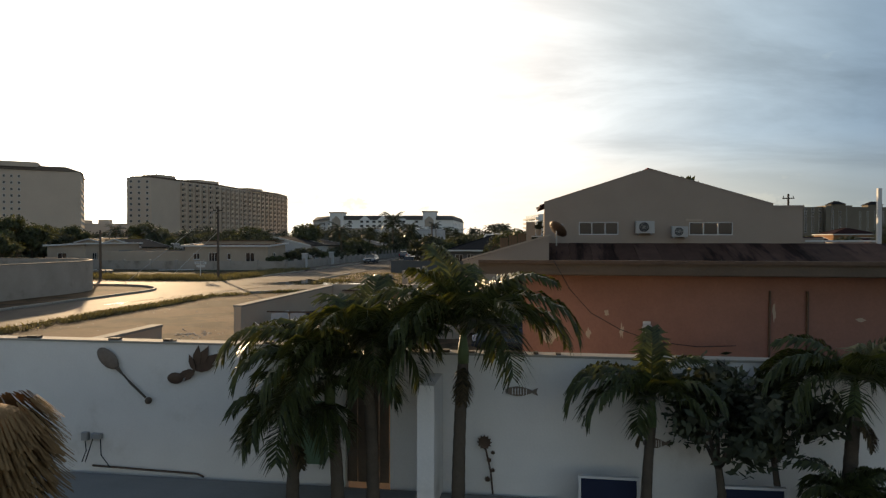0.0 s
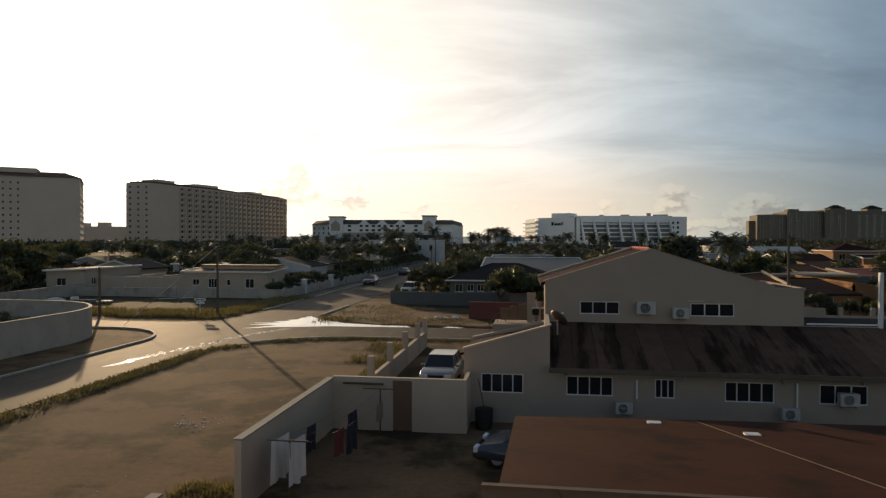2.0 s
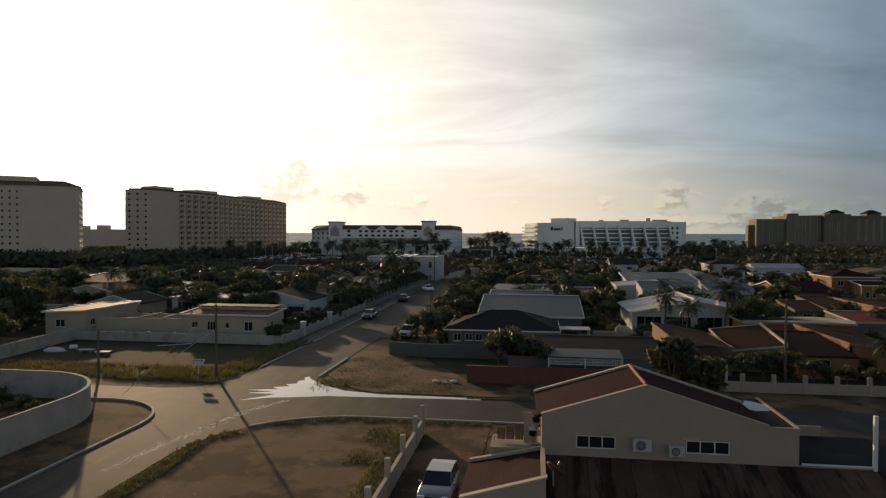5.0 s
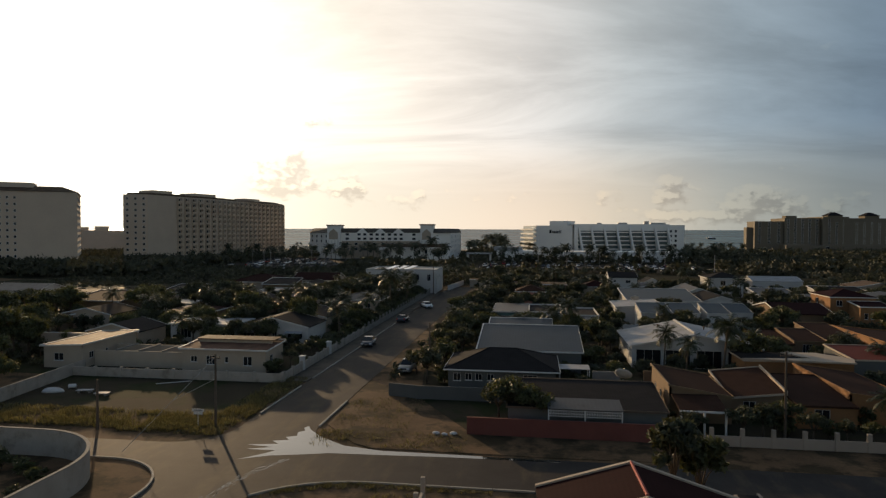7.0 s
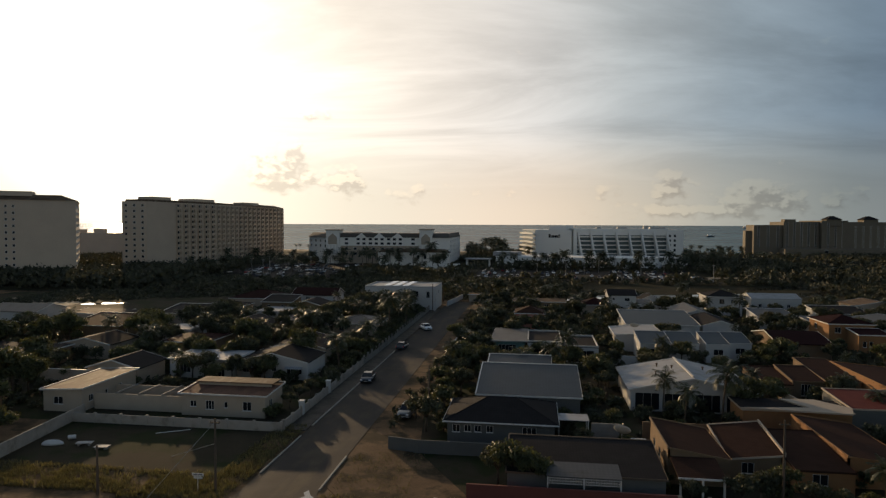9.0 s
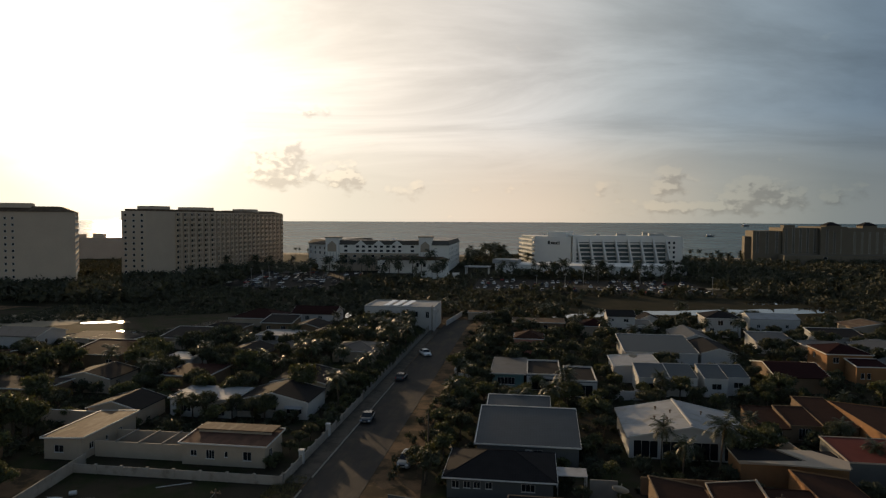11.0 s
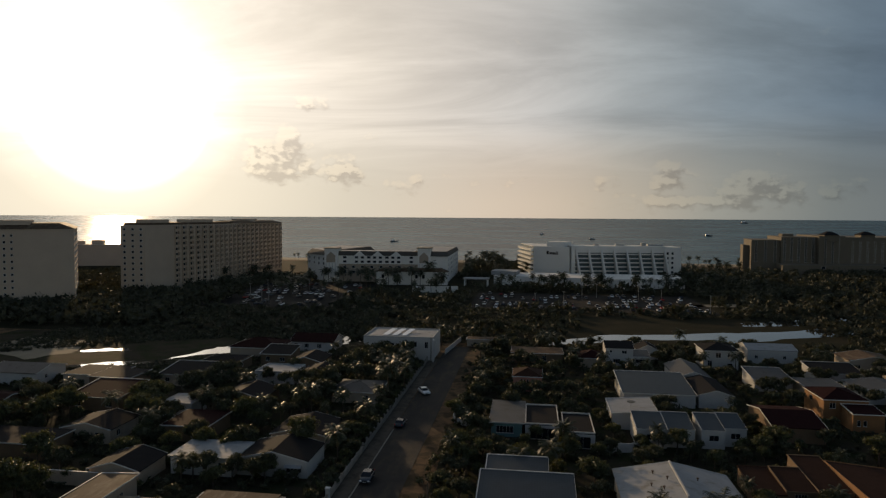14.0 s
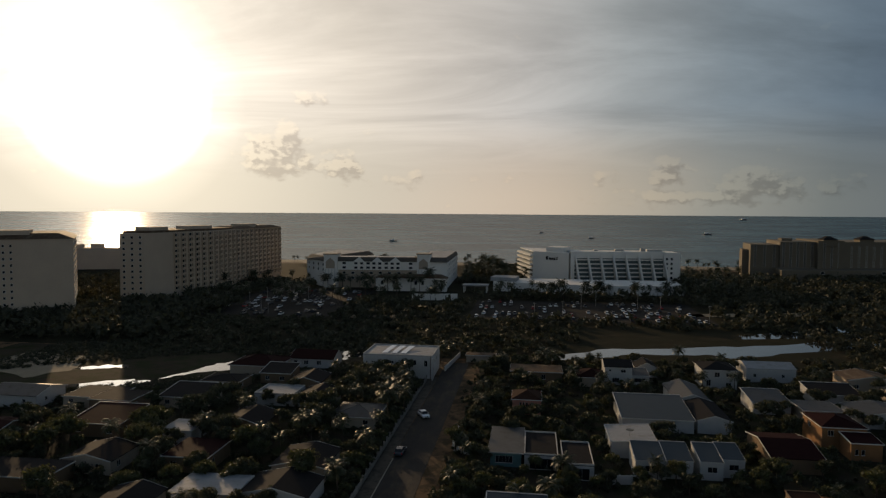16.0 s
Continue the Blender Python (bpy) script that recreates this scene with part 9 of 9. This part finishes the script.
LOTS = ((-167, -94, 294, 407), (-32, 86, 304, 374))
scrub("scrub", "dark dry scrub belt between lagoon and car parks", 1500, reg_band(-330, 240, 235, 310, LOTS + ((20, 110, 225, 290),)), 2.2, 2.6, 51)
scrub("woods", "dark mangrove and sea grape woods before the hotels", 1500, reg_band(-330, 300, 300, 440, LOTS + ((-140, -30, 352, 440), (-30, 100, 396, 440))), 3.2, 5.5, 52, 0.7)
scrub("woods", "dense dark trees beside the resort", 800, reg_band(84, 330, 400, 515), 3.6, 8.0, 53, 0.8)
scrub("woods", "dense dark trees round the tower hotels", 700, reg_band(-330, -150, 230, 330), 3.4, 7.0, 54, 0.8)
scrub("woods", "dark palms and sea grape behind the beach", 420, reg_band(-52, 8, 455, 598, ((-6, 34, 448, 520),)), 2.6, 4.5, 56, 0.7)
scrub("scrub", "low scrub along the lagoon shore", 420, reg_band(-170, 130, 216, 236, ((-10, 90, 224, 236),)), 1.4, 1.6, 55, 0.35)
ground_plate("marsh", wavy([(-420, 222.5), (-190, 223), (130, 223), (420, 223), (420, 560), (100, 596), (-30, 600), (-420, 590)], 13), 0.03, "marsh", "dark marshy grassland by the lagoon", "ground")


# dry grass on verges and the plot by the crossing
def grass(name, label, spots, blades, h, seed):
    r = np.random.default_rng(seed)
    out = []
    for x0, x1, y0, y1, n in spots:
        k = int(n)
        p = np.stack([r.uniform(x0, x1, k), r.uniform(y0, y1, k), np.zeros(k)], 1)
        keep = np.array([noise.noise(Vector((q[0] * 0.35, q[1] * 0.35, 3.0))) + 0.7 * noise.noise(Vector((q[0] * 1.6, q[1] * 1.6, 9.0))) + r.normal(0, 0.25) > 0.0 for q in p])
        p = p[keep]
        out.append(p)
    p = np.concatenate(out)
    k = len(p)
    az = r.uniform(0, 6.283, k)
    w = np.stack([np.cos(az), np.sin(az), np.zeros(k)], 1) * r.uniform(0.015, 0.04, k)[:, None]
    tip = p + np.stack([r.normal(0, 0.12, k), r.normal(0, 0.12, k), h * r.uniform(0.4, 1.2, k)], 1)
    return tagged(raw_quads(name, np.stack([p - w, p + w, tip + w * 0.2, tip - w * 0.2], 1), "grass"), label, "grass", kind="stuff")


grass("grass", "dry yellow grass tufts on the plot", [(-58, -31, 57.2, 63.2, 26000), (-58, -31, 57.2, 59.5, 9000), (-39, -28.6, 56.5, 62, 8000), (-32, -28.4, 62, 80, 11000)], 1, 0.38, 61)
vg = []
for i in range(40):
    t = i / 39
    if t < 0.62:
        vg.append((-22.3, -21.0, 14 + t * 38, 14 + t * 38 + 1.2, 380))
    else:
        an = math.pi - (t - 0.62) / 0.38 * math.pi / 2
        cx, cy = -12.4 + 9.6 * math.cos(an), 37.5 + 9.6 * math.sin(an)
        vg.append((cx - 0.6, cx + 0.6, cy - 0.6, cy + 0.6, 330))
grass("grass", "dry grass strip along the road edge", vg, 1, 0.2, 62)
grass("grass", "dry grass tufts against the walls", [(-10.4, -8.2, 14.5, 18.5, 4200), (-9.6, -8.2, 27, 44, 3600), (-11.5, -8.2, 38, 46, 2600), (-20, -6, 55.4, 60, 3800), (-19.8, -12, 61, 72, 2600), (-12, -3, 46.6, 47.4, 800)], 1, 0.25, 63)

# ---- far small things ----
def small_car(label, paint):
    c = thing("car", label, "car", group="cars in the car park")
    part("body", boxes((-2.1, 2.1, -0.85, 0.85, 0.3, 0.92), bevel=0.12), paint, c)
    bm = bmesh.new()
    lo = [bm.verts.new(p) for p in ((-1.7, -0.78, 0.92), (1.1, -0.78, 0.92), (1.1, 0.78, 0.92), (-1.7, 0.78, 0.92))]
    hi = [bm.verts.new(p) for p in ((-1.2, -0.62, 1.42), (0.3, -0.62, 1.42), (0.3, 0.62, 1.42), (-1.2, 0.62, 1.42))]
    for i in range(4):
        bm.faces.new((lo[i], lo[(i + 1) % 4], hi[(i + 1) % 4], hi[i]))
    bm.faces.new(hi)
    part("cabin_glass", bm, "glass", c)
    part("roof_skin", boxes((-1.2, 0.3, -0.62, 0.62, 1.42, 1.46)), paint, c)
    return c


srcs = [small_car("white car in the car park", "whitecar"), small_car("silver car in the car park", "silver"), small_car("dark car in the car park", "darkcar"), small_car("red car in the car park", "redcar")]
rng = np.random.default_rng(90)
spots = []
for row in range(6):
    y = 311 + row * 10.5
    for i in range(36):
        if rng.random() < 0.42:
            spots.append((-26 + i * 3.0, y, 90))
for row in range(9):
    y = 302 + row * 11.0
    for i in range(20):
        if rng.random() < 0.4:
            spots.append((-160 + i * 3.1, y, 90))
used = set()
for x, y, rz in spots:
    i = rng.choice(4, p=[0.42, 0.3, 0.2, 0.08])
    if i not in used:
        used.add(i)
        srcs[i].matrix_basis = pose(x, y, 0.06, 0, 0, rz)
    else:
        put(srcs[i], x + rng.normal(0, 0.15), y + rng.normal(0, 0.4), 0.06, rz + rng.choice([0, 180]))
for i in range(14):
    lp = thing("lamp_post", "thin car park lamp post", "lamp post", (rng.uniform(-28, 82), rng.uniform(310, 370), 0), group="lamp posts") if i < 7 else thing("lamp_post", "thin car park lamp post", "lamp post", (rng.uniform(-160, -100), rng.uniform(300, 400), 0), group="lamp posts")
    bm = bmesh.new()
    tube(bm, [(0, 0, 0), (0, 0, 7.5)], 0.1, 6)
    part("mast", bm, "steel", lp)
    part("lamp_head", boxes((-0.7, 0.7, -0.15, 0.15, 7.5, 7.65)), "steel", lp)


def boat(x, y, z, s, label, mast=True):
    b = thing("boat", label, "boat", (x, y, z), 10, group="boats at sea")
    bm = bmesh.new()
    lo = [bm.verts.new(p) for p in ((-5 * s, -1 * s, 0), (4 * s, -1 * s, 0), (6 * s, 0, 0.2 * s), (4 * s, 1 * s, 0), (-5 * s, 1 * s, 0))]
    hi = [bm.verts.new(p) for p in ((-5.3 * s, -1.5 * s, 1.6 * s), (4.5 * s, -1.5 * s, 1.7 * s), (7.4 * s, 0, 2.2 * s), (4.5 * s, 1.5 * s, 1.7 * s), (-5.3 * s, 1.5 * s, 1.6 * s))]
    for i in range(5):
        bm.faces.new((lo[i], lo[(i + 1) % 5], hi[(i + 1) % 5], hi[i]))
    bm.faces.new(hi)
    part("hull", bm, "darkcar", b)
    part("cabin", boxes((-3.5 * s, 1.5 * s, -1 * s, 1 * s, 1.6 * s, 3.2 * s), bevel=0.15 * s), "whitecar", b)
    if mast:
        bm = bmesh.new()
        tube(bm, [(0, 0, 1.6 * s), (0, 0, 9 * s)], 0.12 * s, 5)
        tube(bm, [(-3 * s, 0, 1.6 * s), (-3 * s, 0, 6.5 * s)], 0.1 * s, 5)
        part("mast", bm, "wood", b)
    return b


boat(-226, 1060, -0.4, 1.1, "dark sailing boat with two masts")
boat(110, 1250, 0.6, 1.0, "white motor yacht on the sea", False)
boat(380, 1500, 1.5, 1.6, "long dark boat on the sea", False)
boat(22, 1500, 1.5, 0.9, "small boat with bare masts")
boat(-545, 900, -0.3, 0.9, "small boat near the bright water")
boat(1000, 3300, 14.0, 3.0, "distant ship on the horizon")
